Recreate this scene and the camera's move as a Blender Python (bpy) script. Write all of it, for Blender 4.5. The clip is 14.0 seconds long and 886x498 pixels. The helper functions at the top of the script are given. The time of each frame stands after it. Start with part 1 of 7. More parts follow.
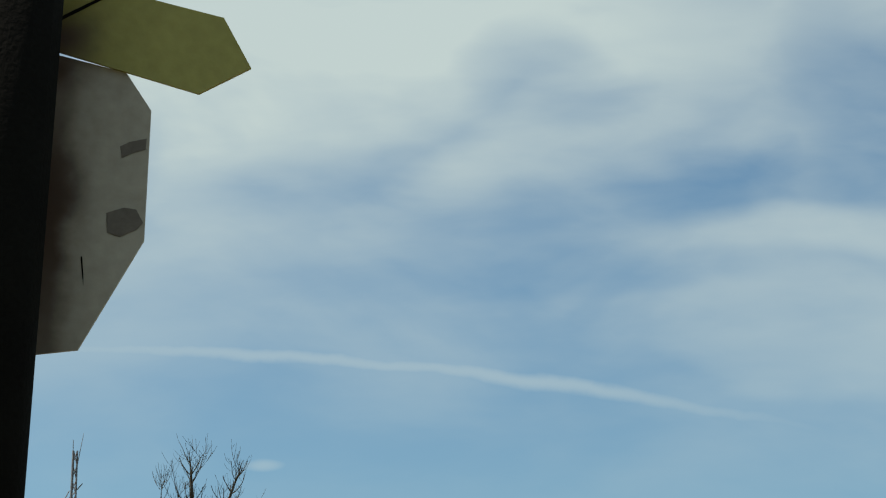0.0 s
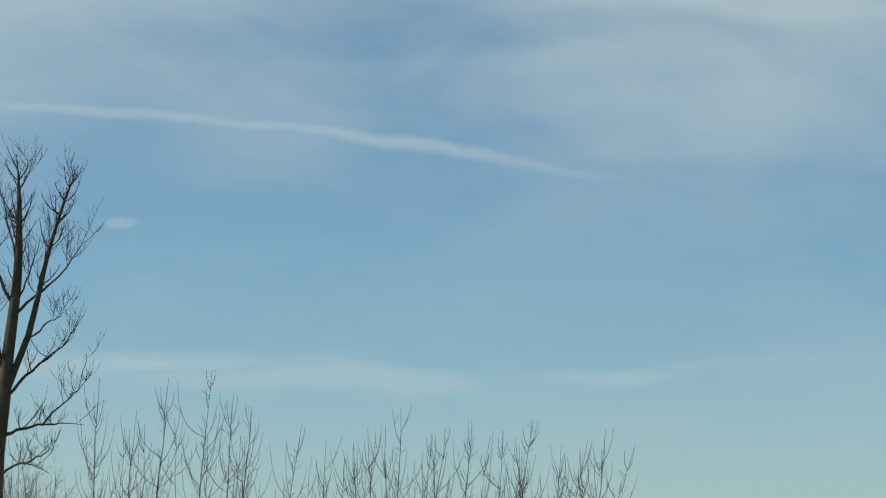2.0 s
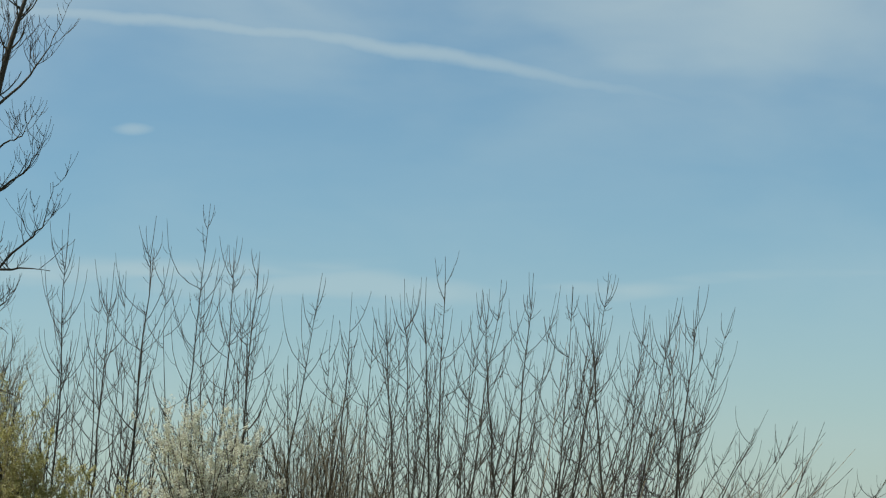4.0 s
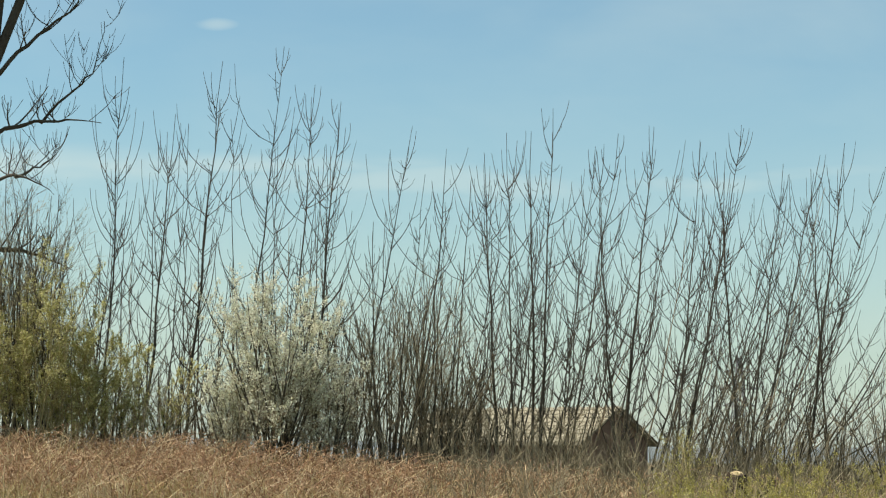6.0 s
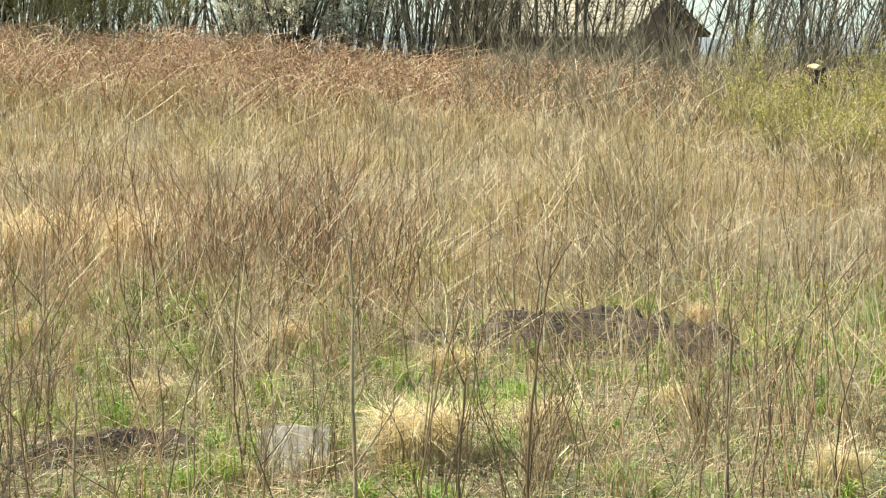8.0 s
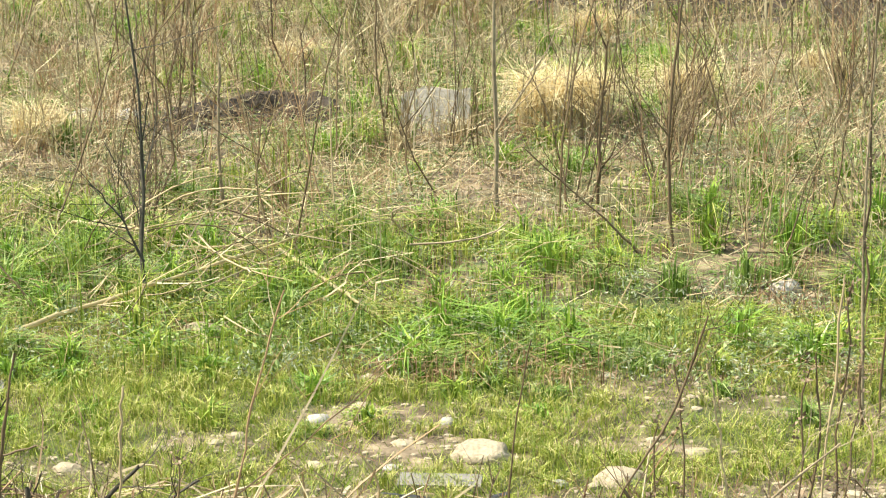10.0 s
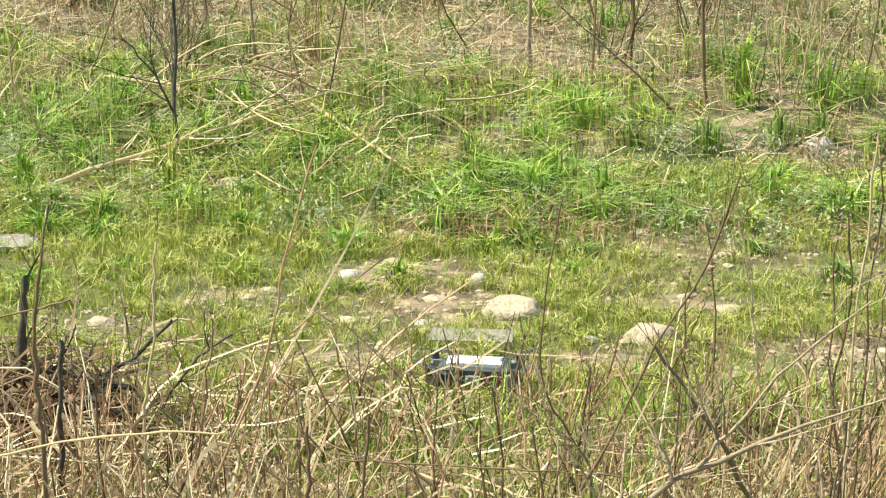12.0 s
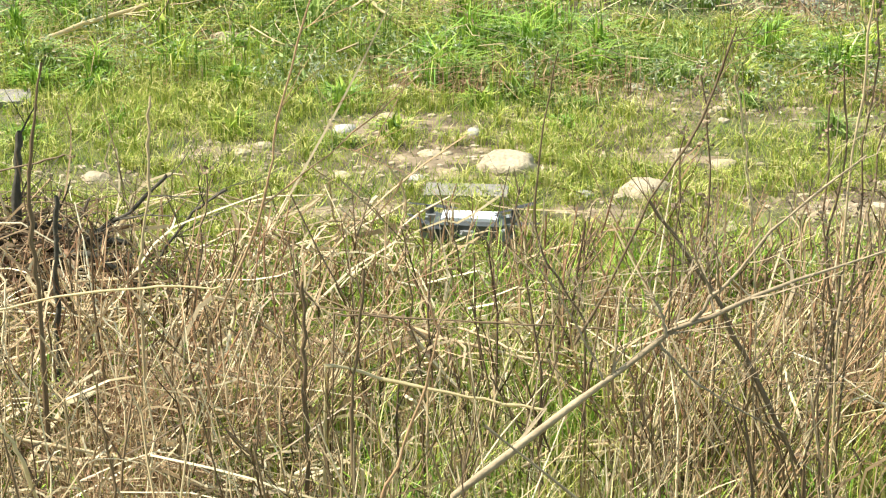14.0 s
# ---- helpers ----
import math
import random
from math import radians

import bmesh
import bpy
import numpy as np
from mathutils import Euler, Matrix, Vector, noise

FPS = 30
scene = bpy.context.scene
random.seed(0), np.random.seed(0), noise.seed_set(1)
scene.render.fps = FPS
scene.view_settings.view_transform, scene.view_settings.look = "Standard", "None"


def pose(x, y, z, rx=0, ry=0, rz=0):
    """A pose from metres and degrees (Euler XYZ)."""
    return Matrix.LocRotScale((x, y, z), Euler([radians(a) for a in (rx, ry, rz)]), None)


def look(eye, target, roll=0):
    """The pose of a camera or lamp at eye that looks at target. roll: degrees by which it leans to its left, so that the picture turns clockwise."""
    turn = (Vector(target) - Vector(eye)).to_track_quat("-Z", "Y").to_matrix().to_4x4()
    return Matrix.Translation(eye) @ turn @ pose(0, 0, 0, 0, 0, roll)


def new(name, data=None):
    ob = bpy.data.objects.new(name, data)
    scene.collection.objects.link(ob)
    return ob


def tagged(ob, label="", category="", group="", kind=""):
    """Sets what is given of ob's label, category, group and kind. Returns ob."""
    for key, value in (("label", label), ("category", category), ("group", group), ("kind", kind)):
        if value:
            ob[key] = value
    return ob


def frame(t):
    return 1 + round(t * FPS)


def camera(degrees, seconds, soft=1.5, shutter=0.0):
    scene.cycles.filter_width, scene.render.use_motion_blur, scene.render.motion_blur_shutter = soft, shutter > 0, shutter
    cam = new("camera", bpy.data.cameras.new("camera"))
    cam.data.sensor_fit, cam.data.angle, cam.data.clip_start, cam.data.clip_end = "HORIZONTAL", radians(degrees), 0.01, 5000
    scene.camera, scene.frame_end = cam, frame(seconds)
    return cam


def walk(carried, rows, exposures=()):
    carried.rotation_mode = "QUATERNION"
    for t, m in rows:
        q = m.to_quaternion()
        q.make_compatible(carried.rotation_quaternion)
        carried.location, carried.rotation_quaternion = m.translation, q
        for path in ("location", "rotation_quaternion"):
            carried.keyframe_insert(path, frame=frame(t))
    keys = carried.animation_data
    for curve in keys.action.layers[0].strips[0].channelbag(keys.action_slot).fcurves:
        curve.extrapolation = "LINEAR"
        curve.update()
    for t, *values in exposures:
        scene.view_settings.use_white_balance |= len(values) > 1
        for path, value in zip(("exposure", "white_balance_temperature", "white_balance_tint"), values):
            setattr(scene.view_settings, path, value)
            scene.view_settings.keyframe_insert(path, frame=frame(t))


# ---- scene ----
cam = camera(22.0, 14.0, soft=1.2, shutter=0.0)
PATH = [
    (0.0, pose(0, -47.500, 1.70, 106.165, -0.013, -0.636)),
    (0.5, pose(0, -47.300, 1.70, 103.821, 0.192, -2.304)),
    (1.0, pose(0, -46.704, 1.70, 101.717, 1.367, -3.455)),
    (1.5, pose(0, -43.000, 1.70, 100.713, 0.419, -4.058)),
    (2.0, pose(0, -35.600, 1.70, 100.115, 0.312, -4.244)),
    (2.5, pose(0, -29.562, 1.70, 99.309, 0.239, -4.399)),
    (2.7, pose(0, -27.728, 1.70, 99.025, 0.035, -4.565)),
    (4.8, pose(0, -11.344, 1.70, 97.359, -0.701, -3.183)),
    (5.0, pose(0, -10.755, 1.70, 97.202, -0.739, -2.878)),
    (5.5, pose(0, -8.650, 1.70, 96.437, -0.669, -2.226)),
    (6.0, pose(0, -6.079, 1.70, 95.199, -0.699, -1.935)),
    (6.5, pose(0, -3.830, 1.70, 93.111, -0.658, -1.939)),
    (7.0, pose(0, -1.856, 1.70, 90.650, -0.585, -1.491)),
    (7.5, pose(0, -0.484, 1.70, 87.719, -0.344, -1.185)),
    (8.0, pose(0, -0.000, 1.70, 84.989, -0.303, -1.252)),
    (8.5, pose(0, -0.000, 1.70, 82.600, -0.231, -0.931)),
    (9.0, pose(0, -0.000, 1.70, 80.058, -0.138, 0.112)),
    (9.2, pose(0, -0.000, 1.70, 79.150, -0.082, 0.611)),
    (11.3, pose(0, -0.000, 1.70, 74.201, 0.262, 3.399)),
    (11.5, pose(0, -0.000, 1.70, 73.877, 0.136, 3.247)),
    (12.0, pose(0, -0.000, 1.70, 72.919, 0.109, 3.110)),
    (12.5, pose(0, -0.000, 1.70, 71.742, 0.089, 3.082)),
    (13.0, pose(0, -0.000, 1.70, 71.091, 0.096, 3.089)),
    (13.5, pose(0, -0.000, 1.70, 70.303, 0.115, 3.014)),
    (14.0, pose(0, -0.000, 1.70, 69.268, 0.119, 2.966)),
]
EXPOSURES = [(0.0, -0.05, 6450, 10), (1.0, -0.12, 6300, 10), (2.5, -0.12, 6300, 10), (5.0, 0.08, 6500, 10), (5.5, 0.17, 6650, 10), (6.0, 0.30, 6800, 10), (6.5, 0.45, 6950, 10), (7.0, 0.73, 6950, 10), (7.5, 0.96, 6800, 10), (8.0, 1.03, 6650, 10), (9.0, 1.19, 6800, 10),
             (11.5, 1.10, 6700, 9), (12.5, 1.15, 6700, 9), (14.0, 1.22, 6700, 9)]
walk(cam, PATH, EXPOSURES)

# ---- world and sun ----
SUN_AZ, SUN_EL = radians(-89), radians(53)
world = bpy.data.worlds.new("world")
scene.world = world
world.use_nodes = True


def sky_world():
    nt = world.node_tree
    nt.nodes.clear()
    N, L = nt.nodes.new, nt.links.new

    def math_node(op, a, b=None, c=None, clamp=False):
        n = N("ShaderNodeMath")
        n.operation, n.use_clamp = op, clamp
        for i, v in enumerate((a, b, c)):
            if v is None:
                continue
            if isinstance(v, (int, float)):
                n.inputs[i].default_value = v
            else:
                L(v, n.inputs[i])
        return n.outputs[0]

    def ramp01(v, lo, hi):
        n = N("ShaderNodeMapRange")
        n.interpolation_type = "SMOOTHSTEP"
        L(v, n.inputs["Value"])
        n.inputs["From Min"].default_value, n.inputs["From Max"].default_value = lo, hi
        return n.outputs["Result"]

    sky = N("ShaderNodeTexSky")
    sky.sky_type, sky.sun_disc = "NISHITA", False
    sky.sun_elevation, sky.sun_rotation = SUN_EL, SUN_AZ
    sky.air_density, sky.dust_density, sky.ozone_density = 1.0, 0.6, 1.3
    tc = N("ShaderNodeTexCoord")
    sep = N("ShaderNodeSeparateXYZ")
    L(tc.outputs["Generated"], sep.inputs[0])
    dist = math_node("MAXIMUM", math_node("ABSOLUTE", sep.outputs[1]), 0.15)
    u = math_node("DIVIDE", sep.outputs[0], dist)
    v = math_node("DIVIDE", sep.outputs[2], dist)
    uv = N("ShaderNodeCombineXYZ")
    L(u, uv.inputs[0]), L(v, uv.inputs[1])

    def noise_at(sx, sy, scale, detail, off=0.0, rough=0.5, dist_=0.0):
        m = N("ShaderNodeMapping")
        L(uv.outputs[0], m.inputs[0])
        m.inputs["Location"].default_value = (off, off * 0.7, off * 0.3)
        m.inputs["Scale"].default_value = (sx, sy, 1)
        m.inputs["Rotation"].default_value = (0, 0, radians(-10))
        n = N("ShaderNodeTexNoise")
        L(m.outputs[0], n.inputs["Vector"])
        n.inputs["Scale"].default_value, n.inputs["Detail"].default_value = scale, detail
        n.inputs["Roughness"].default_value, n.inputs["Distortion"].default_value = rough, dist_
        return n.outputs["Fac"]

    # broad veils of cloud, thicker higher up
    veil = noise_at(1.0, 2.0, 7.0, 4, 3.1, 0.5, 0.35)
    fine = noise_at(1.0, 3.0, 18.0, 5, 7.7, 0.55, 0.3)
    mix = math_node("ADD", math_node("MULTIPLY", veil, 0.8), math_node("MULTIPLY", fine, 0.2))
    rise = ramp01(v, 0.15, 0.335)
    cover = math_node("MULTIPLY", ramp01(math_node("ADD", mix, math_node("MULTIPLY", rise, 0.15)), 0.38, 0.84), math_node("ADD", math_node("MULTIPLY", rise, 0.52), 0.28))
    # a bright mass, a long diagonal streak and two clear gaps
    soft = noise_at(1.0, 2.2, 9.0, 2, 5.3, 0.45, 0.2)
    wu, wv = math_node("MULTIPLY", math_node("SUBTRACT", veil, 0.5), 0.16), math_node("MULTIPLY", math_node("SUBTRACT", soft, 0.5), 0.06)

    def mass(cu, cv, ru, rv, tilt=0.0):
        du = math_node("SUBTRACT", math_node("ADD", u, wu), cu + CLOUD_SHIFT[0])
        dv = math_node("ADD", math_node("SUBTRACT", math_node("ADD", v, wv), cv + CLOUD_SHIFT[1]), math_node("MULTIPLY", du, tilt))
        d = math_node("ADD", math_node("POWER", math_node("ABSOLUTE", math_node("DIVIDE", du, ru)), 2.0), math_node("POWER", math_node("ABSOLUTE", math_node("DIVIDE", dv, rv)), 2.0))
        return math_node("SUBTRACT", 1.0, ramp01(d, 0.0, 2.4))

    def lay(base, weight, *shape):
        return math_node("ADD", base, math_node("MULTIPLY", mass(*shape), weight))

    cover = math_node("ADD", math_node("MULTIPLY", cover, 0.62), math_node("MULTIPLY", rise, 0.13))
    for weight, shape in ((0.34, (-0.075, 0.402, 0.085, 0.042)), (0.30, (-0.01, 0.420, 0.11, 0.035)), (0.20, (-0.125, 0.36, 0.06, 0.06)), (0.22, (0.06, 0.366, 0.075, 0.016, -0.40)),
                          (0.17, (0.19, 0.318, 0.12, 0.015, -0.03)), (0.17, (0.16, 0.276, 0.11, 0.018, 0.16)), (0.16, (0.10, 0.43, 0.10, 0.03)),
                          (-0.16, (-0.050, 0.352, 0.055, 0.016, -0.15)), (-0.22, (0.056, 0.394, 0.032, 0.022)), (-0.24, (0.135, 0.345, 0.06, 0.018)), (-0.26, (0.205, 0.39, 0.03, 0.04)), (-0.14, (0.03, 0.300, 0.09, 0.012))):
        cover = lay(cover, weight, *shape)
    cover = math_node("MULTIPLY", cover, 1.0, None, True)
    # the contrail: a long, slightly drooping streak with a ragged edge
    wob = math_node("MULTIPLY", math_node("SUBTRACT", noise_at(1, 1, 40.0, 4, 1.3), 0.5), 0.007)
    line = math_node("SUBTRACT", TRAIL_V, math_node("MULTIPLY", math_node("POWER", math_node("MAXIMUM", math_node("ADD", u, 0.12), 0.0), 1.7), 0.27))
    off = math_node("ABSOLUTE", math_node("SUBTRACT", math_node("ADD", v, wob), line))
    trail = math_node("MULTIPLY", math_node("SUBTRACT", 1.0, ramp01(off, 0.0002, 0.0062)), math_node("MULTIPLY", ramp01(u, -0.36, -0.18), math_node("SUBTRACT", 1.0, ramp01(u, 0.04, 0.28))))
    # low bank of haze and a few flat strips over the horizon
    strip = math_node("MULTIPLY", math_node("MAXIMUM", ramp01(noise_at(1.0, 6.0, 7.0, 3, 11.0), 0.40, 0.70), math_node("MULTIPLY", mass(0.02, 0.143, 0.07, 0.007), 0.65)), math_node("SUBTRACT", 1.0, ramp01(math_node("ABSOLUTE", math_node("SUBTRACT", v, 0.122)), 0.003, 0.016)))
    puff_d = math_node("ADD", math_node("POWER", math_node("MULTIPLY", math_node("SUBTRACT", math_node("ADD", u, wu), PUFF_U), 62.0), 2.0), math_node("POWER", math_node("MULTIPLY", math_node("SUBTRACT", math_node("ADD", v, math_node("MULTIPLY", wv, 0.5)), PUFF_V), 300.0), 2.0))
    puff = math_node("MULTIPLY", math_node("SUBTRACT", 1.0, ramp01(math_node("ADD", puff_d, math_node("MULTIPLY", fine, 0.8)), 0.0, 1.6)), 0.4)
    haze = math_node("SUBTRACT", 1.0, ramp01(v, -0.02, 0.18))
    total = math_node("MAXIMUM", cover, math_node("MULTIPLY", trail, 0.46))
    total = math_node("MAXIMUM", total, math_node("MULTIPLY", strip, 0.55))
    total = math_node("MAXIMUM", total, puff)
    total = math_node("MAXIMUM", total, 0.0)
    mixc = N("ShaderNodeMix")
    mixc.data_type = "RGBA"
    L(total, mixc.inputs["Factor"])
    hue = N("ShaderNodeMix")
    hue.data_type, hue.blend_type = "RGBA", "MULTIPLY"
    hue.inputs["Factor"].default_value = 1.0
    L(sky.outputs[0], hue.inputs["A"])
    hue.inputs["B"].default_value = SKY_TINT
    L(hue.outputs["Result"], mixc.inputs["A"])
    mixc.inputs["B"].default_value = CLOUD
    hz = N("ShaderNodeMix")
    hz.data_type = "RGBA"
    L(math_node("MULTIPLY", haze, HAZE), hz.inputs["Factor"])
    L(mixc.outputs["Result"], hz.inputs["A"])
    hz.inputs["B"].default_value = HAZE_COLOUR
    bg = N("ShaderNodeBackground")
    bg.inputs["Strength"].default_value = SKY_STRENGTH
    L(hz.outputs["Result"], bg.inputs["Color"])
    out = N("ShaderNodeOutputWorld")
    L(bg.outputs[0], out.inputs["Surface"])


SKY_STRENGTH = 0.105
CLOUD = (5.35, 6.3, 6.1, 1)
SKY_TINT = (0.76, 0.98, 0.97, 1)
HAZE, HAZE_COLOUR = 0.55, (4.6, 5.2, 5.05, 1)
TRAIL_V, PUFF_U, PUFF_V = 0.2415, -0.081, 0.185
CLOUD_SHIFT = (0.011, -0.023)
sky_world()

sun = new("sun", bpy.data.lights.new("sun", "SUN"))
sun.data.energy, sun.data.angle, sun.data.color = 5.5, radians(0.53), (1.0, 0.93, 0.81)
sun.matrix_world = look(Vector((math.sin(SUN_AZ) * math.cos(SUN_EL), math.cos(SUN_AZ) * math.cos(SUN_EL), math.sin(SUN_EL))) * 100, (0, 0, 0))


# ---- materials ----
def ramp_node(nt, stops):
    n = nt.nodes.new("ShaderNodeValToRGB")
    r = n.color_ramp
    while len(r.elements) < len(stops):
        r.elements.new(0.5)
    for e, (p, c) in zip(r.elements, stops):
        e.position, e.color = p, (*c, 1)
    return n


def plant_mat(name, colors, translucent=0.35, rough=0.6, grain=30.0, spread=0.3):
    """Colour varies from piece to piece and along each piece; thin pieces let light through."""
    m = bpy.data.materials.new(name)
    m.use_nodes = True
    nt = m.node_tree
    N, L = nt.nodes.new, nt.links.new
    bsdf = nt.nodes["Principled BSDF"]
    geo, tc, noi = N("ShaderNodeNewGeometry"), N("ShaderNodeTexCoord"), N("ShaderNodeTexNoise")
    L(tc.outputs["Object"], noi.inputs["Vector"])
    noi.inputs["Scale"].default_value, noi.inputs["Detail"].default_value = grain, 3
    ma = N("ShaderNodeMath")
    ma.operation = "MULTIPLY_ADD"
    L(noi.outputs["Fac"], ma.inputs[0])
    ma.inputs[1].default_value = spread
    L(geo.outputs["Random Per Island"], ma.inputs[2])
    sub = N("ShaderNodeMath")
    sub.operation = "SUBTRACT"
    L(ma.outputs[0], sub.inputs[0])
    sub.inputs[1].default_value = spread / 2
    k = len(colors)
    r = ramp_node(nt, [(i / max(k - 1, 1), c) for i, c in enumerate(colors)])
    L(sub.outputs[0], r.inputs[0])
    L(r.outputs[0], bsdf.inputs["Base Color"])
    bsdf.inputs["Roughness"].default_value = rough
    bsdf.inputs["Specular IOR Level"].default_value = 0.3
    if translucent:
        tr, mx = N("ShaderNodeBsdfTranslucent"), N("ShaderNodeMixShader")
        L(r.outputs[0], tr.inputs["Color"])
        mx.inputs[0].default_value = translucent
        L(bsdf.outputs[0], mx.inputs[1]), L(tr.outputs[0], mx.inputs[2])
        L(mx.outputs[0], nt.nodes["Material Output"].inputs["Surface"])
    return m


def solid_mat(name, colors, scale=8.0, rough=0.8, bump=0.3, metal=0.0, fine=60.0, bump_dist=0.01):
    m = bpy.data.materials.new(name)
    m.use_nodes = True
    nt = m.node_tree
    N, L = nt.nodes.new, nt.links.new
    bsdf = nt.nodes["Principled BSDF"]
    tc, n1, n2 = N("ShaderNodeTexCoord"), N("ShaderNodeTexNoise"), N("ShaderNodeTexNoise")
    for n, s in ((n1, scale), (n2, fine)):
        L(tc.outputs["Object"], n.inputs["Vector"])
        n.inputs["Scale"].default_value, n.inputs["Detail"].default_value = s, 5
    mx = N("ShaderNodeMix")
    mx.inputs["Factor"].default_value = 0.4
    L(n1.outputs["Fac"], mx.inputs["A"]), L(n2.outputs["Fac"], mx.inputs["B"])
    k = len(colors)
    r = ramp_node(nt, [(0.3 + 0.4 * i / max(k - 1, 1), c) for i, c in enumerate(colors)])
    L(mx.outputs["Result"], r.inputs[0])
    L(r.outputs[0], bsdf.inputs["Base Color"])
    bsdf.inputs["Roughness"].default_value, bsdf.inputs["Metallic"].default_value = rough, metal
    if bump:
        b = N("ShaderNodeBump")
        b.inputs["Strength"].default_value, b.inputs["Distance"].default_value = bump, bump_dist
        L(n2.outputs["Fac"], b.inputs["Height"])
        L(b.outputs[0], bsdf.inputs["Normal"])
    return m


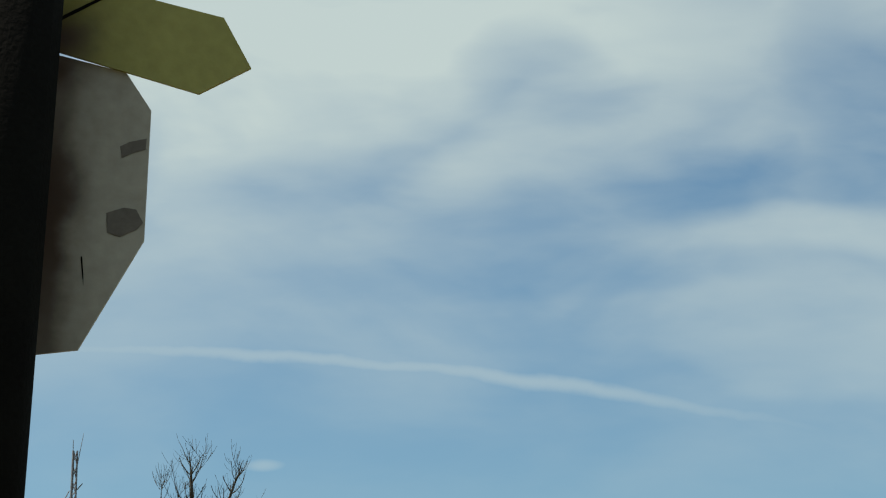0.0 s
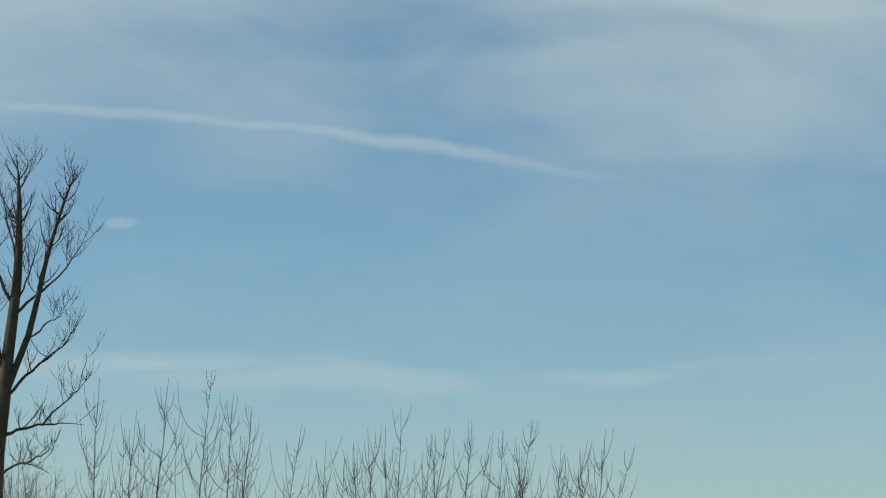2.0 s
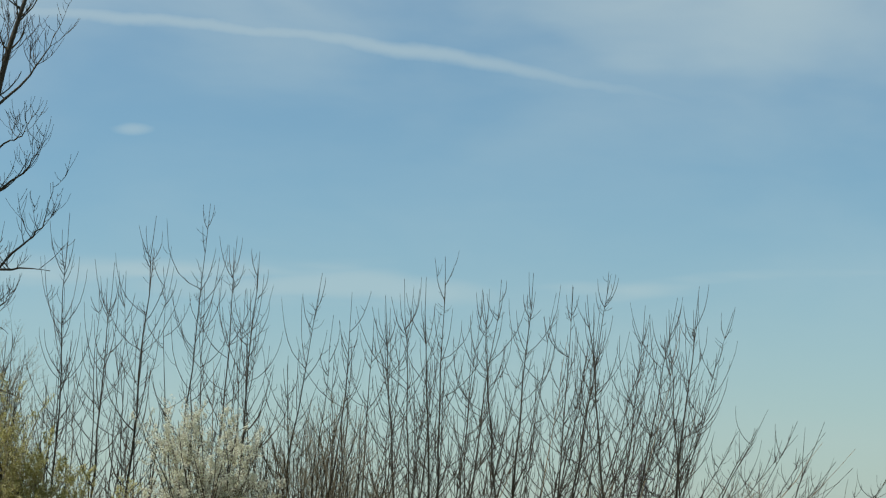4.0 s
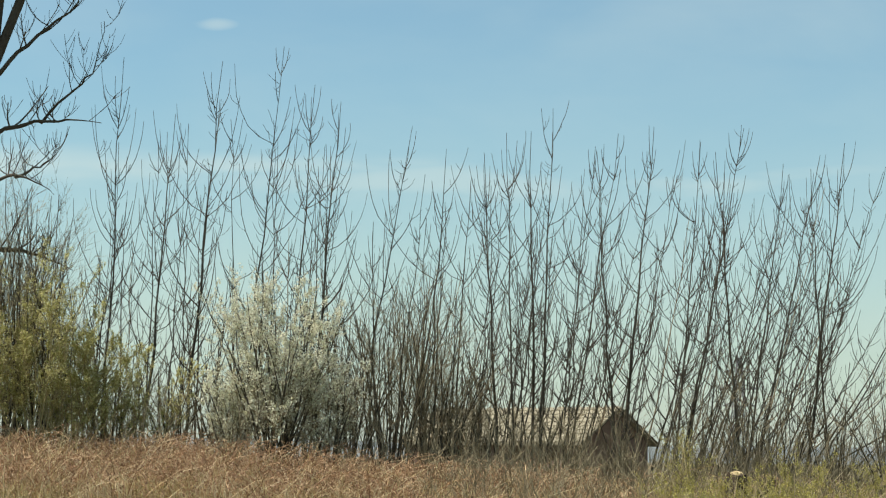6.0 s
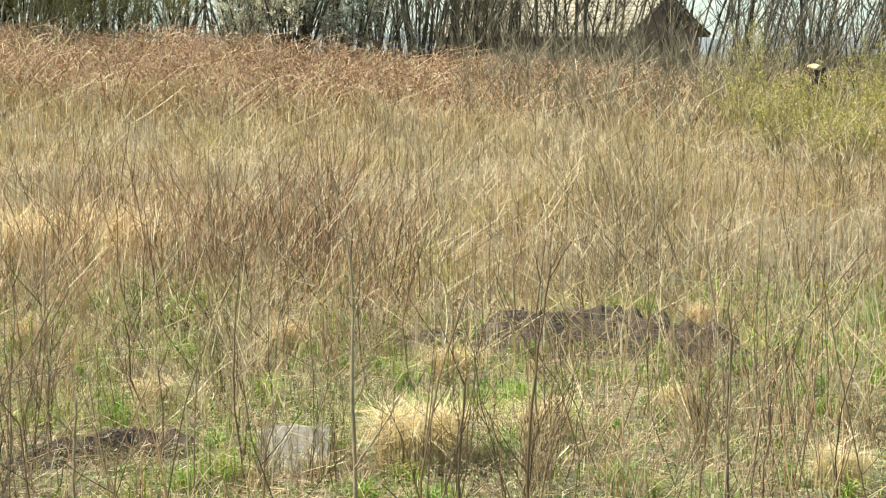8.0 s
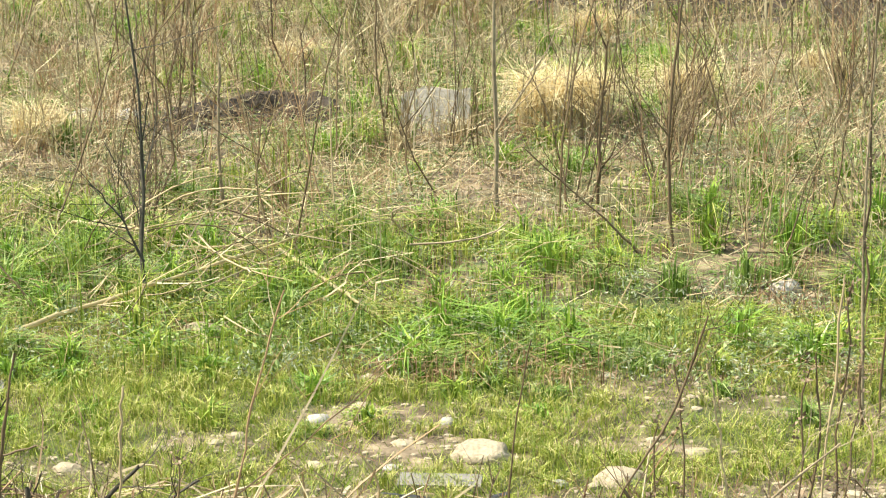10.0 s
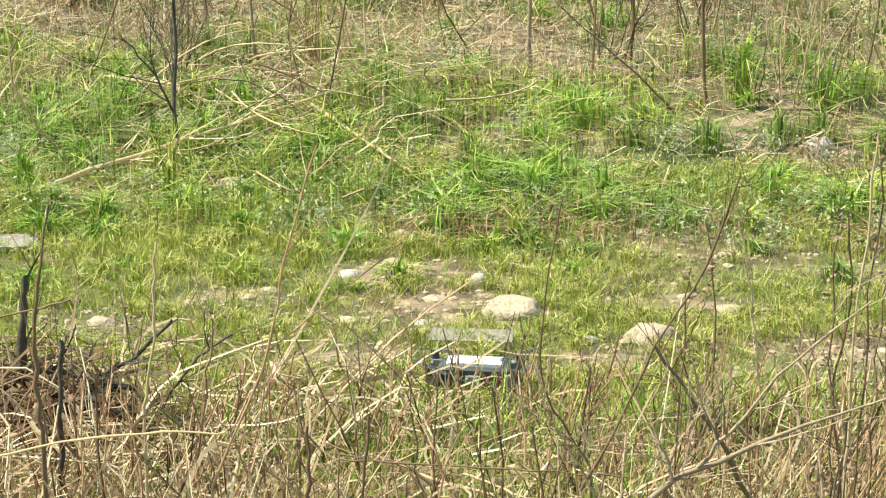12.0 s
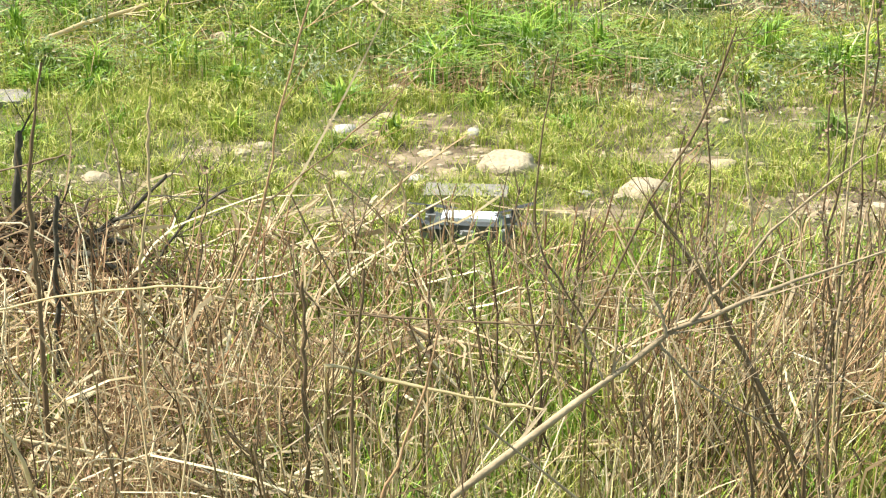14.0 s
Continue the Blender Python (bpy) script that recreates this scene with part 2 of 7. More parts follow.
M = {
    "bark": solid_mat("bark", [(0.026, 0.023, 0.016), (0.075, 0.066, 0.045)], 3.0, 0.9, 0.4),
    "stump": solid_mat("stump", [(0.012, 0.009, 0.006), (0.05, 0.035, 0.022), (0.10, 0.07, 0.045)], 7.0, 0.95, 1.0, fine=30, bump_dist=0.04),
    "bark_pale": solid_mat("bark_pale", [(0.15, 0.11, 0.065), (0.27, 0.21, 0.13), (0.40, 0.325, 0.21)], 3.0, 0.85, 0.4),
    "twig": plant_mat("twig", [(0.022, 0.019, 0.014), (0.048, 0.040, 0.028), (0.085, 0.07, 0.045)], 0.0, 0.8, 6.0),
    "twig_olive": plant_mat("twig_olive", [(0.22, 0.19, 0.085), (0.44, 0.38, 0.20)], 0.0, 0.7, 6.0),
    "bud": plant_mat("bud", [(0.27, 0.27, 0.085), (0.47, 0.45, 0.18), (0.70, 0.67, 0.40)], 0.6),
    "blossom": plant_mat("blossom", [(0.56, 0.57, 0.40), (0.74, 0.745, 0.59), (0.86, 0.865, 0.76)], 0.5),
    "leaf_yellow": plant_mat("leaf_yellow", [(0.23, 0.21, 0.045), (0.41, 0.38, 0.095), (0.57, 0.52, 0.21)], 0.45),
    "grass": plant_mat("grass", [(0.05, 0.10, 0.012), (0.15, 0.25, 0.026), (0.28, 0.37, 0.045), (0.46, 0.45, 0.13)], 0.22, 0.4),
    "turf": plant_mat("turf", [(0.10, 0.145, 0.016), (0.225, 0.28, 0.038), (0.38, 0.395, 0.078), (0.58, 0.51, 0.25)], 0.22, 0.45, spread=0.5),
    "lime": plant_mat("lime", [(0.075, 0.17, 0.016), (0.175, 0.31, 0.032), (0.33, 0.44, 0.07)], 0.22, 0.38, spread=0.5),
    "herb_pale": plant_mat("herb_pale", [(0.16, 0.20, 0.10), (0.33, 0.38, 0.22), (0.54, 0.57, 0.42)], 0.22, 0.6),
    "dry_pale": plant_mat("dry_pale", [(0.30, 0.23, 0.13), (0.48, 0.40, 0.26), (0.62, 0.54, 0.38)], 0.5, 0.6),
    "straw_pale": plant_mat("straw_pale", [(0.46, 0.36, 0.17), (0.68, 0.56, 0.31), (0.82, 0.74, 0.48)], 0.35, 0.5),
    "dry_olive": plant_mat("dry_olive", [(0.19, 0.15, 0.06), (0.36, 0.29, 0.125), (0.49, 0.42, 0.21)], 0.5, 0.6),
    "russet": plant_mat("russet", [(0.20, 0.12, 0.065), (0.38, 0.25, 0.14), (0.54, 0.40, 0.25)], 0.45, 0.6),
    "dead_blade": plant_mat("dead_blade", [(0.15, 0.085, 0.045), (0.32, 0.20, 0.11), (0.50, 0.36, 0.22)], 0.3, 0.6),
    "grass_short": plant_mat("grass_short", [(0.075, 0.135, 0.013), (0.19, 0.275, 0.03), (0.33, 0.38, 0.05), (0.52, 0.46, 0.18)], 0.22, 0.55),
    "grass_blue": plant_mat("grass_blue", [(0.051, 0.104, 0.0138), (0.112, 0.199, 0.0253), (0.204, 0.294, 0.0575), (0.367, 0.418, 0.161)], 0.22, 0.4),
    "herb": plant_mat("herb", [(0.09, 0.14, 0.035), (0.21, 0.285, 0.085), (0.40, 0.44, 0.22)], 0.22, 0.55),
    "straw": plant_mat("straw", [(0.19, 0.135, 0.062), (0.43, 0.335, 0.17), (0.64, 0.55, 0.325), (0.82, 0.755, 0.54)], 0.42, 0.4),
    "straw_grey": plant_mat("straw_grey", [(0.19, 0.135, 0.07), (0.41, 0.315, 0.175), (0.62, 0.52, 0.33), (0.80, 0.73, 0.54)], 0.3, 0.45),
    "stalk_rosy": plant_mat("stalk_rosy", [(0.12, 0.078, 0.04), (0.29, 0.20, 0.11), (0.46, 0.345, 0.205), (0.62, 0.52, 0.34)], 0.0, 0.65, 12.0),
    "straw_gold": plant_mat("straw_gold", [(0.42, 0.29, 0.13), (0.62, 0.47, 0.25), (0.78, 0.64, 0.40)], 0.35, 0.55),
    "dry_grass": plant_mat("dry_grass", [(0.23, 0.15, 0.07), (0.42, 0.30, 0.155), (0.59, 0.46, 0.265), (0.42, 0.35, 0.145), (0.68, 0.57, 0.37)], 0.5, 0.6),
    "stalk": plant_mat("stalk", [(0.12, 0.08, 0.038), (0.28, 0.20, 0.105), (0.46, 0.36, 0.21), (0.63, 0.53, 0.34)], 0.0, 0.7, 12.0),
    "stalk_pale": plant_mat("stalk_pale", [(0.20, 0.145, 0.075), (0.36, 0.28, 0.155), (0.50, 0.41, 0.25), (0.64, 0.55, 0.36)], 0.0, 0.7, 12.0),
    "stalk_dark": plant_mat("stalk_dark", [(0.055, 0.033, 0.017), (0.115, 0.077, 0.041), (0.185, 0.13, 0.072)], 0.0, 0.7, 12.0),
    "bramble": plant_mat("bramble", [(0.15, 0.075, 0.04), (0.31, 0.175, 0.095), (0.45, 0.30, 0.17), (0.64, 0.52, 0.34)], 0.2, 0.7),
    "dead_leaf": plant_mat("dead_leaf", [(0.16, 0.09, 0.055), (0.36, 0.225, 0.135), (0.56, 0.41, 0.27)], 0.35, 0.7),
    "soil": solid_mat("soil", [(0.02, 0.015, 0.010), (0.066, 0.048, 0.032)], 6.0, 0.95, 0.9, fine=40, bump_dist=0.03),
    "stone": solid_mat("stone", [(0.15, 0.115, 0.075), (0.32, 0.265, 0.18), (0.41, 0.35, 0.25)], 14.0, 0.9, 0.8, fine=110, bump_dist=0.006),
    "stone_grey": solid_mat("stone_grey", [(0.24, 0.22, 0.20), (0.42, 0.40, 0.36)], 9.0, 0.85, 0.5, fine=90, bump_dist=0.004),
    "dry_earth": solid_mat("dry_earth", [(0.075, 0.054, 0.032), (0.165, 0.125, 0.078), (0.27, 0.215, 0.145)], 16.0, 0.95, 0.8, fine=70, bump_dist=0.006),
    "concrete": solid_mat("concrete", [(0.30, 0.27, 0.225), (0.49, 0.45, 0.38)], 5.0, 0.9, 0.5, fine=70, bump_dist=0.005),
    "board": solid_mat("board", [(0.13, 0.12, 0.108), (0.25, 0.232, 0.21)], 4.0, 0.85, 0.4, fine=50, bump_dist=0.003),
    # near-black base colour holds the post's backlit shade
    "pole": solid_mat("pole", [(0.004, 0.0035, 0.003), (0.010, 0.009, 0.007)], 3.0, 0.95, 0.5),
    "sign_white": solid_mat("sign_white", [(0.29, 0.25, 0.19), (0.43, 0.385, 0.305)], 2.5, 0.5, 0.15, 0.0, 25),
    "sign_yellow": solid_mat("sign_yellow", [(0.24, 0.21, 0.035), (0.36, 0.32, 0.065)], 2.5, 0.5, 0.15, 0.0, 25),
    "rust": solid_mat("rust", [(0.10, 0.045, 0.02), (0.26, 0.12, 0.05)], 10.0, 0.9, 0.4),
    "tape": solid_mat("tape", [(0.10, 0.08, 0.06), (0.16, 0.13, 0.10)], 20.0, 0.6, 0.2),
    "steel": solid_mat("steel", [(0.10, 0.10, 0.11), (0.2, 0.2, 0.21)], 5.0, 0.6, 0.1),
    "drone_dark": solid_mat("drone_dark", [(0.03, 0.035, 0.035), (0.055, 0.06, 0.06)], 12.0, 0.45, 0.1, 0.0, 120, 0.001),
    "drone_grey": solid_mat("drone_grey", [(0.16, 0.17, 0.17), (0.24, 0.25, 0.25)], 12.0, 0.4, 0.1, 0.2, 120, 0.001),
    "drone_top": solid_mat("drone_top", [(0.62, 0.63, 0.64), (0.78, 0.79, 0.80)], 8.0, 0.35, 0.05, 0.1, 120, 0.001),
    "roof": solid_mat("roof", [(0.17, 0.155, 0.11), (0.31, 0.285, 0.21)], 1.5, 0.9, 0.5, fine=14, bump_dist=0.05),
    "wall": solid_mat("wall", [(0.11, 0.07, 0.055), (0.22, 0.145, 0.11)], 1.2, 0.9, 0.4, fine=10),
    "brush": plant_mat("brush", [(0.12, 0.10, 0.062), (0.22, 0.185, 0.115), (0.36, 0.31, 0.205)], 0.0, 0.8, 8.0),
    "husk": plant_mat("husk", [(0.12, 0.08, 0.05), (0.22, 0.155, 0.10), (0.32, 0.24, 0.16)], 0.15, 0.8),
    "prop": solid_mat("prop", [(0.05, 0.052, 0.055), (0.09, 0.092, 0.095)], 8.0, 0.4, 0.0),
    # distance haze is mixed into the hills' blue-grey colour
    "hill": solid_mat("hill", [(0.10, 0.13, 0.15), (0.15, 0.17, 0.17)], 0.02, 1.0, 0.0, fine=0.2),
}


def ground_mat():
    m = bpy.data.materials.new("ground")
    m.use_nodes = True
    nt = m.node_tree
    N, L = nt.nodes.new, nt.links.new
    bsdf = nt.nodes["Principled BSDF"]
    tc = N("ShaderNodeTexCoord")

    def noi(scale, detail):
        n = N("ShaderNodeTexNoise")
        L(tc.outputs["Object"], n.inputs["Vector"])
        n.inputs["Scale"].default_value, n.inputs["Detail"].default_value = scale, detail
        return n.outputs["Fac"]

    soil = ramp_node(nt, [(0.3, (0.032, 0.023, 0.013)), (0.5, (0.095, 0.068, 0.038)), (0.7, (0.32, 0.25, 0.16))])
    L(noi(14.0, 8), soil.inputs[0])
    moss = ramp_node(nt, [(0.35, (0.035, 0.04, 0.012)), (0.65, (0.11, 0.12, 0.03))])
    L(noi(30.0, 6), moss.inputs[0])
    mask = ramp_node(nt, [(0.45, (0, 0, 0)), (0.6, (1, 1, 1))])
    L(noi(2.2, 5), mask.inputs[0])
    mx = N("ShaderNodeMix")
    mx.data_type = "RGBA"
    L(mask.outputs[0], mx.inputs["Factor"]), L(soil.outputs[0], mx.inputs["A"]), L(moss.outputs[0], mx.inputs["B"])
    L(mx.outputs["Result"], bsdf.inputs["Base Color"])
    bsdf.inputs["Roughness"].default_value = 0.95
    b = N("ShaderNodeBump")
    b.inputs["Strength"].default_value, b.inputs["Distance"].default_value = 0.6, 0.02
    L(noi(60.0, 8), b.inputs["Height"])
    L(b.outputs[0], bsdf.inputs["Normal"])
    return m


M["ground"] = ground_mat()
# specular cut so the post stays a dark silhouette against the sky
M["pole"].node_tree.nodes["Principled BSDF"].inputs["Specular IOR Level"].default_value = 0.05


def rust_streaks(m, x_edge, reach, z_mid, z_span):
    """Rust and grime that have run over a sign from the post's clamps."""
    nt = m.node_tree
    N, L = nt.nodes.new, nt.links.new
    bsdf = nt.nodes["Principled BSDF"]
    old = bsdf.inputs["Base Color"].links[0].from_socket
    tc, sep, noi = N("ShaderNodeTexCoord"), N("ShaderNodeSeparateXYZ"), N("ShaderNodeTexNoise")
    L(tc.outputs["Object"], sep.inputs[0]), L(tc.outputs["Object"], noi.inputs["Vector"])
    noi.inputs["Scale"].default_value, noi.inputs["Detail"].default_value = 9.0, 6

    def span(sock, a, b):
        n = N("ShaderNodeMapRange")
        n.interpolation_type = "SMOOTHSTEP"
        L(sock, n.inputs["Value"])
        n.inputs["From Min"].default_value, n.inputs["From Max"].default_value = a, b
        return n.outputs["Result"]

    def mul(a, b, op="MULTIPLY"):
        n = N("ShaderNodeMath")
        n.operation = op
        for k, v in enumerate((a, b)):
            if isinstance(v, float):
                n.inputs[k].default_value = v
            else:
                L(v, n.inputs[k])
        return n.outputs[0]

    edge = span(mul(sep.outputs[0], mul(noi.outputs["Fac"], 0.10), "SUBTRACT"), x_edge + reach - 0.05, x_edge - 0.05)
    up = mul(span(sep.outputs[2], z_mid - z_span, z_mid), span(sep.outputs[2], z_mid + z_span * 0.8, z_mid))
    mask = mul(edge, mul(mul(up, 0.85), 0.15, "ADD"))
    mx = N("ShaderNodeMix")
    mx.data_type = "RGBA"
    L(mask, mx.inputs["Factor"]), L(old, mx.inputs["A"])
    mx.inputs["B"].default_value = (0.06, 0.03, 0.015, 1)
    L(mx.outputs["Result"], bsdf.inputs["Base Color"])


rust_streaks(M["sign_white"], -1.26, 0.17, 4.08, 0.26)
rust_streaks(M["sign_white"], -1.26, 0.09, 4.0, 0.9)
rust_streaks(M["sign_white"], -1.26, 0.16, 4.50, 0.12)
rust_streaks(M["sign_yellow"], -1.26, 0.22, 4.6, 0.2)


# ---- mesh helpers ----
rng = np.random.default_rng(7)


def mesh_of(name, verts, quads, smooth=False):
    """A mesh of quads from arrays."""
    verts, quads = np.asarray(verts, dtype=np.float32).reshape(-1, 3), np.asarray(quads, dtype=np.int32).reshape(-1, 4)
    me = bpy.data.meshes.new(name)
    me.vertices.add(len(verts))
    me.vertices.foreach_set("co", verts.ravel())
    me.loops.add(quads.size)
    me.loops.foreach_set("vertex_index", quads.ravel())
    me.polygons.add(len(quads))
    me.polygons.foreach_set("loop_start", np.arange(0, quads.size, 4, dtype=np.int32))
    me.polygons.foreach_set("use_smooth", np.full(len(quads), smooth))
    me.update(calc_edges=True)
    return me


def hang(name, me, material, parent=None, label=""):
    me.materials.append(M[material])
    ob = new(name, me)
    if parent is not None:
        ob.parent = parent
    if label:
        ob["label"] = label
    return ob


def part(name, bm, material, parent=None, label="", smooth=False):
    me = bpy.data.meshes.new(name)
    bm.normal_update()
    bm.to_mesh(me)
    bm.free()
    if smooth:
        for p in me.polygons:
            p.use_smooth = True
    return hang(name, me, material, parent, label)


def empty(name, m, label, category, group="", kind=""):
    e = new(name)
    e.matrix_world = m
    return tagged(e, label, category, group, kind)


def join(chunks):
    vs, qs, n = [], [], 0
    for v, q in chunks:
        v = np.asarray(v).reshape(-1, 3)
        vs.append(v), qs.append(np.asarray(q).reshape(-1, 4) + n)
        n += len(v)
    return np.concatenate(vs), np.concatenate(qs)


def tubes(lines, radii, sides=4):
    """Tapering tubes along many lines of equal length: lines (n, k, 3), radii (n, k)."""
    lines, radii = np.asarray(lines, dtype=float), np.asarray(radii, dtype=float)
    n, k, _ = lines.shape
    d = lines[:, -1] - lines[:, 0]
    d /= np.linalg.norm(d, axis=1, keepdims=True) + 1e-9
    ref = np.where(np.abs(d[:, 2:3]) > 0.8, np.array([[1.0, 0, 0]]), np.array([[0, 0, 1.0]]))
    a = np.cross(d, ref)
    a /= np.linalg.norm(a, axis=1, keepdims=True) + 1e-9
    b = np.cross(d, a)
    th = np.arange(sides) * 2 * np.pi / sides
    ring = a[:, None, None] * np.cos(th)[None, None, :, None] + b[:, None, None] * np.sin(th)[None, None, :, None]
    v = lines[:, :, None] + ring * radii[:, :, None, None]
    i, j, s = np.meshgrid(np.arange(n), np.arange(k - 1), np.arange(sides), indexing="ij")
    idx = lambda ii, jj, ss: (ii * k + jj) * sides + ss % sides
    q = np.stack([idx(i, j, s), idx(i, j, s + 1), idx(i, j + 1, s + 1), idx(i, j + 1, s)], -1)
    return v.reshape(-1, 3), q.reshape(-1, 4)


def blades(base, height, width, lean, curl=0.5, yaw=None):
    """Grass blades: two quads each, bending over. base (n, 3); lean is the sideways reach of the tip as a share of the height."""
    n = len(base)
    yaw = rng.uniform(0, 2 * np.pi, n) if yaw is None else yaw
    side = np.stack([np.cos(yaw), np.sin(yaw), np.zeros(n)], 1)
    fwd_a = yaw + np.pi / 2 + rng.normal(0, 0.5, n)
    fwd = np.stack([np.cos(fwd_a), np.sin(fwd_a), np.zeros(n)], 1)
    up = np.array([0, 0, 1.0])
    h, w, l = height[:, None], width[:, None], lean[:, None]
    mid = base + up * h * 0.6 + fwd * h * l * (1 - curl) * 0.6
    tip = base + up * h * (1 - 0.35 * np.minimum(l, 1.5) * curl) + fwd * h * l
    v = np.stack([base - side * w / 2, base + side * w / 2, mid - side * w * 0.4, mid + side * w * 0.4, tip - side * w * 0.06, tip + side * w * 0.06], 1)
    o = np.arange(n)[:, None, None] * 6
    q = o + np.array([[0, 1, 3, 2], [2, 3, 5, 4]])[None]
    return v.reshape(-1, 3), q.reshape(-1, 4)


def short_blades(base, height, width, lean):
    """Very short turf: one tapering quad each."""
    n = len(base)
    yaw, way = rng.uniform(0, 2 * np.pi, n), rng.uniform(0, 2 * np.pi, n)
    side = np.stack([np.cos(yaw), np.sin(yaw), np.zeros(n)], 1) * width[:, None] / 2
    tip = base + np.stack([np.cos(way) * lean * height, np.sin(way) * lean * height, height], 1)
    v = np.stack([base - side, base + side, tip + side * 0.2, tip - side * 0.2], 1)
    return v.reshape(-1, 3), np.arange(4 * n).reshape(-1, 4)


def leaves(centre, size, aspect=0.6, flat=0.0):
    """Small leaves: one folded pair of quads each, turned at random."""
    n = len(centre)
    a = rng.normal(size=(n, 3))
    a[:, 2] *= 1 - flat
    a /= np.linalg.norm(a, axis=1, keepdims=True)
    b = np.cross(a, rng.normal(size=(n, 3)) * np.array([1, 1, 1 - flat]) + np.array([0, 0, flat]))
    b /= np.linalg.norm(b, axis=1, keepdims=True) + 1e-9
    c = np.cross(a, b)
    s = size[:, None]
    v = np.stack([centre - a * s, centre - a * s * 0.1 + b * s * aspect + c * s * 0.2, centre + a * s, centre - a * s * 0.1 - b * s * aspect + c * s * 0.2], 1)
    return v.reshape(-1, 3), np.arange(4 * n).reshape(-1, 4)


def smoothstep(lo, hi, x):
    t = np.clip((x - lo) / (hi - lo), 0, 1)
    return t * t * (3 - 2 * t)


def value_noise(x, y, scale, seed=0):
    """Smooth noise from 0 to 1 on a plane."""
    x, y = np.asarray(x) * scale, np.asarray(y) * scale
    xi, yi = np.floor(x).astype(np.int64), np.floor(y).astype(np.int64)
    fx, fy = x - xi, y - yi
    fx, fy = fx * fx * (3 - 2 * fx), fy * fy * (3 - 2 * fy)

    def h(a, b):
        k = (a * 374761393 + b * 668265263 + seed * 974634541) & 0xFFFFFFFF
        k = ((k ^ (k >> 13)) * 1274126177) & 0xFFFFFFFF
        return ((k ^ (k >> 16)) & 0xFFFF) / 65535.0

    return (h(xi, yi) * (1 - fx) + h(xi + 1, yi) * fx) * (1 - fy) + (h(xi, yi + 1) * (1 - fx) + h(xi + 1, yi + 1) * fx) * fy


def ground_z(x, y):
    """Height of the ground: a flat field that rises to a low bank under the trees."""
    x, y = np.asarray(x, dtype=float), np.asarray(y, dtype=float)
    bank = smoothstep(34, 56, y) * (1 - smoothstep(64, 90, y)) * np.clip(0.85 - 0.07 * x, -0.08, 1.35)
    lumps = (value_noise(x, y, 0.9, 3) - 0.5) * 0.10 * smoothstep(5.5, 8, y) * (1 - smoothstep(80, 120, y))
    return bank + lumps + (value_noise(x, y, 4.0, 5) - 0.5) * 0.018


def on_ground(x, y, dz=0.0):
    return np.stack([x, y, ground_z(x, y) + dz], 1)


def wedge(n, y0, y1, power=1.0, half=0.235, margin=0.3, shift=0.0):
    """Random places in the stretch of field from y0 to y1, more of them near y0 for a power above 1."""
    u = rng.uniform(0, 1, n) ** power
    y = y0 + (y1 - y0) * u
    x = rng.uniform(-1, 1, n) * (y * half + margin) + shift * y
    return x, y


def stuff(name, chunks, material, label, category):
    v, q = join(chunks)
    ob = hang(name, mesh_of(name, v, q), material)
    return tagged(ob, label, category, kind="stuff")


# ---- ground, far hills ----
def build_ground():
    ys = np.concatenate([np.linspace(-400, -70, 12), np.linspace(-60, 1.5, 60), np.arange(1.6, 12, 0.08), np.arange(12, 30, 0.3), np.arange(30, 100, 1.0), np.geomspace(102, 4200, 24)])
    xs = np.concatenate([-np.geomspace(2500, 16, 16), np.arange(-15.5, -3, 0.5), np.arange(-3, 3, 0.08), np.arange(3, 15.6, 0.5), np.geomspace(16, 2500, 16)])
    X, Y = np.meshgrid(xs, ys)
    Z = ground_z(X, Y) - 0.6 * smoothstep(90, 400, Y)
    v = np.stack([X, Y, Z], -1).reshape(-1, 3)
    nx = len(xs)
    i, j = np.meshgrid(np.arange(len(ys) - 1), np.arange(nx - 1), indexing="ij")
    o = i * nx + j
    q = np.stack([o, o + 1, o + nx + 1, o + nx], -1).reshape(-1, 4)
    return tagged(hang("ground", mesh_of("ground", v, q, True), "ground"), "uneven field of earth, moss and gravel with a low bank", "ground", kind="structure")


build_ground()


def build_hills():
    xs = np.linspace(-900, 1100, 120)
    top = 8 + 6 * value_noise(xs, xs * 0, 0.006, 9) + 4 * value_noise(xs, xs * 0, 0.03, 4)
    lines = []
    for k, (dy, f) in enumerate(((0, 0.0), (40, 0.55), (110, 1.0), (400, 0.9))):
        lines.append(np.stack([xs, 1450 + dy + xs * 0, -2 + (top + 2) * f], 1))
    v = np.stack(lines, 0).reshape(-1, 3)
    n = len(xs)
    i, j = np.meshgrid(np.arange(3), np.arange(n - 1), indexing="ij")
    o = i * n + j
    q = np.stack([o, o + 1, o + n + 1, o + n], -1)
    return tagged(hang("backdrop_hills", mesh_of("backdrop_hills", v, q, True), "hill"), "low wooded hills far off, haze put in as blue colour", "hills", kind="structure")


build_hills()


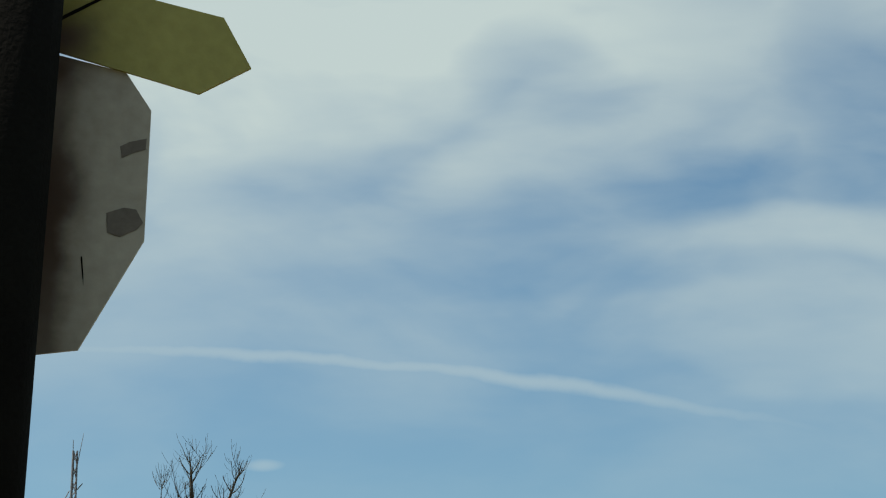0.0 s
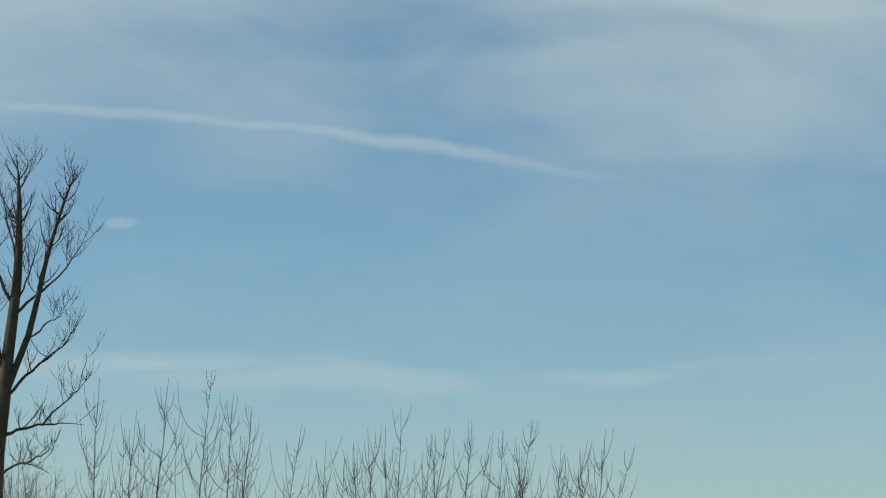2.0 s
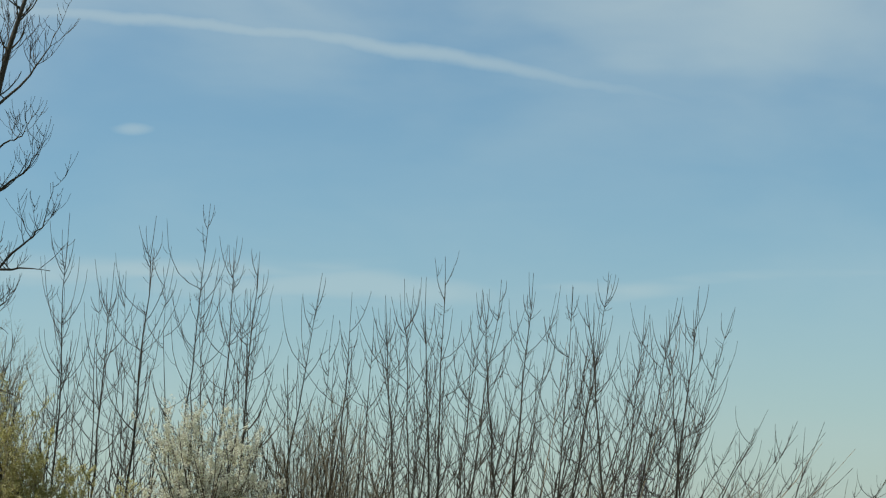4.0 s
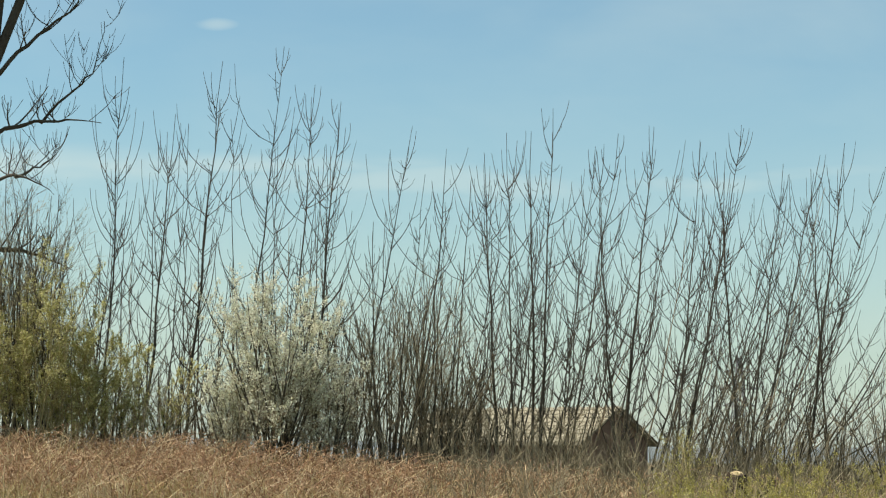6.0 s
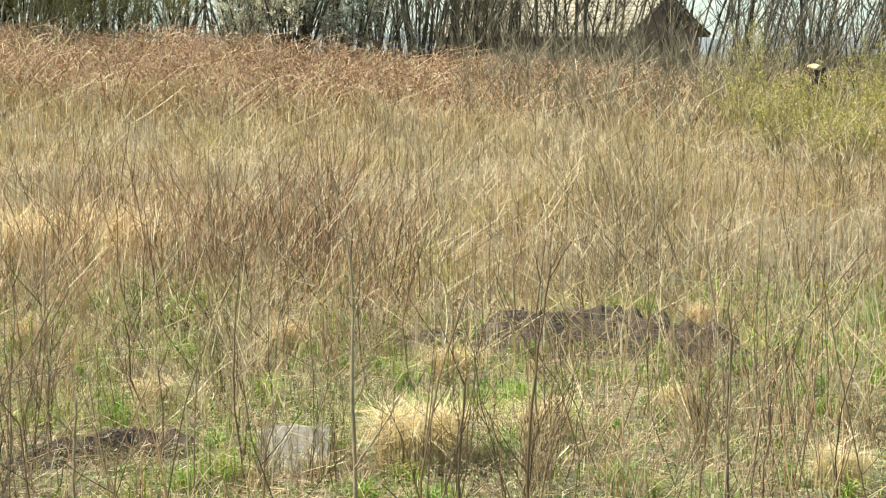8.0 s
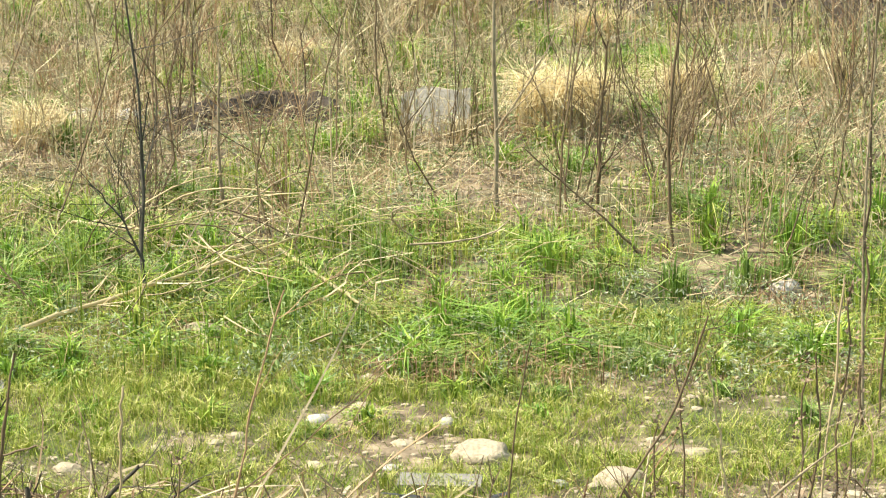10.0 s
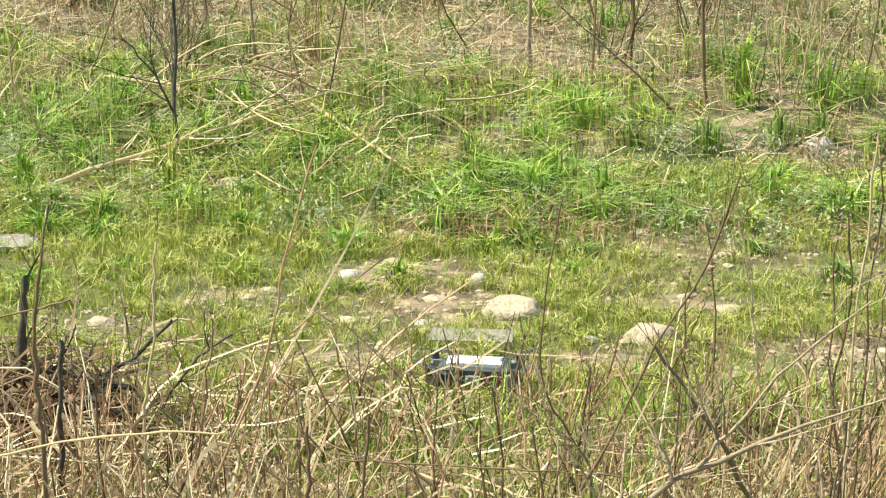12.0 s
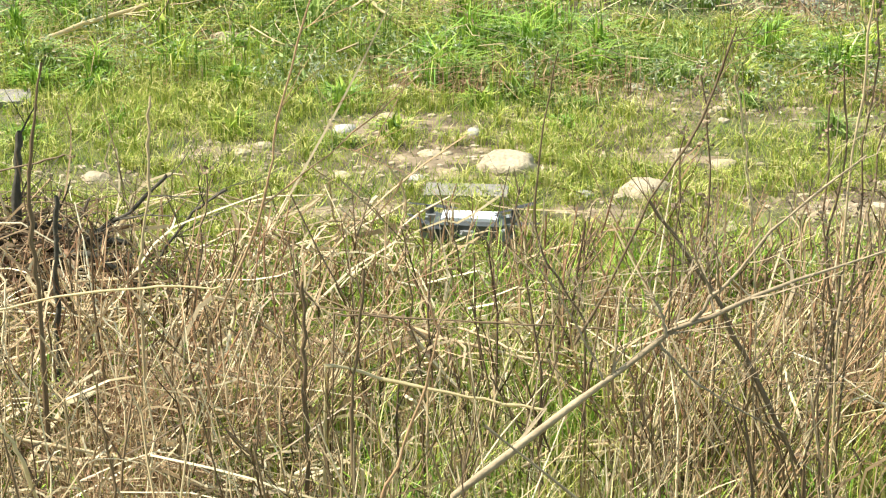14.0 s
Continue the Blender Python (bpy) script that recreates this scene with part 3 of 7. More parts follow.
# ---- trees ----
def grow(out, r, start, way, length, radius, level, cfg):
    """Adds a branch and, from it, its side branches. out: lists of lines and radii by level."""
    k = (6, 6, 4, 3)[min(level, 3)] if cfg["levels"] > 2 else (6, 5, 3)[min(level, 2)]
    pts, p, d = [start], np.array(start, float), np.array(way, float)
    for i in range(1, k):
        d = d + r.normal(0, cfg["wander"], 3) + np.array([0, 0, cfg["up"][min(level, len(cfg["up"]) - 1)]])
        d /= np.linalg.norm(d)
        p = p + d * length / (k - 1)
        pts.append(p.copy())
    pts = np.array(pts)
    tip = cfg.get("tip", 0.25)
    out.setdefault(level, []).append((pts, radius * np.linspace(1, tip, k)))
    if level >= cfg["levels"]:
        return
    n = cfg["kids"][level]
    n = max(1, int(round(n * r.uniform(0.75, 1.25))))
    lo = cfg["from"][level]
    for t in np.sort(r.uniform(lo, 0.97, n)):
        s = t * (k - 1)
        i = min(int(s), k - 2)
        q = pts[i] + (pts[i + 1] - pts[i]) * (s - i)
        axis = pts[i + 1] - pts[i]
        axis /= np.linalg.norm(axis)
        side = r.normal(size=3)
        side -= axis * (side @ axis)
        side /= np.linalg.norm(side)
        ang = cfg["angle"][level] * r.uniform(0.7, 1.3)
        w = axis * math.cos(ang) + side * math.sin(ang)
        ln = length * cfg["ratio"][level] * r.uniform(0.6, 1.25) * (1.15 - 0.75 * t)
        grow(out, r, q, w, max(ln, 0.12), max(radius * (1 - 0.75 * t) * cfg["thin"], cfg["min_r"]), level + 1, cfg)


def tree_parts(root, out, sides, mats, split=False):
    """One mesh for the trunk; each limb by itself where it can be told apart; the fine twigs joined."""
    names = ("trunk", "limb", "twig_spray", "fine_twig_spray")
    for level in sorted(out):
        if not out[level]:
            continue
        name, mat, sd = names[min(level, 3)], mats[min(level, len(mats) - 1)], sides[min(level, len(sides) - 1)]
        if level == 1 and split:
            for a, b in out[level]:
                hang(name, mesh_of(name, *tubes(a[None], b[None], sd), True), mat, root)
            continue
        v, q = tubes(np.array([a for a, _ in out[level]]), np.array([b for _, b in out[level]]), sd)
        ob = hang("limb_spray" if level == 1 else name, mesh_of(name, v, q, True), mat, root)
        if level:
            ob["kind"] = "stuff"


def hooked(r, start, axis, length, first, last, k, az):
    """A side shoot that leaves the stem at the angle first and bends up to the angle last (from the vertical)."""
    out = np.array([math.cos(az), math.sin(az), 0.0])
    pts, p = [np.array(start, float)], np.array(start, float)
    for i in range(1, k):
        f = (i - 0.5) / (k - 1)
        a = last + (first - last) * (1 - f) ** 1.4 + r.normal(0, 0.05)
        p = p + (out * math.sin(a) + (axis * 0.3 + np.array([0, 0, 0.7])) * math.cos(a)) * length / (k - 1)
        pts.append(p.copy())
    return np.array(pts)


def sapling(seed, x0, z0, x1, z1, y, radius=0.07, mats=("bark", "twig"), split=False, bushy=1.0):
    """A bare young tree whose stem runs from the ground through (x0, z0) to its tip (x1, z1); each year's shoots leave it in a whorl and hook upwards."""
    r = np.random.default_rng(seed)
    slope = (x1 - x0) / (z1 - z0)
    base_z = float(ground_z(x0 - slope * z0, y))
    xb = x0 - slope * (z0 - base_z) * 1.1 - 0.03 * max(0.0, x0 - 3.0)
    h = z1 - base_z
    root = empty("bare_sapling", pose(xb, y, base_z - 0.05), "slender leafless young tree with steep grey-brown branches", "tree", "row of bare saplings")
    k = 10
    t = np.linspace(0, 1, k)
    knee = (x0 - xb) / max(z0 - base_z, 0.5) * h
    stem = np.stack([t * (x1 - xb) + (knee - (x1 - xb)) * t * (1 - t) * 0.45, t * r.uniform(-0.5, 0.5), t * h], 1)
    stem[1:-1] += r.normal(0, 0.035, (k - 2, 3)) * np.array([1, 1, 0])

    def along(z):
        return np.array([np.interp(z, stem[:, 2], stem[:, c]) for c in range(3)])

    def thick(z):
        return radius * (1 - 0.86 * z / h)

    limbs, fine = [], []

    def twig(line, n, reach, lo=0.1, hi=0.85):
        for _ in range(n):
            f = r.uniform(lo, hi) * (len(line) - 1)
            i = min(int(f), len(line) - 2)
            ax = line[i + 1] - line[i]
            fine.append((hooked(r, line[i] + ax * (f - i), ax / np.linalg.norm(ax), reach * r.uniform(0.35, 1.2), r.uniform(0.7, 1.4), r.uniform(0.1, 0.5), 4, r.uniform(0, 6.28)), np.array([0.0082, 0.0075, 0.0066, 0.0054])))

    z = h - r.uniform(1.1, 2.2)
    while z > 1.6:
        p, ax, left = along(z), along(min(z + 0.4, h)) - along(z), h - z
        ax /= np.linalg.norm(ax)
        az = r.uniform(0, 6.28)
        n = int(round(r.integers(3, 6) * min(bushy, 1.2)))
        wide = (0.75, 1.3) if left > 2.6 else (0.5, 0.95)
        for j in range(n):
            ln = (0.3 + min(left, 3.4) * r.uniform(0.4, 0.85)) * (0.75 + 0.25 * bushy)
            s = along(np.clip(z + r.normal(0, 0.28), 0.3, h - 0.4))
            line = hooked(r, s, ax, ln, r.uniform(*wide), r.uniform(0.0, 0.22), 7, az + j * 6.28 / n + r.normal(0, 0.4))
            limbs.append((line, max(thick(z) * r.uniform(0.3, 0.54), 0.0128) * np.linspace(1, 0.42, 7)))
            twig(line, int(round(r.uniform(1, 4) * bushy * min(1.0, left / 3))), 0.22 + 0.12 * ln, 0.08, 0.6)
        for _ in range(int(5 * bushy)):
            fine.append((hooked(r, p + ax * r.normal(0, 0.18), ax, r.uniform(0.15, 0.5), r.uniform(1.0, 1.5), r.uniform(0.4, 1.0), 4, r.uniform(0, 6.28)), np.array([0.0082, 0.0075, 0.0066, 0.0054])))
        z -= r.uniform(1.2, 2.1)
    twig(stem, int(h * 1.8 * bushy), 0.55, 0.2, 0.85)
    out = {0: [(stem, np.maximum(radius * (1 - 0.9 * t), 0.0075))], 1: limbs, 2: fine}
    tree_parts(root, out, (6, 4, 3), mats, split)
    return root


STEMS = [(-7.60, 2.69, -7.27, 13.31), (-6.42, 2.55, -5.79, 11.77), (-5.13, 4.77, -4.42, 13.37), (-3.12, 7.18, -2.56, 13.63), (-2.01, 7.35, -1.67, 12.71),
         (-1.29, 6.89, -0.90, 12.28), (0.46, 6.43, 1.23, 11.43), (2.04, 6.93, 2.25, 10.82), (3.63, 6.64, 3.42, 10.85), (4.11, 6.96, 3.98, 11.21),
         (5.30, 6.82, 5.43, 12.14), (4.92, 4.59, 4.78, 11.41), (6.51, 5.40, 7.22, 11.19), (7.15, 4.30, 6.66, 10.73), (8.10, 6.38, 8.52, 11.70),
         (9.46, 6.56, 9.72, 11.06), (10.18, 5.93, 11.03, 11.53), (10.82, 6.26, 10.40, 10.98), (11.63, 4.67, 12.21, 10.48), (12.58, 5.96, 13.45, 10.86),
         (13.79, 5.98, 14.32, 11.33), (13.39, 4.70, 12.97, 10.31)]
saplings = [sapling(100 + i, *s, 60 + (i % 3) * 0.7, 0.044 + 0.008 * ((i * 7) % 3), split=True) for i, s in enumerate(STEMS)]


# slim straight shoots from the same stools
slim_rng = np.random.default_rng(33)
for i in range(44):
    s = STEMS[i % len(STEMS)]
    x0 = s[0] + slim_rng.normal(0.15, 0.45)
    lean = 0.10 * max(0.0, s[0] - 3) + slim_rng.normal(0.35, 0.4)
    sapling(700 + i, x0, 3.0, x0 + lean, min(s[3], 12.4) - slim_rng.uniform(0.6, 3.6), 60.3 + slim_rng.uniform(0, 3), slim_rng.uniform(0.026, 0.04), bushy=0.6)
# younger and thinner stems between and behind
fill_rng = np.random.default_rng(21)
for i in range(84):
    x = -12.5 + 34.0 * (i + fill_rng.uniform(0.1, 0.9)) / 84
    top = max(4.6, (9.0 if x > 2 else 7.6) + fill_rng.uniform(-3.8, 1.3) - (2.6 if x > 14.6 else 0.0))
    sapling(300 + i, x, 3.0, x + fill_rng.normal(0.4 + 0.11 * max(0.0, x - 2), 0.35), top, 61 + fill_rng.uniform(0, 6), fill_rng.uniform(0.026, 0.05), ("bark" if i % 4 else "bark_pale", "twig"), bushy=0.75)


# the large tree: x and height along each stem, after its radius at the foot
TALL_STEMS = [(0.40, (-11.6, 0.4), (-11.5, 6.0), (-11.4, 10.2), (-11.2, 13.3), (-10.8, 16.0), (-10.7, 18.0), (-10.8, 19.9), (-10.7, 21.2), (-10.9, 22.5)),
              (0.155, (-11.2, 12.3), (-10.3, 14.7), (-9.9, 16.7), (-9.7, 18.0), (-9.2, 19.9), (-8.9, 21.2), (-8.5, 22.0), (-8.4, 22.5)),
              (0.14, (-11.4, 10.2), (-11.9, 12.4), (-12.1, 14.0), (-12.1, 15.8), (-12.1, 17.8), (-12.5, 18.9)),
              (0.11, (-11.2, 13.5), (-12.0, 15.2), (-12.7, 16.0), (-13.7, 17.2)), (0.08, (-10.8, 15.9), (-11.5, 17.4), (-11.9, 18.7), (-12.2, 20.5), (-12.1, 21.1))]
TALL_LIMBS = [(0.05, (-10.7, 17.8), (-11.1, 19.2), (-11.4, 20.5), (-11.6, 21.4)), (0.07, (-10.8, 15.9), (-10.3, 16.5), (-9.5, 17.2), (-8.7, 18.0), (-8.2, 19.0), (-8.0, 19.7)),
              (0.045, (-9.9, 17.0), (-9.6, 18.4), (-9.5, 20.1)), (0.075, (-11.1, 12.4), (-10.3, 13.3), (-9.5, 14.0), (-8.6, 14.8), (-8.3, 15.5)),
              (0.045, (-10.2, 14.9), (-9.5, 15.6), (-9.0, 15.9), (-8.7, 16.7)), (0.085, (-11.3, 10.7), (-10.3, 11.1), (-9.1, 11.3), (-7.8, 11.2)),
              (0.045, (-9.6, 11.2), (-8.6, 12.3), (-8.0, 12.8), (-7.8, 14.2)), (0.06, (-11.2, 13.2), (-11.6, 15.5), (-11.6, 16.7), (-12.0, 17.8)),
              (0.05, (-10.8, 16.2), (-10.2, 17.7), (-9.8, 18.9)), (0.03, (-10.8, 21.1), (-10.5, 21.8), (-10.4, 22.5)),
              (0.075, (-11.4, 8.9), (-10.8, 9.5), (-10.3, 9.6), (-9.6, 9.4), (-9.0, 9.0)), (0.045, (-10.3, 9.6), (-9.5, 10.0), (-9.0, 10.7)), (0.11, (-11.4, 7.3), (-10.7, 7.5), (-9.7, 7.4), (-8.5, 6.9))]


def tall_tree():
    """The large bare tree: a forked trunk with long rising limbs that hook upwards."""
    r = np.random.default_rng(5)
    foot = np.array([-11.6, 60.0, float(ground_z(-11.6, 60.0)) - 0.1])
    root = empty("tall_bare_tree", pose(*foot), "tall leafless tree with a forked dark trunk and fine twigs", "tree")
    sprays, tips = [], []
    k = 13
    for j, (r0, *ctrl) in enumerate(TALL_STEMS + TALL_LIMBS):
        c = np.array(ctrl, float)
        depth = 0.0 if j == 0 else r.normal(0, 0.16)
        u = np.linspace(0, len(c) - 1, k)
        f = np.linspace(0, 1, k)
        pts = np.stack([np.interp(u, np.arange(len(c)), c[:, 0]), 60.0 + depth * f * 6, np.interp(u, np.arange(len(c)), c[:, 1])], 1)
        pts[1:-1] = (pts[:-2] + 2 * pts[1:-1] + pts[2:]) / 4
        pts[1:-1] += r.normal(0, 0.03, (k - 2, 3))
        if j == 0:
            pts[0] = foot
        pts -= foot
        radii = np.maximum(r0 * (1 - f) ** 0.8, 0.012)
        hang("limb" if j else "trunk", mesh_of("trunk", *tubes(pts[None], radii[None], 8), True), "bark", root)
        ln = np.linalg.norm(pts[-1] - pts[0])
        for _ in range(int((3 + ln * 2.0) * (0.9 if j else 0.6))):
            s = r.uniform(0.25 if j else 0.55, 0.97) * (k - 1)
            i = min(int(s), k - 2)
            ax = (pts[i + 1] - pts[i]) / np.linalg.norm(pts[i + 1] - pts[i])
            line = hooked(r, pts[i] + (pts[i + 1] - pts[i]) * (s - i), ax, r.uniform(0.7, 2.1) * (1.15 - 0.5 * s / (k - 1)), r.uniform(0.6, 1.25), r.uniform(0.0, 0.5), 6, r.uniform(0, 6.28))
            sprays.append((line, max(0.011, min(0.03, radii[i] * 0.45)) * np.linspace(1, 0.45, 6)))
            for _ in range(r.integers(3, 8)):
                q = r.uniform(0.15, 0.95) * 5
                m = min(int(q), 4)
                a2 = line[m + 1] - line[m]
                tips.append((hooked(r, line[m] + a2 * (q - m), a2 / np.linalg.norm(a2), r.uniform(0.25, 0.9), r.uniform(0.5, 1.3), r.uniform(0.0, 0.6), 4, r.uniform(0, 6.28)), np.array([0.0085, 0.008, 0.0075, 0.007])))
    for a, b in sprays:
        hang("branch", mesh_of("branch", *tubes(a[None], b[None], 4), True), "bark", root)
    v, q = tubes(np.array([a for a, _ in tips]), np.array([b for _, b in tips]), 3)
    hang("fine_twig_spray", mesh_of("fine_twig_spray", v, q), "twig", root)["kind"] = "stuff"


tall_tree()


def shrub(name, seed, x, y, height, spread, stems, cfg, mats, label, leaf=None, leaf_size=0.03, leaf_n=0, leaf_name="foliage", group="", lean=0.0):
    """A many-stemmed shrub; leaf clumps or flowers sit along its outer twigs."""
    r = np.random.default_rng(seed)
    root = empty(name, pose(x, y, float(ground_z(x, y)) - 0.03), label, "shrub", group)
    out = {}
    for i in range(stems):
        a = r.uniform(0, 2 * np.pi)
        s = spread * math.sqrt(r.uniform(0.02, 1))
        way = np.array([math.cos(a) * s + lean, math.sin(a) * s * 0.6, height * r.uniform(0.65, 1.05)])
        st = np.array([math.cos(a), math.sin(a), 0]) * r.uniform(0, 0.25) * spread
        grow(out, r, st, way / np.linalg.norm(way), np.linalg.norm(way), cfg.get("r0", 0.03), 0, cfg)
    for a, b in out[0]:
        hang("stem", mesh_of("stem", *tubes(a[None], b[None], 4), True), mats[0], root)
    rest = [tubes(np.array([a for a, _ in out[l]]), np.array([b for _, b in out[l]]), 3) for l in out if l > 0]
    v, q = join(rest)
    hang("twig_spray", mesh_of("twig_spray", v, q), mats[1], root)["kind"] = "stuff"
    if leaf:
        ends = np.concatenate([np.stack([np.array([a[m] for a, _ in out[l]]) for m in (0, -2, -1)], 1) for l in out if l > 0])
        pick = r.integers(0, len(ends), leaf_n)
        t = r.uniform(0.1, 1, leaf_n) * 1.999
        i = t.astype(int)
        c = ends[pick, i] + (ends[pick, i + 1] - ends[pick, i]) * (t - i)[:, None] + r.normal(0, leaf_size * 1.1, (leaf_n, 3))
        v, q = leaves(c, leaf_size * r.uniform(0.5, 1.3, leaf_n))
        hang(leaf_name, mesh_of(leaf_name, v, q), leaf, root)["kind"] = "stuff"
    return root


BUSHY = dict(levels=2, kids=(9, 5), angle=(0.6, 0.6), ratio=(0.38, 0.45), thin=0.6, min_r=0.006, wander=0.10, up=(0.02, 0.05, 0.03), r0=0.03)
BUSHY["from"] = (0.2, 0.2)
BLOOM = dict(BUSHY, kids=(12, 6), ratio=(0.28, 0.42))
WAND = dict(levels=2, kids=(8, 5), angle=(0.55, 0.55), ratio=(0.36, 0.4), thin=0.6, min_r=0.005, wander=0.08, up=(0.02, 0.10, 0.05), r0=0.022)
WAND["from"] = (0.2, 0.2)
# white blossom
shrub("blossoming_shrub", 11, -2.5, 57.0, 5.5, 1.6, 38, BLOOM, ("bark", "brush"), "wild plum shrub covered in creamy white blossom", "blossom", 0.034, 27000, "blossom")
shrub("blossoming_shrub", 12, -3.7, 57.6, 3.2, 0.9, 16, BLOOM, ("bark", "brush"), "lower plum shrub with thin white blossom", "blossom", 0.034, 8000, "blossom")
shrub("blossoming_shrub", 13, -1.1, 57.8, 3.4, 1.1, 18, BLOOM, ("bark", "brush"), "lower plum shrub with thin white blossom", "blossom", 0.034, 6500, "blossom")
# willows in yellow-green bud
for i, (x, h, s, n) in enumerate(((-9.2, 5.5, 1.8, 16), (-10.8, 5.3, 1.8, 16), (-7.5, 4.3, 1.4, 13), (-12.4, 5.6, 1.9, 15), (-8.4, 3.8, 1.5, 13), (-6.2, 3.2, 1.2, 9))):
    shrub("budding_willow", 30 + i, x, 57.4 + 0.3 * (i % 3), h, s, n, WAND, ("twig_olive", "twig_olive"), "willow shrub with olive twigs in yellow-green bud", "bud", 0.034, 9500 if i < 5 else 3500, "bud_foliage", "willows in bud")
# dark bare thicket
for i, (x, h, s, n) in enumerate(((0.7, 6.4, 1.7, 22), (1.9, 5.8, 1.5, 18), (-0.3, 5.6, 1.4, 16), (3.0, 4.2, 1.2, 14), (9.4, 4.0, 1.1, 10), (4.2, 2.6, 1.0, 9), (5.6, 2.9, 1.1, 10), (7.4, 2.8, 1.0, 9), (10.6, 4.2, 1.1, 12), (-5.4, 3.0, 1.0, 12), (11.8, 3.6, 1.1, 14), (13.4, 4.2, 1.2, 14), (15.0, 4.4, 1.3, 14), (-7.2, 3.4, 1.0, 12), (-11.6, 8.8, 1.8, 28), (-10.4, 8.5, 1.5, 26), (-9.5, 7.4, 1.3, 22), (-8.5, 6.0, 1.0, 12), (-4.2, 3.4, 0.9, 10), (2.3, 3.0, 1.0, 12))):
    shrub("bare_thicket", 50 + i, x, 58.6 + 0.35 * (i % 4), h, s, n, BUSHY, ("bark", "brush"), "dense leafless dark thicket of fine twigs", group="thickets among the saplings")
# yellow-green willow bush
LOW = dict(WAND, kids=(8, 3), angle=(0.42, 0.5), ratio=(0.42, 0.4), up=(0.05, 0.12, 0.08), min_r=0.004, r0=0.014)
low_rng = np.random.default_rng(77)
for i in range(30):
    y = 30 + 15.5 * (i + low_rng.uniform(0, 1)) / 30
    x = y * low_rng.uniform(0.148, 0.27)
    low = 0.8 if abs(x / y - 0.19) < 0.022 else 1.0
    shrub("leafing_willow", 70 + i, x, y, (low_rng.uniform(0.8, 2.0) * (0.55 + 0.45 * (y - 30) / 15) + 0.1) * low, low_rng.uniform(0.4, 0.9), 11, LOW, ("stalk_pale", "twig_olive"), "low willow bush with fresh yellow-green leaves", "leaf_yellow", 0.020, 1150, "foliage", "willows in leaf")


def tree_stump():
    """A cut stump of two grown-together stems, ragged at the foot."""
    bz = float(ground_z(8.35, 44.9))
    root = empty("tree_stump", pose(8.35, 44.9, bz - 0.02), "broken dark tree stump with a pale sawn top", "stump")
    r = random.Random(3)
    for cx, h, wide, lean in ((0.0, 1.28, 0.30, -0.05), (0.50, 1.2, 0.22, 0.14), (0.22, 0.85, 0.34, 0.0)):
        bm = bmesh.new()
        rings, n = [], 14
        lobes = [r.uniform(0.8, 1.2) for _ in range(n)]
        for j in range(8):
            f = j / 7
            w = wide * (1.25 - 0.75 * f + 0.35 * f * f)
            rings.append([bm.verts.new((cx + lean * f + math.cos(2 * math.pi * k / n) * w * lobes[k] * r.uniform(0.92, 1.08), math.sin(2 * math.pi * k / n) * w * lobes[k], h * f + (r.uniform(-0.07, 0.07) if j == 7 else 0))) for k in range(n)])
        for a, b in zip(rings, rings[1:]):
            for k in range(n):
                bm.faces.new((a[k], a[(k + 1) % n], b[(k + 1) % n], b[k]))
        bm.faces.new(rings[-1])
        part("stump_bark", bm, "stump", root)
    bm = bmesh.new()
    ring = [bm.verts.new((-0.06 + math.cos(2 * math.pi * k / 12) * 0.16, math.sin(2 * math.pi * k / 12) * 0.13 - 0.03, 1.30 + 0.04 * math.sin(k * 2.0))) for k in range(12)]
    mid = bm.verts.new((-0.06, -0.03, 1.37))
    for k in range(12):
        bm.faces.new((ring[k], ring[(k + 1) % 12], mid))
    part("sawn_top", bm, "straw_gold", root, "pale sawn wood")


tree_stump()


# ---- the low house behind the trees ----
def block(bm, x0, x1, y0, y1, z0, z1):
    vs = [bm.verts.new(p) for p in ((x0, y0, z0), (x1, y0, z0), (x1, y1, z0), (x0, y1, z0), (x0, y0, z1), (x1, y0, z1), (x1, y1, z1), (x0, y1, z1))]
    for f in ((0, 3, 2, 1), (4, 5, 6, 7), (0, 1, 5, 4), (1, 2, 6, 5), (2, 3, 7, 6), (3, 0, 4, 7)):
        bm.faces.new([vs[i] for i in f])
    return vs


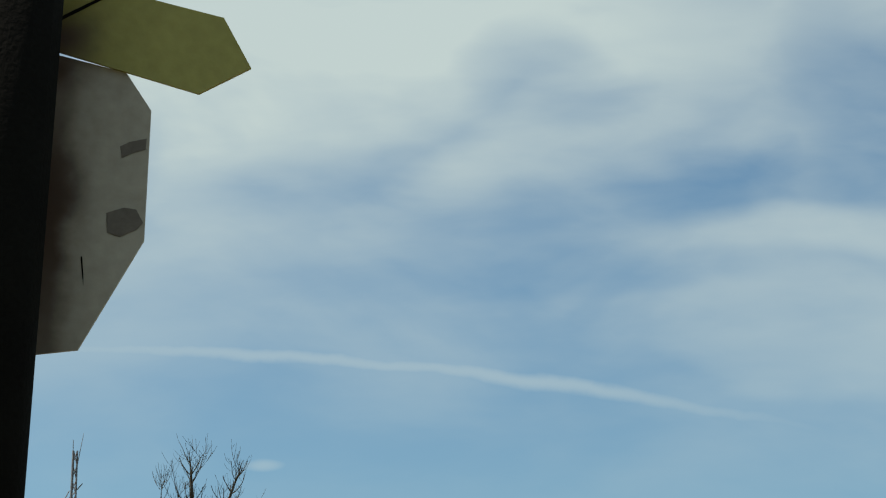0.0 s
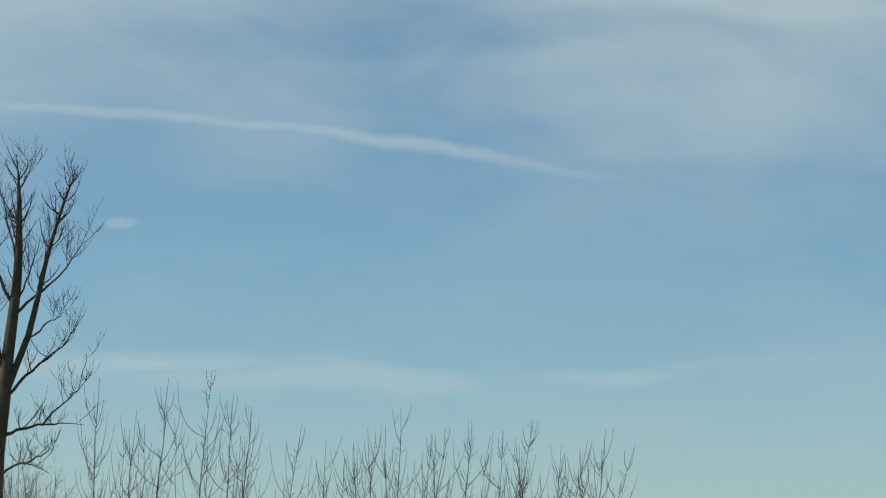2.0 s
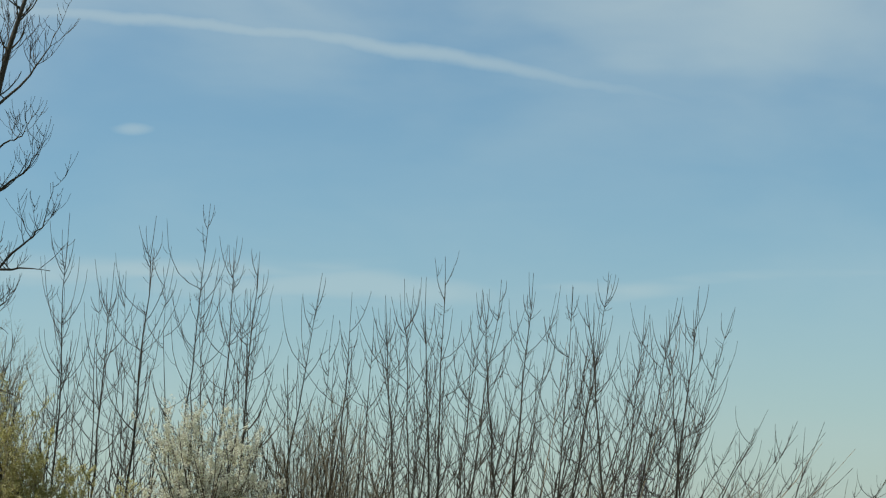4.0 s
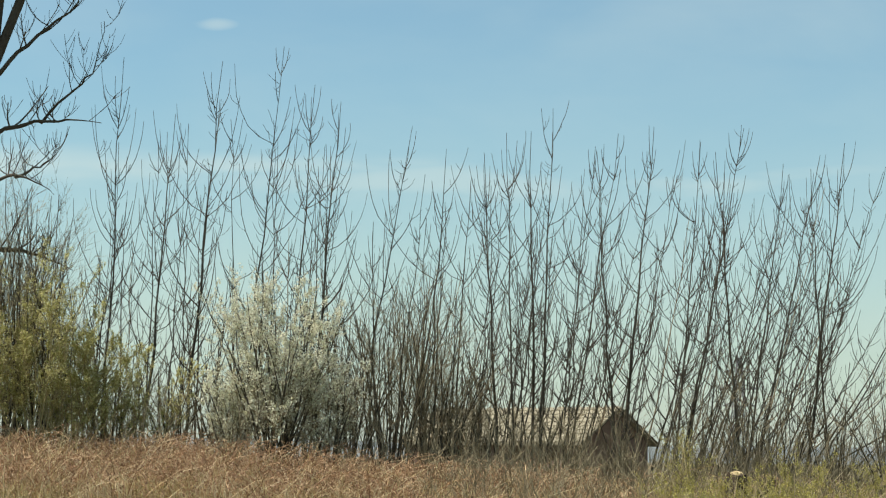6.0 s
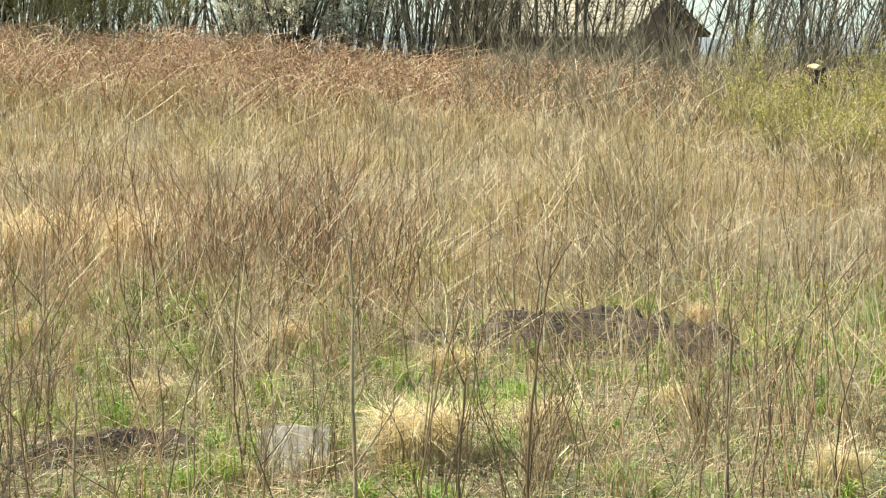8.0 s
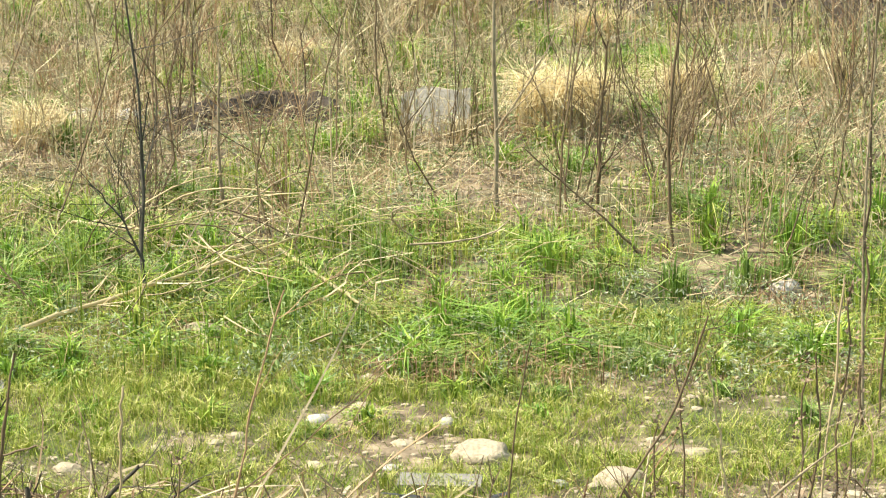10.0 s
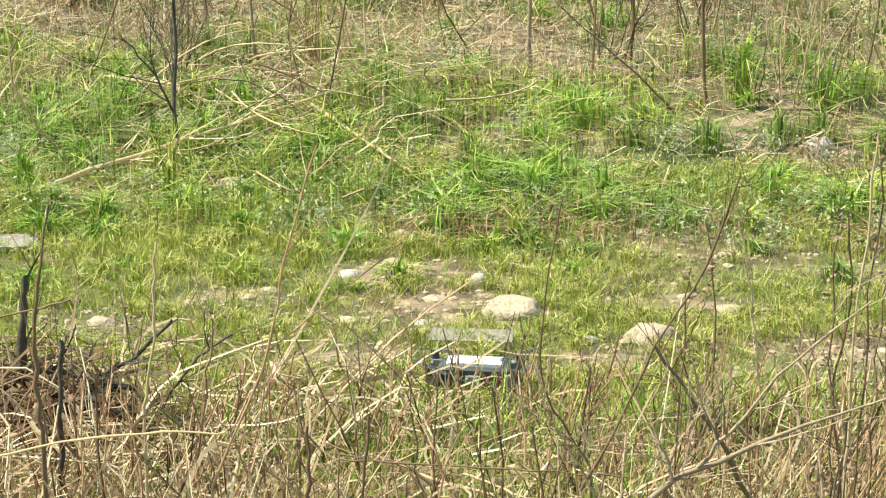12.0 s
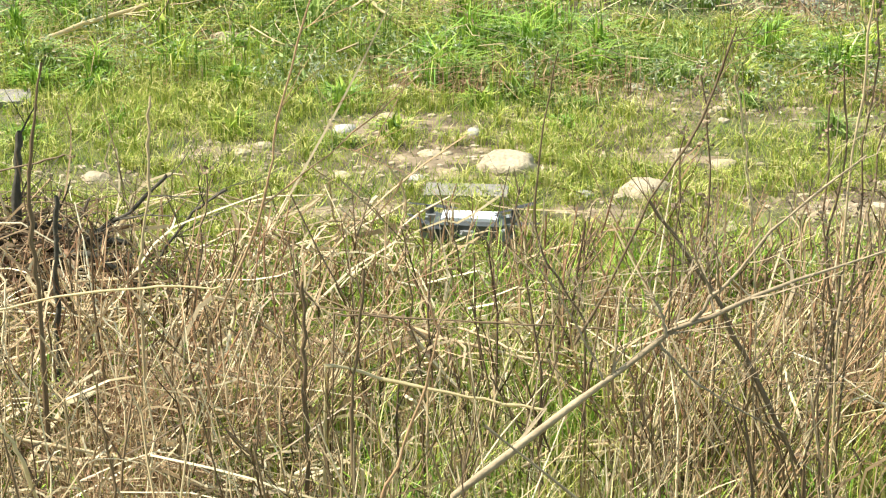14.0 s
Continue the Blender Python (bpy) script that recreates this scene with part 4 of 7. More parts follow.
def old_house():
    """Gable end to the right, long roof running away to the left."""
    L, W, eave, ridge = 9.6, 3.0, 2.6, 3.6
    root = empty("old_house", pose(7.35, 71.0, -0.15, 0, 0, -53), "low old brick house with a worn tiled gable roof", "house")
    bm = bmesh.new()
    block(bm, -L, 0, 0, 0.25, 0, eave)
    part("wall", bm, "wall", root)
    bm = bmesh.new()
    block(bm, -L, 0, W - 0.25, W, 0, eave)
    part("wall", bm, "wall", root)
    for x in (-L, -0.25):
        bm = bmesh.new()
        lo = [bm.verts.new((x, y, z)) for y, z in ((0.25, 0), (W - 0.25, 0), (W - 0.25, eave), (W / 2, ridge - 0.12), (0.25, eave))]
        hi = [bm.verts.new((x + 0.25, v.co.y, v.co.z)) for v in lo]
        bm.faces.new(lo[::-1]), bm.faces.new(hi)
        for k in range(5):
            bm.faces.new((lo[k], lo[(k + 1) % 5], hi[(k + 1) % 5], hi[k]))
        part("gable_wall", bm, "wall", root)
    for s in (0, 1):
        n = 9
        slab = bmesh.new()
        y0, y1 = (-0.3, W / 2) if not s else (W + 0.3, W / 2)
        plate_pts = [(-L - 0.2, y0, eave - 0.27), (0.2, y0, eave - 0.27), (0.2, y1, ridge - 0.02), (-L - 0.2, y1, ridge - 0.02)]
        vs = [slab.verts.new(p) for p in plate_pts]
        lo = [slab.verts.new((x, y, z - 0.06)) for x, y, z in plate_pts]
        slab.faces.new(vs), slab.faces.new(lo[::-1])
        for j in range(4):
            slab.faces.new((vs[j], lo[j], lo[(j + 1) % 4], vs[(j + 1) % 4]))
        roof = part("roof", slab, "roof", root)
        for k in range(n):
            bm = bmesh.new()
            t0, t1 = k / n, (k + 1.18) / n
            ya, yb = -0.3 + (W / 2 + 0.3) * t0, -0.3 + (W / 2 + 0.3) * min(t1, 1)
            za, zb = eave - 0.25 + (ridge - eave + 0.25) * t0, eave - 0.25 + (ridge - eave + 0.25) * min(t1, 1)
            if s:
                ya, yb = W - ya, W - yb
            m = 42
            top, bot = [], []
            for c in range(m + 1):
                x = -L - 0.25 + (L + 0.5) * c / m
                w = 0.035 * (c % 2) + 0.012 * math.sin(c * 1.7 + k)
                top.append((bm.verts.new((x, ya, za + 0.05 + w)), bm.verts.new((x, yb, zb + 0.012 + w))))
            for c in range(m):
                bm.faces.new((top[c][0], top[c + 1][0], top[c + 1][1], top[c][1]))
            edge = [(v[0], bm.verts.new((v[0].co.x, ya, za - 0.01))) for v in top]
            for c in range(m):
                bm.faces.new((edge[c][0], edge[c][1], edge[c + 1][1], edge[c + 1][0]))
            part("roof_course", bm, "roof", roof)


old_house()


# ---- signpost ----
def plate(bm, outline, y, thick=0.012):
    a = [bm.verts.new((x, y, z)) for x, z in outline]
    b = [bm.verts.new((x, y + thick, z)) for x, z in outline]
    bm.faces.new(a), bm.faces.new(b[::-1])
    for k in range(len(a)):
        bm.faces.new((a[k], b[k], b[(k + 1) % len(a)], a[(k + 1) % len(a)]))
    bmesh.ops.recalc_face_normals(bm, faces=bm.faces)


def signpost():
    y = -33.0
    root = empty("signpost", pose(0.084, -7.5, -0.168), "dark post with worn yellow and white sign backs", "signpost")
    bm = bmesh.new()
    rings = []
    for z, xc in ((-0.1, -1.50), (3.02, -1.475), (5.4, -1.41)):
        rings.append([bm.verts.new((xc + 0.225 * math.cos(k * math.pi / 8), y - 0.3 + 0.2 * math.sin(k * math.pi / 8), z)) for k in range(16)])
    for a, b in zip(rings, rings[1:]):
        for k in range(16):
            bm.faces.new((a[k], a[(k + 1) % 16], b[(k + 1) % 16], b[k]))
    bm.faces.new(rings[-1])
    for z in (3.75, 4.3, 4.65):
        bk = bmesh.new()
        block(bk, -1.46, -1.34, y - 0.2, y - 0.031, z, z + 0.05)
        part("bracket", bk, "rust", root)
    part("post", bm, "pole", root, "weathered timber post, coloured near-black as if backlit", smooth=True)
    bm = bmesh.new()
    plate(bm, [(-1.34, 4.57), (-1.04, 4.49), (-0.955, 4.36), (-0.962, 3.92), (-1.158, 3.56), (-1.34, 3.54)], y - 0.01)
    white = part("white_board", bm, "sign_white", root, "dirty white metal sign back")
    bm = bmesh.new()
    plate(bm, [(-1.36, 4.83), (-1.06, 4.765), (-0.725, 4.675), (-0.632, 4.5), (-0.80, 4.41), (-1.36, 4.585)], y - 0.03)
    yellow = part("yellow_board", bm, "sign_yellow", root, "dull yellow arrow-shaped sign back")
    for pts, name in (([(-1.05, 4.235), (-1.02, 4.25), (-0.965, 4.262), (-0.967, 4.225), (-1.01, 4.212), (-1.043, 4.195)], "tape_patch"), ([(-1.085, 4.01), (-1.03, 4.028), (-0.99, 4.022), (-0.966, 3.978), (-0.985, 3.955), (-1.04, 3.93), (-1.08, 3.945)], "tape_patch")):
        bm = bmesh.new()
        plate(bm, pts, y - 0.013, 0.0025)
        part(name, bm, "tape", white)
    bm = bmesh.new()
    plate(bm, [(-1.161, 3.863), (-1.156, 3.866), (-1.149, 3.80), (-1.148, 3.768), (-1.153, 3.80)], y - 0.0125, 0.002)
    part("scratch", bm, "pole", white)
    bm = bmesh.new()
    plate(bm, [(-1.262, 4.66), (-1.258, 4.675), (-1.11, 4.755), (-1.115, 4.742)], y - 0.034, 0.003)
    part("scratch", bm, "pole", yellow)


signpost()


def radio_mast():
    root = empty("radio_mast", pose(-18.7, 75, -1.5), "thin lattice radio mast with whip aerials", "mast")
    lines, rad = [], []
    for a in range(3):
        c, s = math.cos(a * 2.094) * 0.35, math.sin(a * 2.094) * 0.35
        lines.append([(c, s, 0), (c * 0.4, s * 0.4, 27.2)]), rad.append([0.05, 0.05])
    for k in range(34):
        z0, z1 = 0.8 * k, 0.8 * (k + 1)
        for a in range(3):
            f0, f1 = 1 - 0.6 * z0 / 27.2, 1 - 0.6 * z1 / 27.2
            lines.append([(math.cos(a * 2.094) * 0.35 * f0, math.sin(a * 2.094) * 0.35 * f0, z0), (math.cos((a + 1) * 2.094) * 0.35 * f1, math.sin((a + 1) * 2.094) * 0.35 * f1, z1)]), rad.append([0.025, 0.025])
    v, q = tubes(lines, rad, 4)
    hang("lattice", mesh_of("lattice", v, q), "steel", root)
    v, q = tubes([[(0.1, 0, 26.0), (0.45, 0, 28.2)], [(-0.1, 0, 26.0), (-0.1, 0, 27.8)], [(-0.5, 0, 24.2), (0.5, 0, 25.4)], [(-0.7, 0, 24.0), (-0.2, 0, 25.0)]], [[0.03, 0.012], [0.03, 0.02], [0.03, 0.03], [0.03, 0.03]], 4)
    hang("aerials", mesh_of("aerials", v, q), "steel", root)


radio_mast()



def power_pylon():
    """A far lattice pylon with three cross-arms."""
    root = empty("power_pylon", pose(43.6, 260, -0.6), "distant grey lattice power pylon with cross-arms", "pylon")
    lines, rad = [], []
    h = 14.5
    for sx in (-1, 1):
        for sy in (-1, 1):
            lines.append([(sx * 1.3, sy * 1.3, 0), (sx * 0.2, sy * 0.2, h)]), rad.append([0.08, 0.06])
    for k in range(10):
        z0, z1 = h * k / 10, h * (k + 1) / 10
        w0, w1 = 1.3 - 1.1 * z0 / h, 1.3 - 1.1 * z1 / h
        for s in (-1, 1):
            lines.append([(-w0, s * w0, z0), (w1, s * w1, z1)]), rad.append([0.045, 0.045])
            lines.append([(w0, s * w0, z0), (-w1, s * w1, z1)]), rad.append([0.045, 0.045])
    v, q = tubes(lines, rad, 4)
    hang("lattice", mesh_of("lattice", v, q), "steel", root)
    for z, w in ((8.6, 1.9), (10.6, 2.3), (12.6, 1.6)):
        v, q = tubes([[(-w, 0, z), (w, 0, z)], [(-w, 0, z), (0, 0, z + 0.7)], [(w, 0, z), (0, 0, z + 0.7)]], [[0.07, 0.07]] * 3, 4)
        hang("cross_arm", mesh_of("cross_arm", v, q), "steel", root)


power_pylon()


# ---- field: tall dry grass, stalks, brambles ----
def keep(x, y, p):
    m = rng.uniform(0, 1, len(x)) < p
    return x[m], y[m]


def stalk_lines(x, y, h, lean, bend=0.15, k=4, dz=0.0):
    n = len(x)
    a = rng.uniform(0, 2 * np.pi, n)
    reach = h * lean * np.abs(rng.normal(0, 1, n))
    t = np.linspace(0, 1, k)
    base = on_ground(x, y, dz)
    off = np.stack([np.cos(a) * reach, np.sin(a) * reach, h], 1)
    lines = base[:, None] + off[:, None] * t[None, :, None]
    side = rng.normal(0, bend, (n, 3)) * h[:, None] * np.array([1, 1, 0.1])
    lines += side[:, None] * (t * (1 - t) * 1.2)[None, :, None]
    return lines


def side_twigs(lines, per, length, angle=0.5, k=3):
    """Rising side twigs on stalks."""
    n, kk, _ = lines.shape
    src = np.repeat(np.arange(n), per)
    t = rng.uniform(0.3, 0.95, len(src)) * (kk - 1.001)
    i = t.astype(int)
    p = lines[src, i] + (lines[src, i + 1] - lines[src, i]) * (t - i)[:, None]
    ax = lines[src, -1] - lines[src, 0]
    hl = np.linalg.norm(ax, axis=1, keepdims=True)
    ax = ax / hl
    w = ax + rng.normal(0, angle, (len(src), 3)) * np.array([1, 1, 0.4])
    w /= np.linalg.norm(w, axis=1, keepdims=True)
    ln = hl * length * rng.uniform(0.4, 1.2, (len(src), 1))
    s = np.linspace(0, 1, k)
    out = p[:, None] + w[:, None] * ln[:, None] * s[None, :, None]
    out[:, :, 2] += (s ** 2)[None] * ln * 0.15
    return out


def far_grass():
    x, y = wedge(105000, 11.0, 48, 1.3, 0.27, 0.6)
    p = value_noise(x, y, 0.45, 11) * 0.7 + value_noise(x, y, 1.7, 12) * 0.5
    x, y = keep(x, y, np.clip((p - 0.2) * (0.3 + 0.8 * smoothstep(12, 18, y)) + smoothstep(17, 26, y) * 0.65 - 0.08, 0.02, 1))
    n = len(x)
    h = (0.12 + 0.75 * value_noise(x, y, 0.55, 13) * (0.4 + 0.9 * value_noise(x, y, 2.1, 14))) * rng.uniform(0.5, 1.25, n) * (0.45 + 0.55 * smoothstep(12, 20, y))
    kind = value_noise(x, y * 0.6, 0.7, 18) * 0.65 + value_noise(x, y * 0.6, 2.6, 19) * 0.35 + rng.normal(0, 0.07, n)
    for lo, hi, mat, label in ((-9, 0.29, "dry_olive", "olive-brown dry grass across the field"), (0.29, 0.47, "dry_grass", "pale brown dry tall grass across the field"), (0.47, 0.55, "russet", "russet dead grass across the field"), (0.55, 9, "dry_pale", "bleached straw-coloured dry grass across the field")):
        m = (kind >= lo) & (kind < hi)
        k = int(m.sum())
        stuff("dry_grass", [blades(on_ground(x[m], y[m]), h[m], rng.uniform(0.006, 0.015, k) * (0.6 + y[m] / 40), np.abs(rng.normal(1.0, 0.6, k)), 0.9)], mat, label, "grass")
    # pale leaning straws
    x, y = wedge(2600, 11.0, 40, 1.0, 0.26, 0.4)
    ln = stalk_lines(x, y, rng.uniform(0.2, 0.6, len(x)), 1.1, 0.4)
    stuff("pale_straws", [tubes(ln, (rng.uniform(0.0010, 0.0024, len(x)) * (0.7 + y / 22))[:, None] * np.array([1, 0.9, 0.8, 0.5]), 3)], "straw", "long pale dead straws leaning over the field", "weeds")
    # browner shoots in clumps
    for count, mat, label in ((18, "bramble", "clumps of reddish-brown bare shoots in dry grass"), (26, "stalk", "clumps of pale brown bare shoots in dry grass")):
        cx, cy = wedge(count, 14.5, 40, 1.0, 0.24, 0.3)
        if count == 18:
            cx, cy = rng.uniform(-2.6, 0.2, count), rng.uniform(13.4, 18.5, count)
        src = np.repeat(np.arange(count), 52)
        x, y = cx[src] + rng.normal(0, 0.16, len(src)), cy[src] + rng.normal(0, 0.2, len(src))
        ln = stalk_lines(x, y, rng.uniform(0.35, 0.85, len(x)) * rng.uniform(0.6, 1.35, count)[src], 0.4, 0.45)
        m = rng.uniform(0, 1, len(x)) < clearing(x, y)
        ln, y = ln[m], y[m]
        r0 = rng.uniform(0.0016, 0.0034, len(y)) * (0.7 + y / 24)
        stuff("brown_shoots", [tubes(ln, r0[:, None] * np.array([1, 0.9, 0.8, 0.4]), 3), tubes(side_twigs(ln, 3, 0.3), np.repeat(r0, 3)[:, None] * np.array([0.6, 0.5, 0.3]), 3)], mat, label, "weeds")
    x, y = wedge(24000, 15.5, 20.5, 1.0, 0.1, 0.2, -0.13)
    d = ((x + 2.35) / 0.85) ** 2 + ((y - 17.6) / 1.3) ** 2
    x, y = keep(x, y, np.clip(1.15 - d * 1.25 + (value_noise(x, y, 2.4, 16) - 0.5) * 2.2, 0, 1) * (0.05 + value_noise(x, y, 4.5, 17)))
    n = len(x)
    stuff("golden_grass", [blades(on_ground(x, y), rng.uniform(0.25, 0.62, n), rng.uniform(0.008, 0.014, n), np.abs(rng.normal(0.5, 0.35, n)), 0.8)], "straw_gold", "matted golden dead grass clump in the field", "grass")


def clearing(x, y):
    """Fewer stalks before the dug ridge and the golden grass."""
    ridge = (np.abs(x - 1.05) < 1.0) & (y > 10.4) & (y < 13.8)
    gold = (np.abs(x + 2.35) < 0.9) & (y > 14.0) & (y < 18.5)
    return np.where(ridge, 0.35, np.where(gold, 0.3, 1.0))


def field_stalks():
    x, y = wedge(2300, 9.0, 42, 1.2, 0.26, 0.5)
    x, y = keep(x, y, clearing(x, y))
    p = 0.06 + value_noise(x, y, 0.9, 31) ** 2.2 * 1.6
    x, y = keep(x, y, np.clip(p, 0, 1))
    h = rng.uniform(0.3, 0.95, len(x)) * (0.7 + 0.5 * value_noise(x, y, 0.3, 33))
    ln = stalk_lines(x, y, h, 0.55, 0.6)
    r0 = rng.uniform(0.0013, 0.0034, len(x)) * (0.7 + y / 22)
    a = tubes(ln, r0[:, None] * np.array([1, 0.85, 0.65, 0.35]), 3)
    tw = side_twigs(ln, 5, 0.38, 0.75)
    b = tubes(tw, np.repeat(r0, 5)[:, None] * np.array([0.6, 0.45, 0.2]), 3)
    stuff("weed_stalks", [a, b], "stalk_pale", "thin pale brown dead weed stalks standing in the field", "weeds")
    x, y = wedge(150, 7.0, 24, 1.3, 0.25, 0.4)
    h = rng.uniform(0.4, 1.0, len(x))
    ln = stalk_lines(x, y, h, 0.24, 0.35)
    r0 = rng.uniform(0.0022, 0.0045, len(x))
    stuff("dark_stalks", [tubes(ln, r0[:, None] * np.array([1, 0.9, 0.75, 0.5]), 4), tubes(side_twigs(ln, 3, 0.36, 0.7), np.repeat(r0, 3)[:, None] * np.array([0.6, 0.5, 0.3]), 3)], "stalk_dark", "dark woody dead stalks with short side twigs", "weeds")


def bramble_bank():
    n = 16000
    x, y = wedge(n, 39, 58.5, 0.75, 0.28, 0.5)
    x, y = keep(x, y, np.clip(1.15 - smoothstep(1.5, 7, x) * 0.95, 0, 1) * smoothstep(39, 47, y))
    n = len(x)
    h = rng.uniform(0.25, 0.9, n) * (0.25 + 1.3 * value_noise(x, y, 0.55, 41))
    a = rng.uniform(0, 2 * np.pi, n)
    reach = h * rng.uniform(0.4, 2.2, n)
    t = np.linspace(0, 1, 5)
    base = on_ground(x, y)
    ln = base[:, None] + np.stack([np.cos(a) * reach, np.sin(a) * reach, 0 * h], 1)[:, None] * t[None, :, None]
    ln[:, :, 2] += h[:, None] * np.sin(t * np.pi * 0.72)[None]
    r0 = rng.uniform(0.004, 0.011, n)
    chunk = [tubes(ln, r0[:, None] * np.array([1, 1, 0.9, 0.7, 0.4]), 3)]
    stuff("bramble_canes", chunk, "bramble", "tangled reddish-brown arching bramble canes on the bank", "brambles")
    pick = rng.integers(0, n, 76000)
    c = ln[pick, rng.integers(1, 5, len(pick))] + rng.normal(0, 0.06, (len(pick), 3))
    stuff("bramble_leaves", [leaves(c, rng.uniform(0.015, 0.045, len(pick)))], "dead_leaf", "withered brown bramble leaves on the bank", "brambles")
    x, y = wedge(4200, 40, 60, 1.0, 0.28, 0.5)
    ln = stalk_lines(x, y, rng.uniform(0.3, 1.1, len(x)), 0.9, 0.5)
    stuff("bank_stalks", [tubes(ln, rng.uniform(0.004, 0.010, len(x))[:, None] * np.array([1, 0.9, 0.7, 0.4]), 3)], "straw", "pale dry stalks leaning among the brambles", "weeds")


def bank_brush():
    x, y = wedge(2000, 55.5, 61, 1.0, 0.28, 0.5)
    x, y = keep(x, y, (0.35 + 0.65 * smoothstep(-1, 4, x)) * (1 - 0.4 * ((x > 3.0) & (x < 8.8))))
    h = rng.uniform(0.6, 2.4, len(x))
    ln = stalk_lines(x, y, h, 0.3, 0.25)
    r0 = rng.uniform(0.008, 0.018, len(x))
    stuff("bank_brush", [tubes(ln, r0[:, None] * np.array([1, 0.85, 0.6, 0.3]), 3), tubes(side_twigs(ln, 6, 0.3), np.repeat(r0, 6)[:, None] * np.array([0.5, 0.4, 0.25]), 3)], "brush", "grey-brown brushwood under the bare saplings", "brushwood")


def bank_scrub():
    x, y = wedge(2600, 40, 56, 1.0, 0.28, 0.5)
    x, y = keep(x, y, smoothstep(0.5, 3.0, x) * (1 - 0.6 * smoothstep(8, 11, x)))
    ln = stalk_lines(x, y, rng.uniform(0.3, 1.5, len(x)), 0.4, 0.35)
    r0 = rng.uniform(0.005, 0.011, len(x))
    stuff("bank_scrub", [tubes(ln, r0[:, None] * np.array([1, 0.9, 0.7, 0.4]), 3), tubes(side_twigs(ln, 4, 0.4, 0.8), np.repeat(r0, 4)[:, None] * np.array([0.6, 0.45, 0.3]), 3)], "brush", "grey-brown leafless scrub below the saplings", "scrub")


def soil_ridge(name, x0, x1, y0, dip, height, depth, label):
    """Dark dug earth, a low ragged ridge."""
    xs, ys = np.linspace(x0, x1, 90), np.linspace(-depth, depth, 44)
    X, V = np.meshgrid(xs, ys)
    f = (X - x0) / (x1 - x0)
    Y = y0 - dip * smoothstep(0.55, 0.92, f) + 0.12 * np.sin(X * 5) + V
    env = (0.25 * smoothstep(0.0, 0.2, f) + 0.75 * smoothstep(0.28, 0.46, f)) * (1 - smoothstep(0.87, 1.0, f)) * np.exp(-((V / depth + 0.2) / 0.42) ** 2)
    Z = ground_z(X, Y) - 0.02 + env * height * (1 + 0.75 * value_noise(X, Y, 6, 3) + 0.75 * value_noise(X, Y, 21, 5))
    v = np.stack([X, Y, Z], -1).reshape(-1, 3)
    i, j = np.meshgrid(np.arange(43), np.arange(89), indexing="ij")
    o = i * 90 + j
    q = np.stack([o, o + 1, o + 91, o + 90], -1)
    tagged(hang(name, mesh_of(name, v, q), "soil"), label, "earth", kind="structure")


# ---- near ground: grass, herbs, litter ----
def bare_patch(x, y):
    """Worn spots on the track where earth and gravel show."""
    out = np.zeros(len(x))
    for cx, cy, rx, ry in ((-0.45, 5.32, 0.30, 0.13), (-0.78, 5.12, 0.22, 0.10), (-0.28, 5.08, 0.16, 0.10), (0.30, 5.12, 0.2, 0.08), (0.62, 4.75, 0.25, 0.14), (-1.05, 4.9, 0.2, 0.1), (0.1, 4.7, 0.14, 0.08), (-0.5, 4.7, 0.2, 0.1), (-0.95, 6.1, 0.12, 0.06), (-0.11, 4.99, 0.11, 0.085), (0.20, 4.82, 0.10, 0.08), (-0.18, 4.62, 0.13, 0.09)):
        d = ((x - cx) / rx) ** 2 + ((y - cy) / ry) ** 2 + (value_noise(x, y, 14, 64) - 0.5) * 1.2
        out = np.maximum(out, 1 - smoothstep(0.5, 1.1, d))
    return out


def open_spots(x, y):
    """Little grows before the slab; dead stems take over further out."""
    slab = (np.abs(x + 0.39) < 0.19) & (y > 8.25) & (y < 8.9)
    strip = (np.abs(x + 1.3) < 0.6) & (y > 8.95) & (y < 9.45)
    return np.where(slab | strip, 0.08, 1 - 0.6 * smoothstep(6.9, 7.9, y) * (1 - smoothstep(9.4, 10.5, y)) * (value_noise(x, y, 1.3, 66) < 0.62))


def worn_earth():
    """Dry trodden earth lying bare in low swells on the track."""
    k, vs, qs = 28, [], []
    for i, (cx, cy, rx, ry) in enumerate(((-0.45, 5.32, 0.30, 0.13), (-0.78, 5.12, 0.22, 0.10), (-0.28, 5.08, 0.16, 0.10), (0.30, 5.12, 0.2, 0.08), (0.62, 4.75, 0.25, 0.12), (-0.5, 4.7, 0.2, 0.1), (0.12, 4.72, 0.14, 0.08))):
        th = np.arange(k) * 2 * np.pi / k
        edge = 0.25 + 0.6 * value_noise(np.cos(th) * 2 + i * 7, np.sin(th) * 2, 2.6, 90 + i)
        for j, (f, dz) in enumerate(((1.0, -0.008), (0.8, 0.001), (0.5, 0.0025), (0.04, 0.003))):
            x, y = cx + np.cos(th) * rx * f * edge, cy + np.sin(th) * ry * f * edge
            vs.append(on_ground(x, y, dz))
        o = i * 4 * k
        qs += [[o + j * k + m, o + j * k + (m + 1) % k, o + (j + 1) * k + (m + 1) % k, o + (j + 1) * k + m] for j in range(3) for m in range(k)]
    tagged(hang("worn_earth", mesh_of("worn_earth", np.concatenate(vs), qs, True), "dry_earth"), "pale dry earth worn bare on the track", "earth", kind="structure")


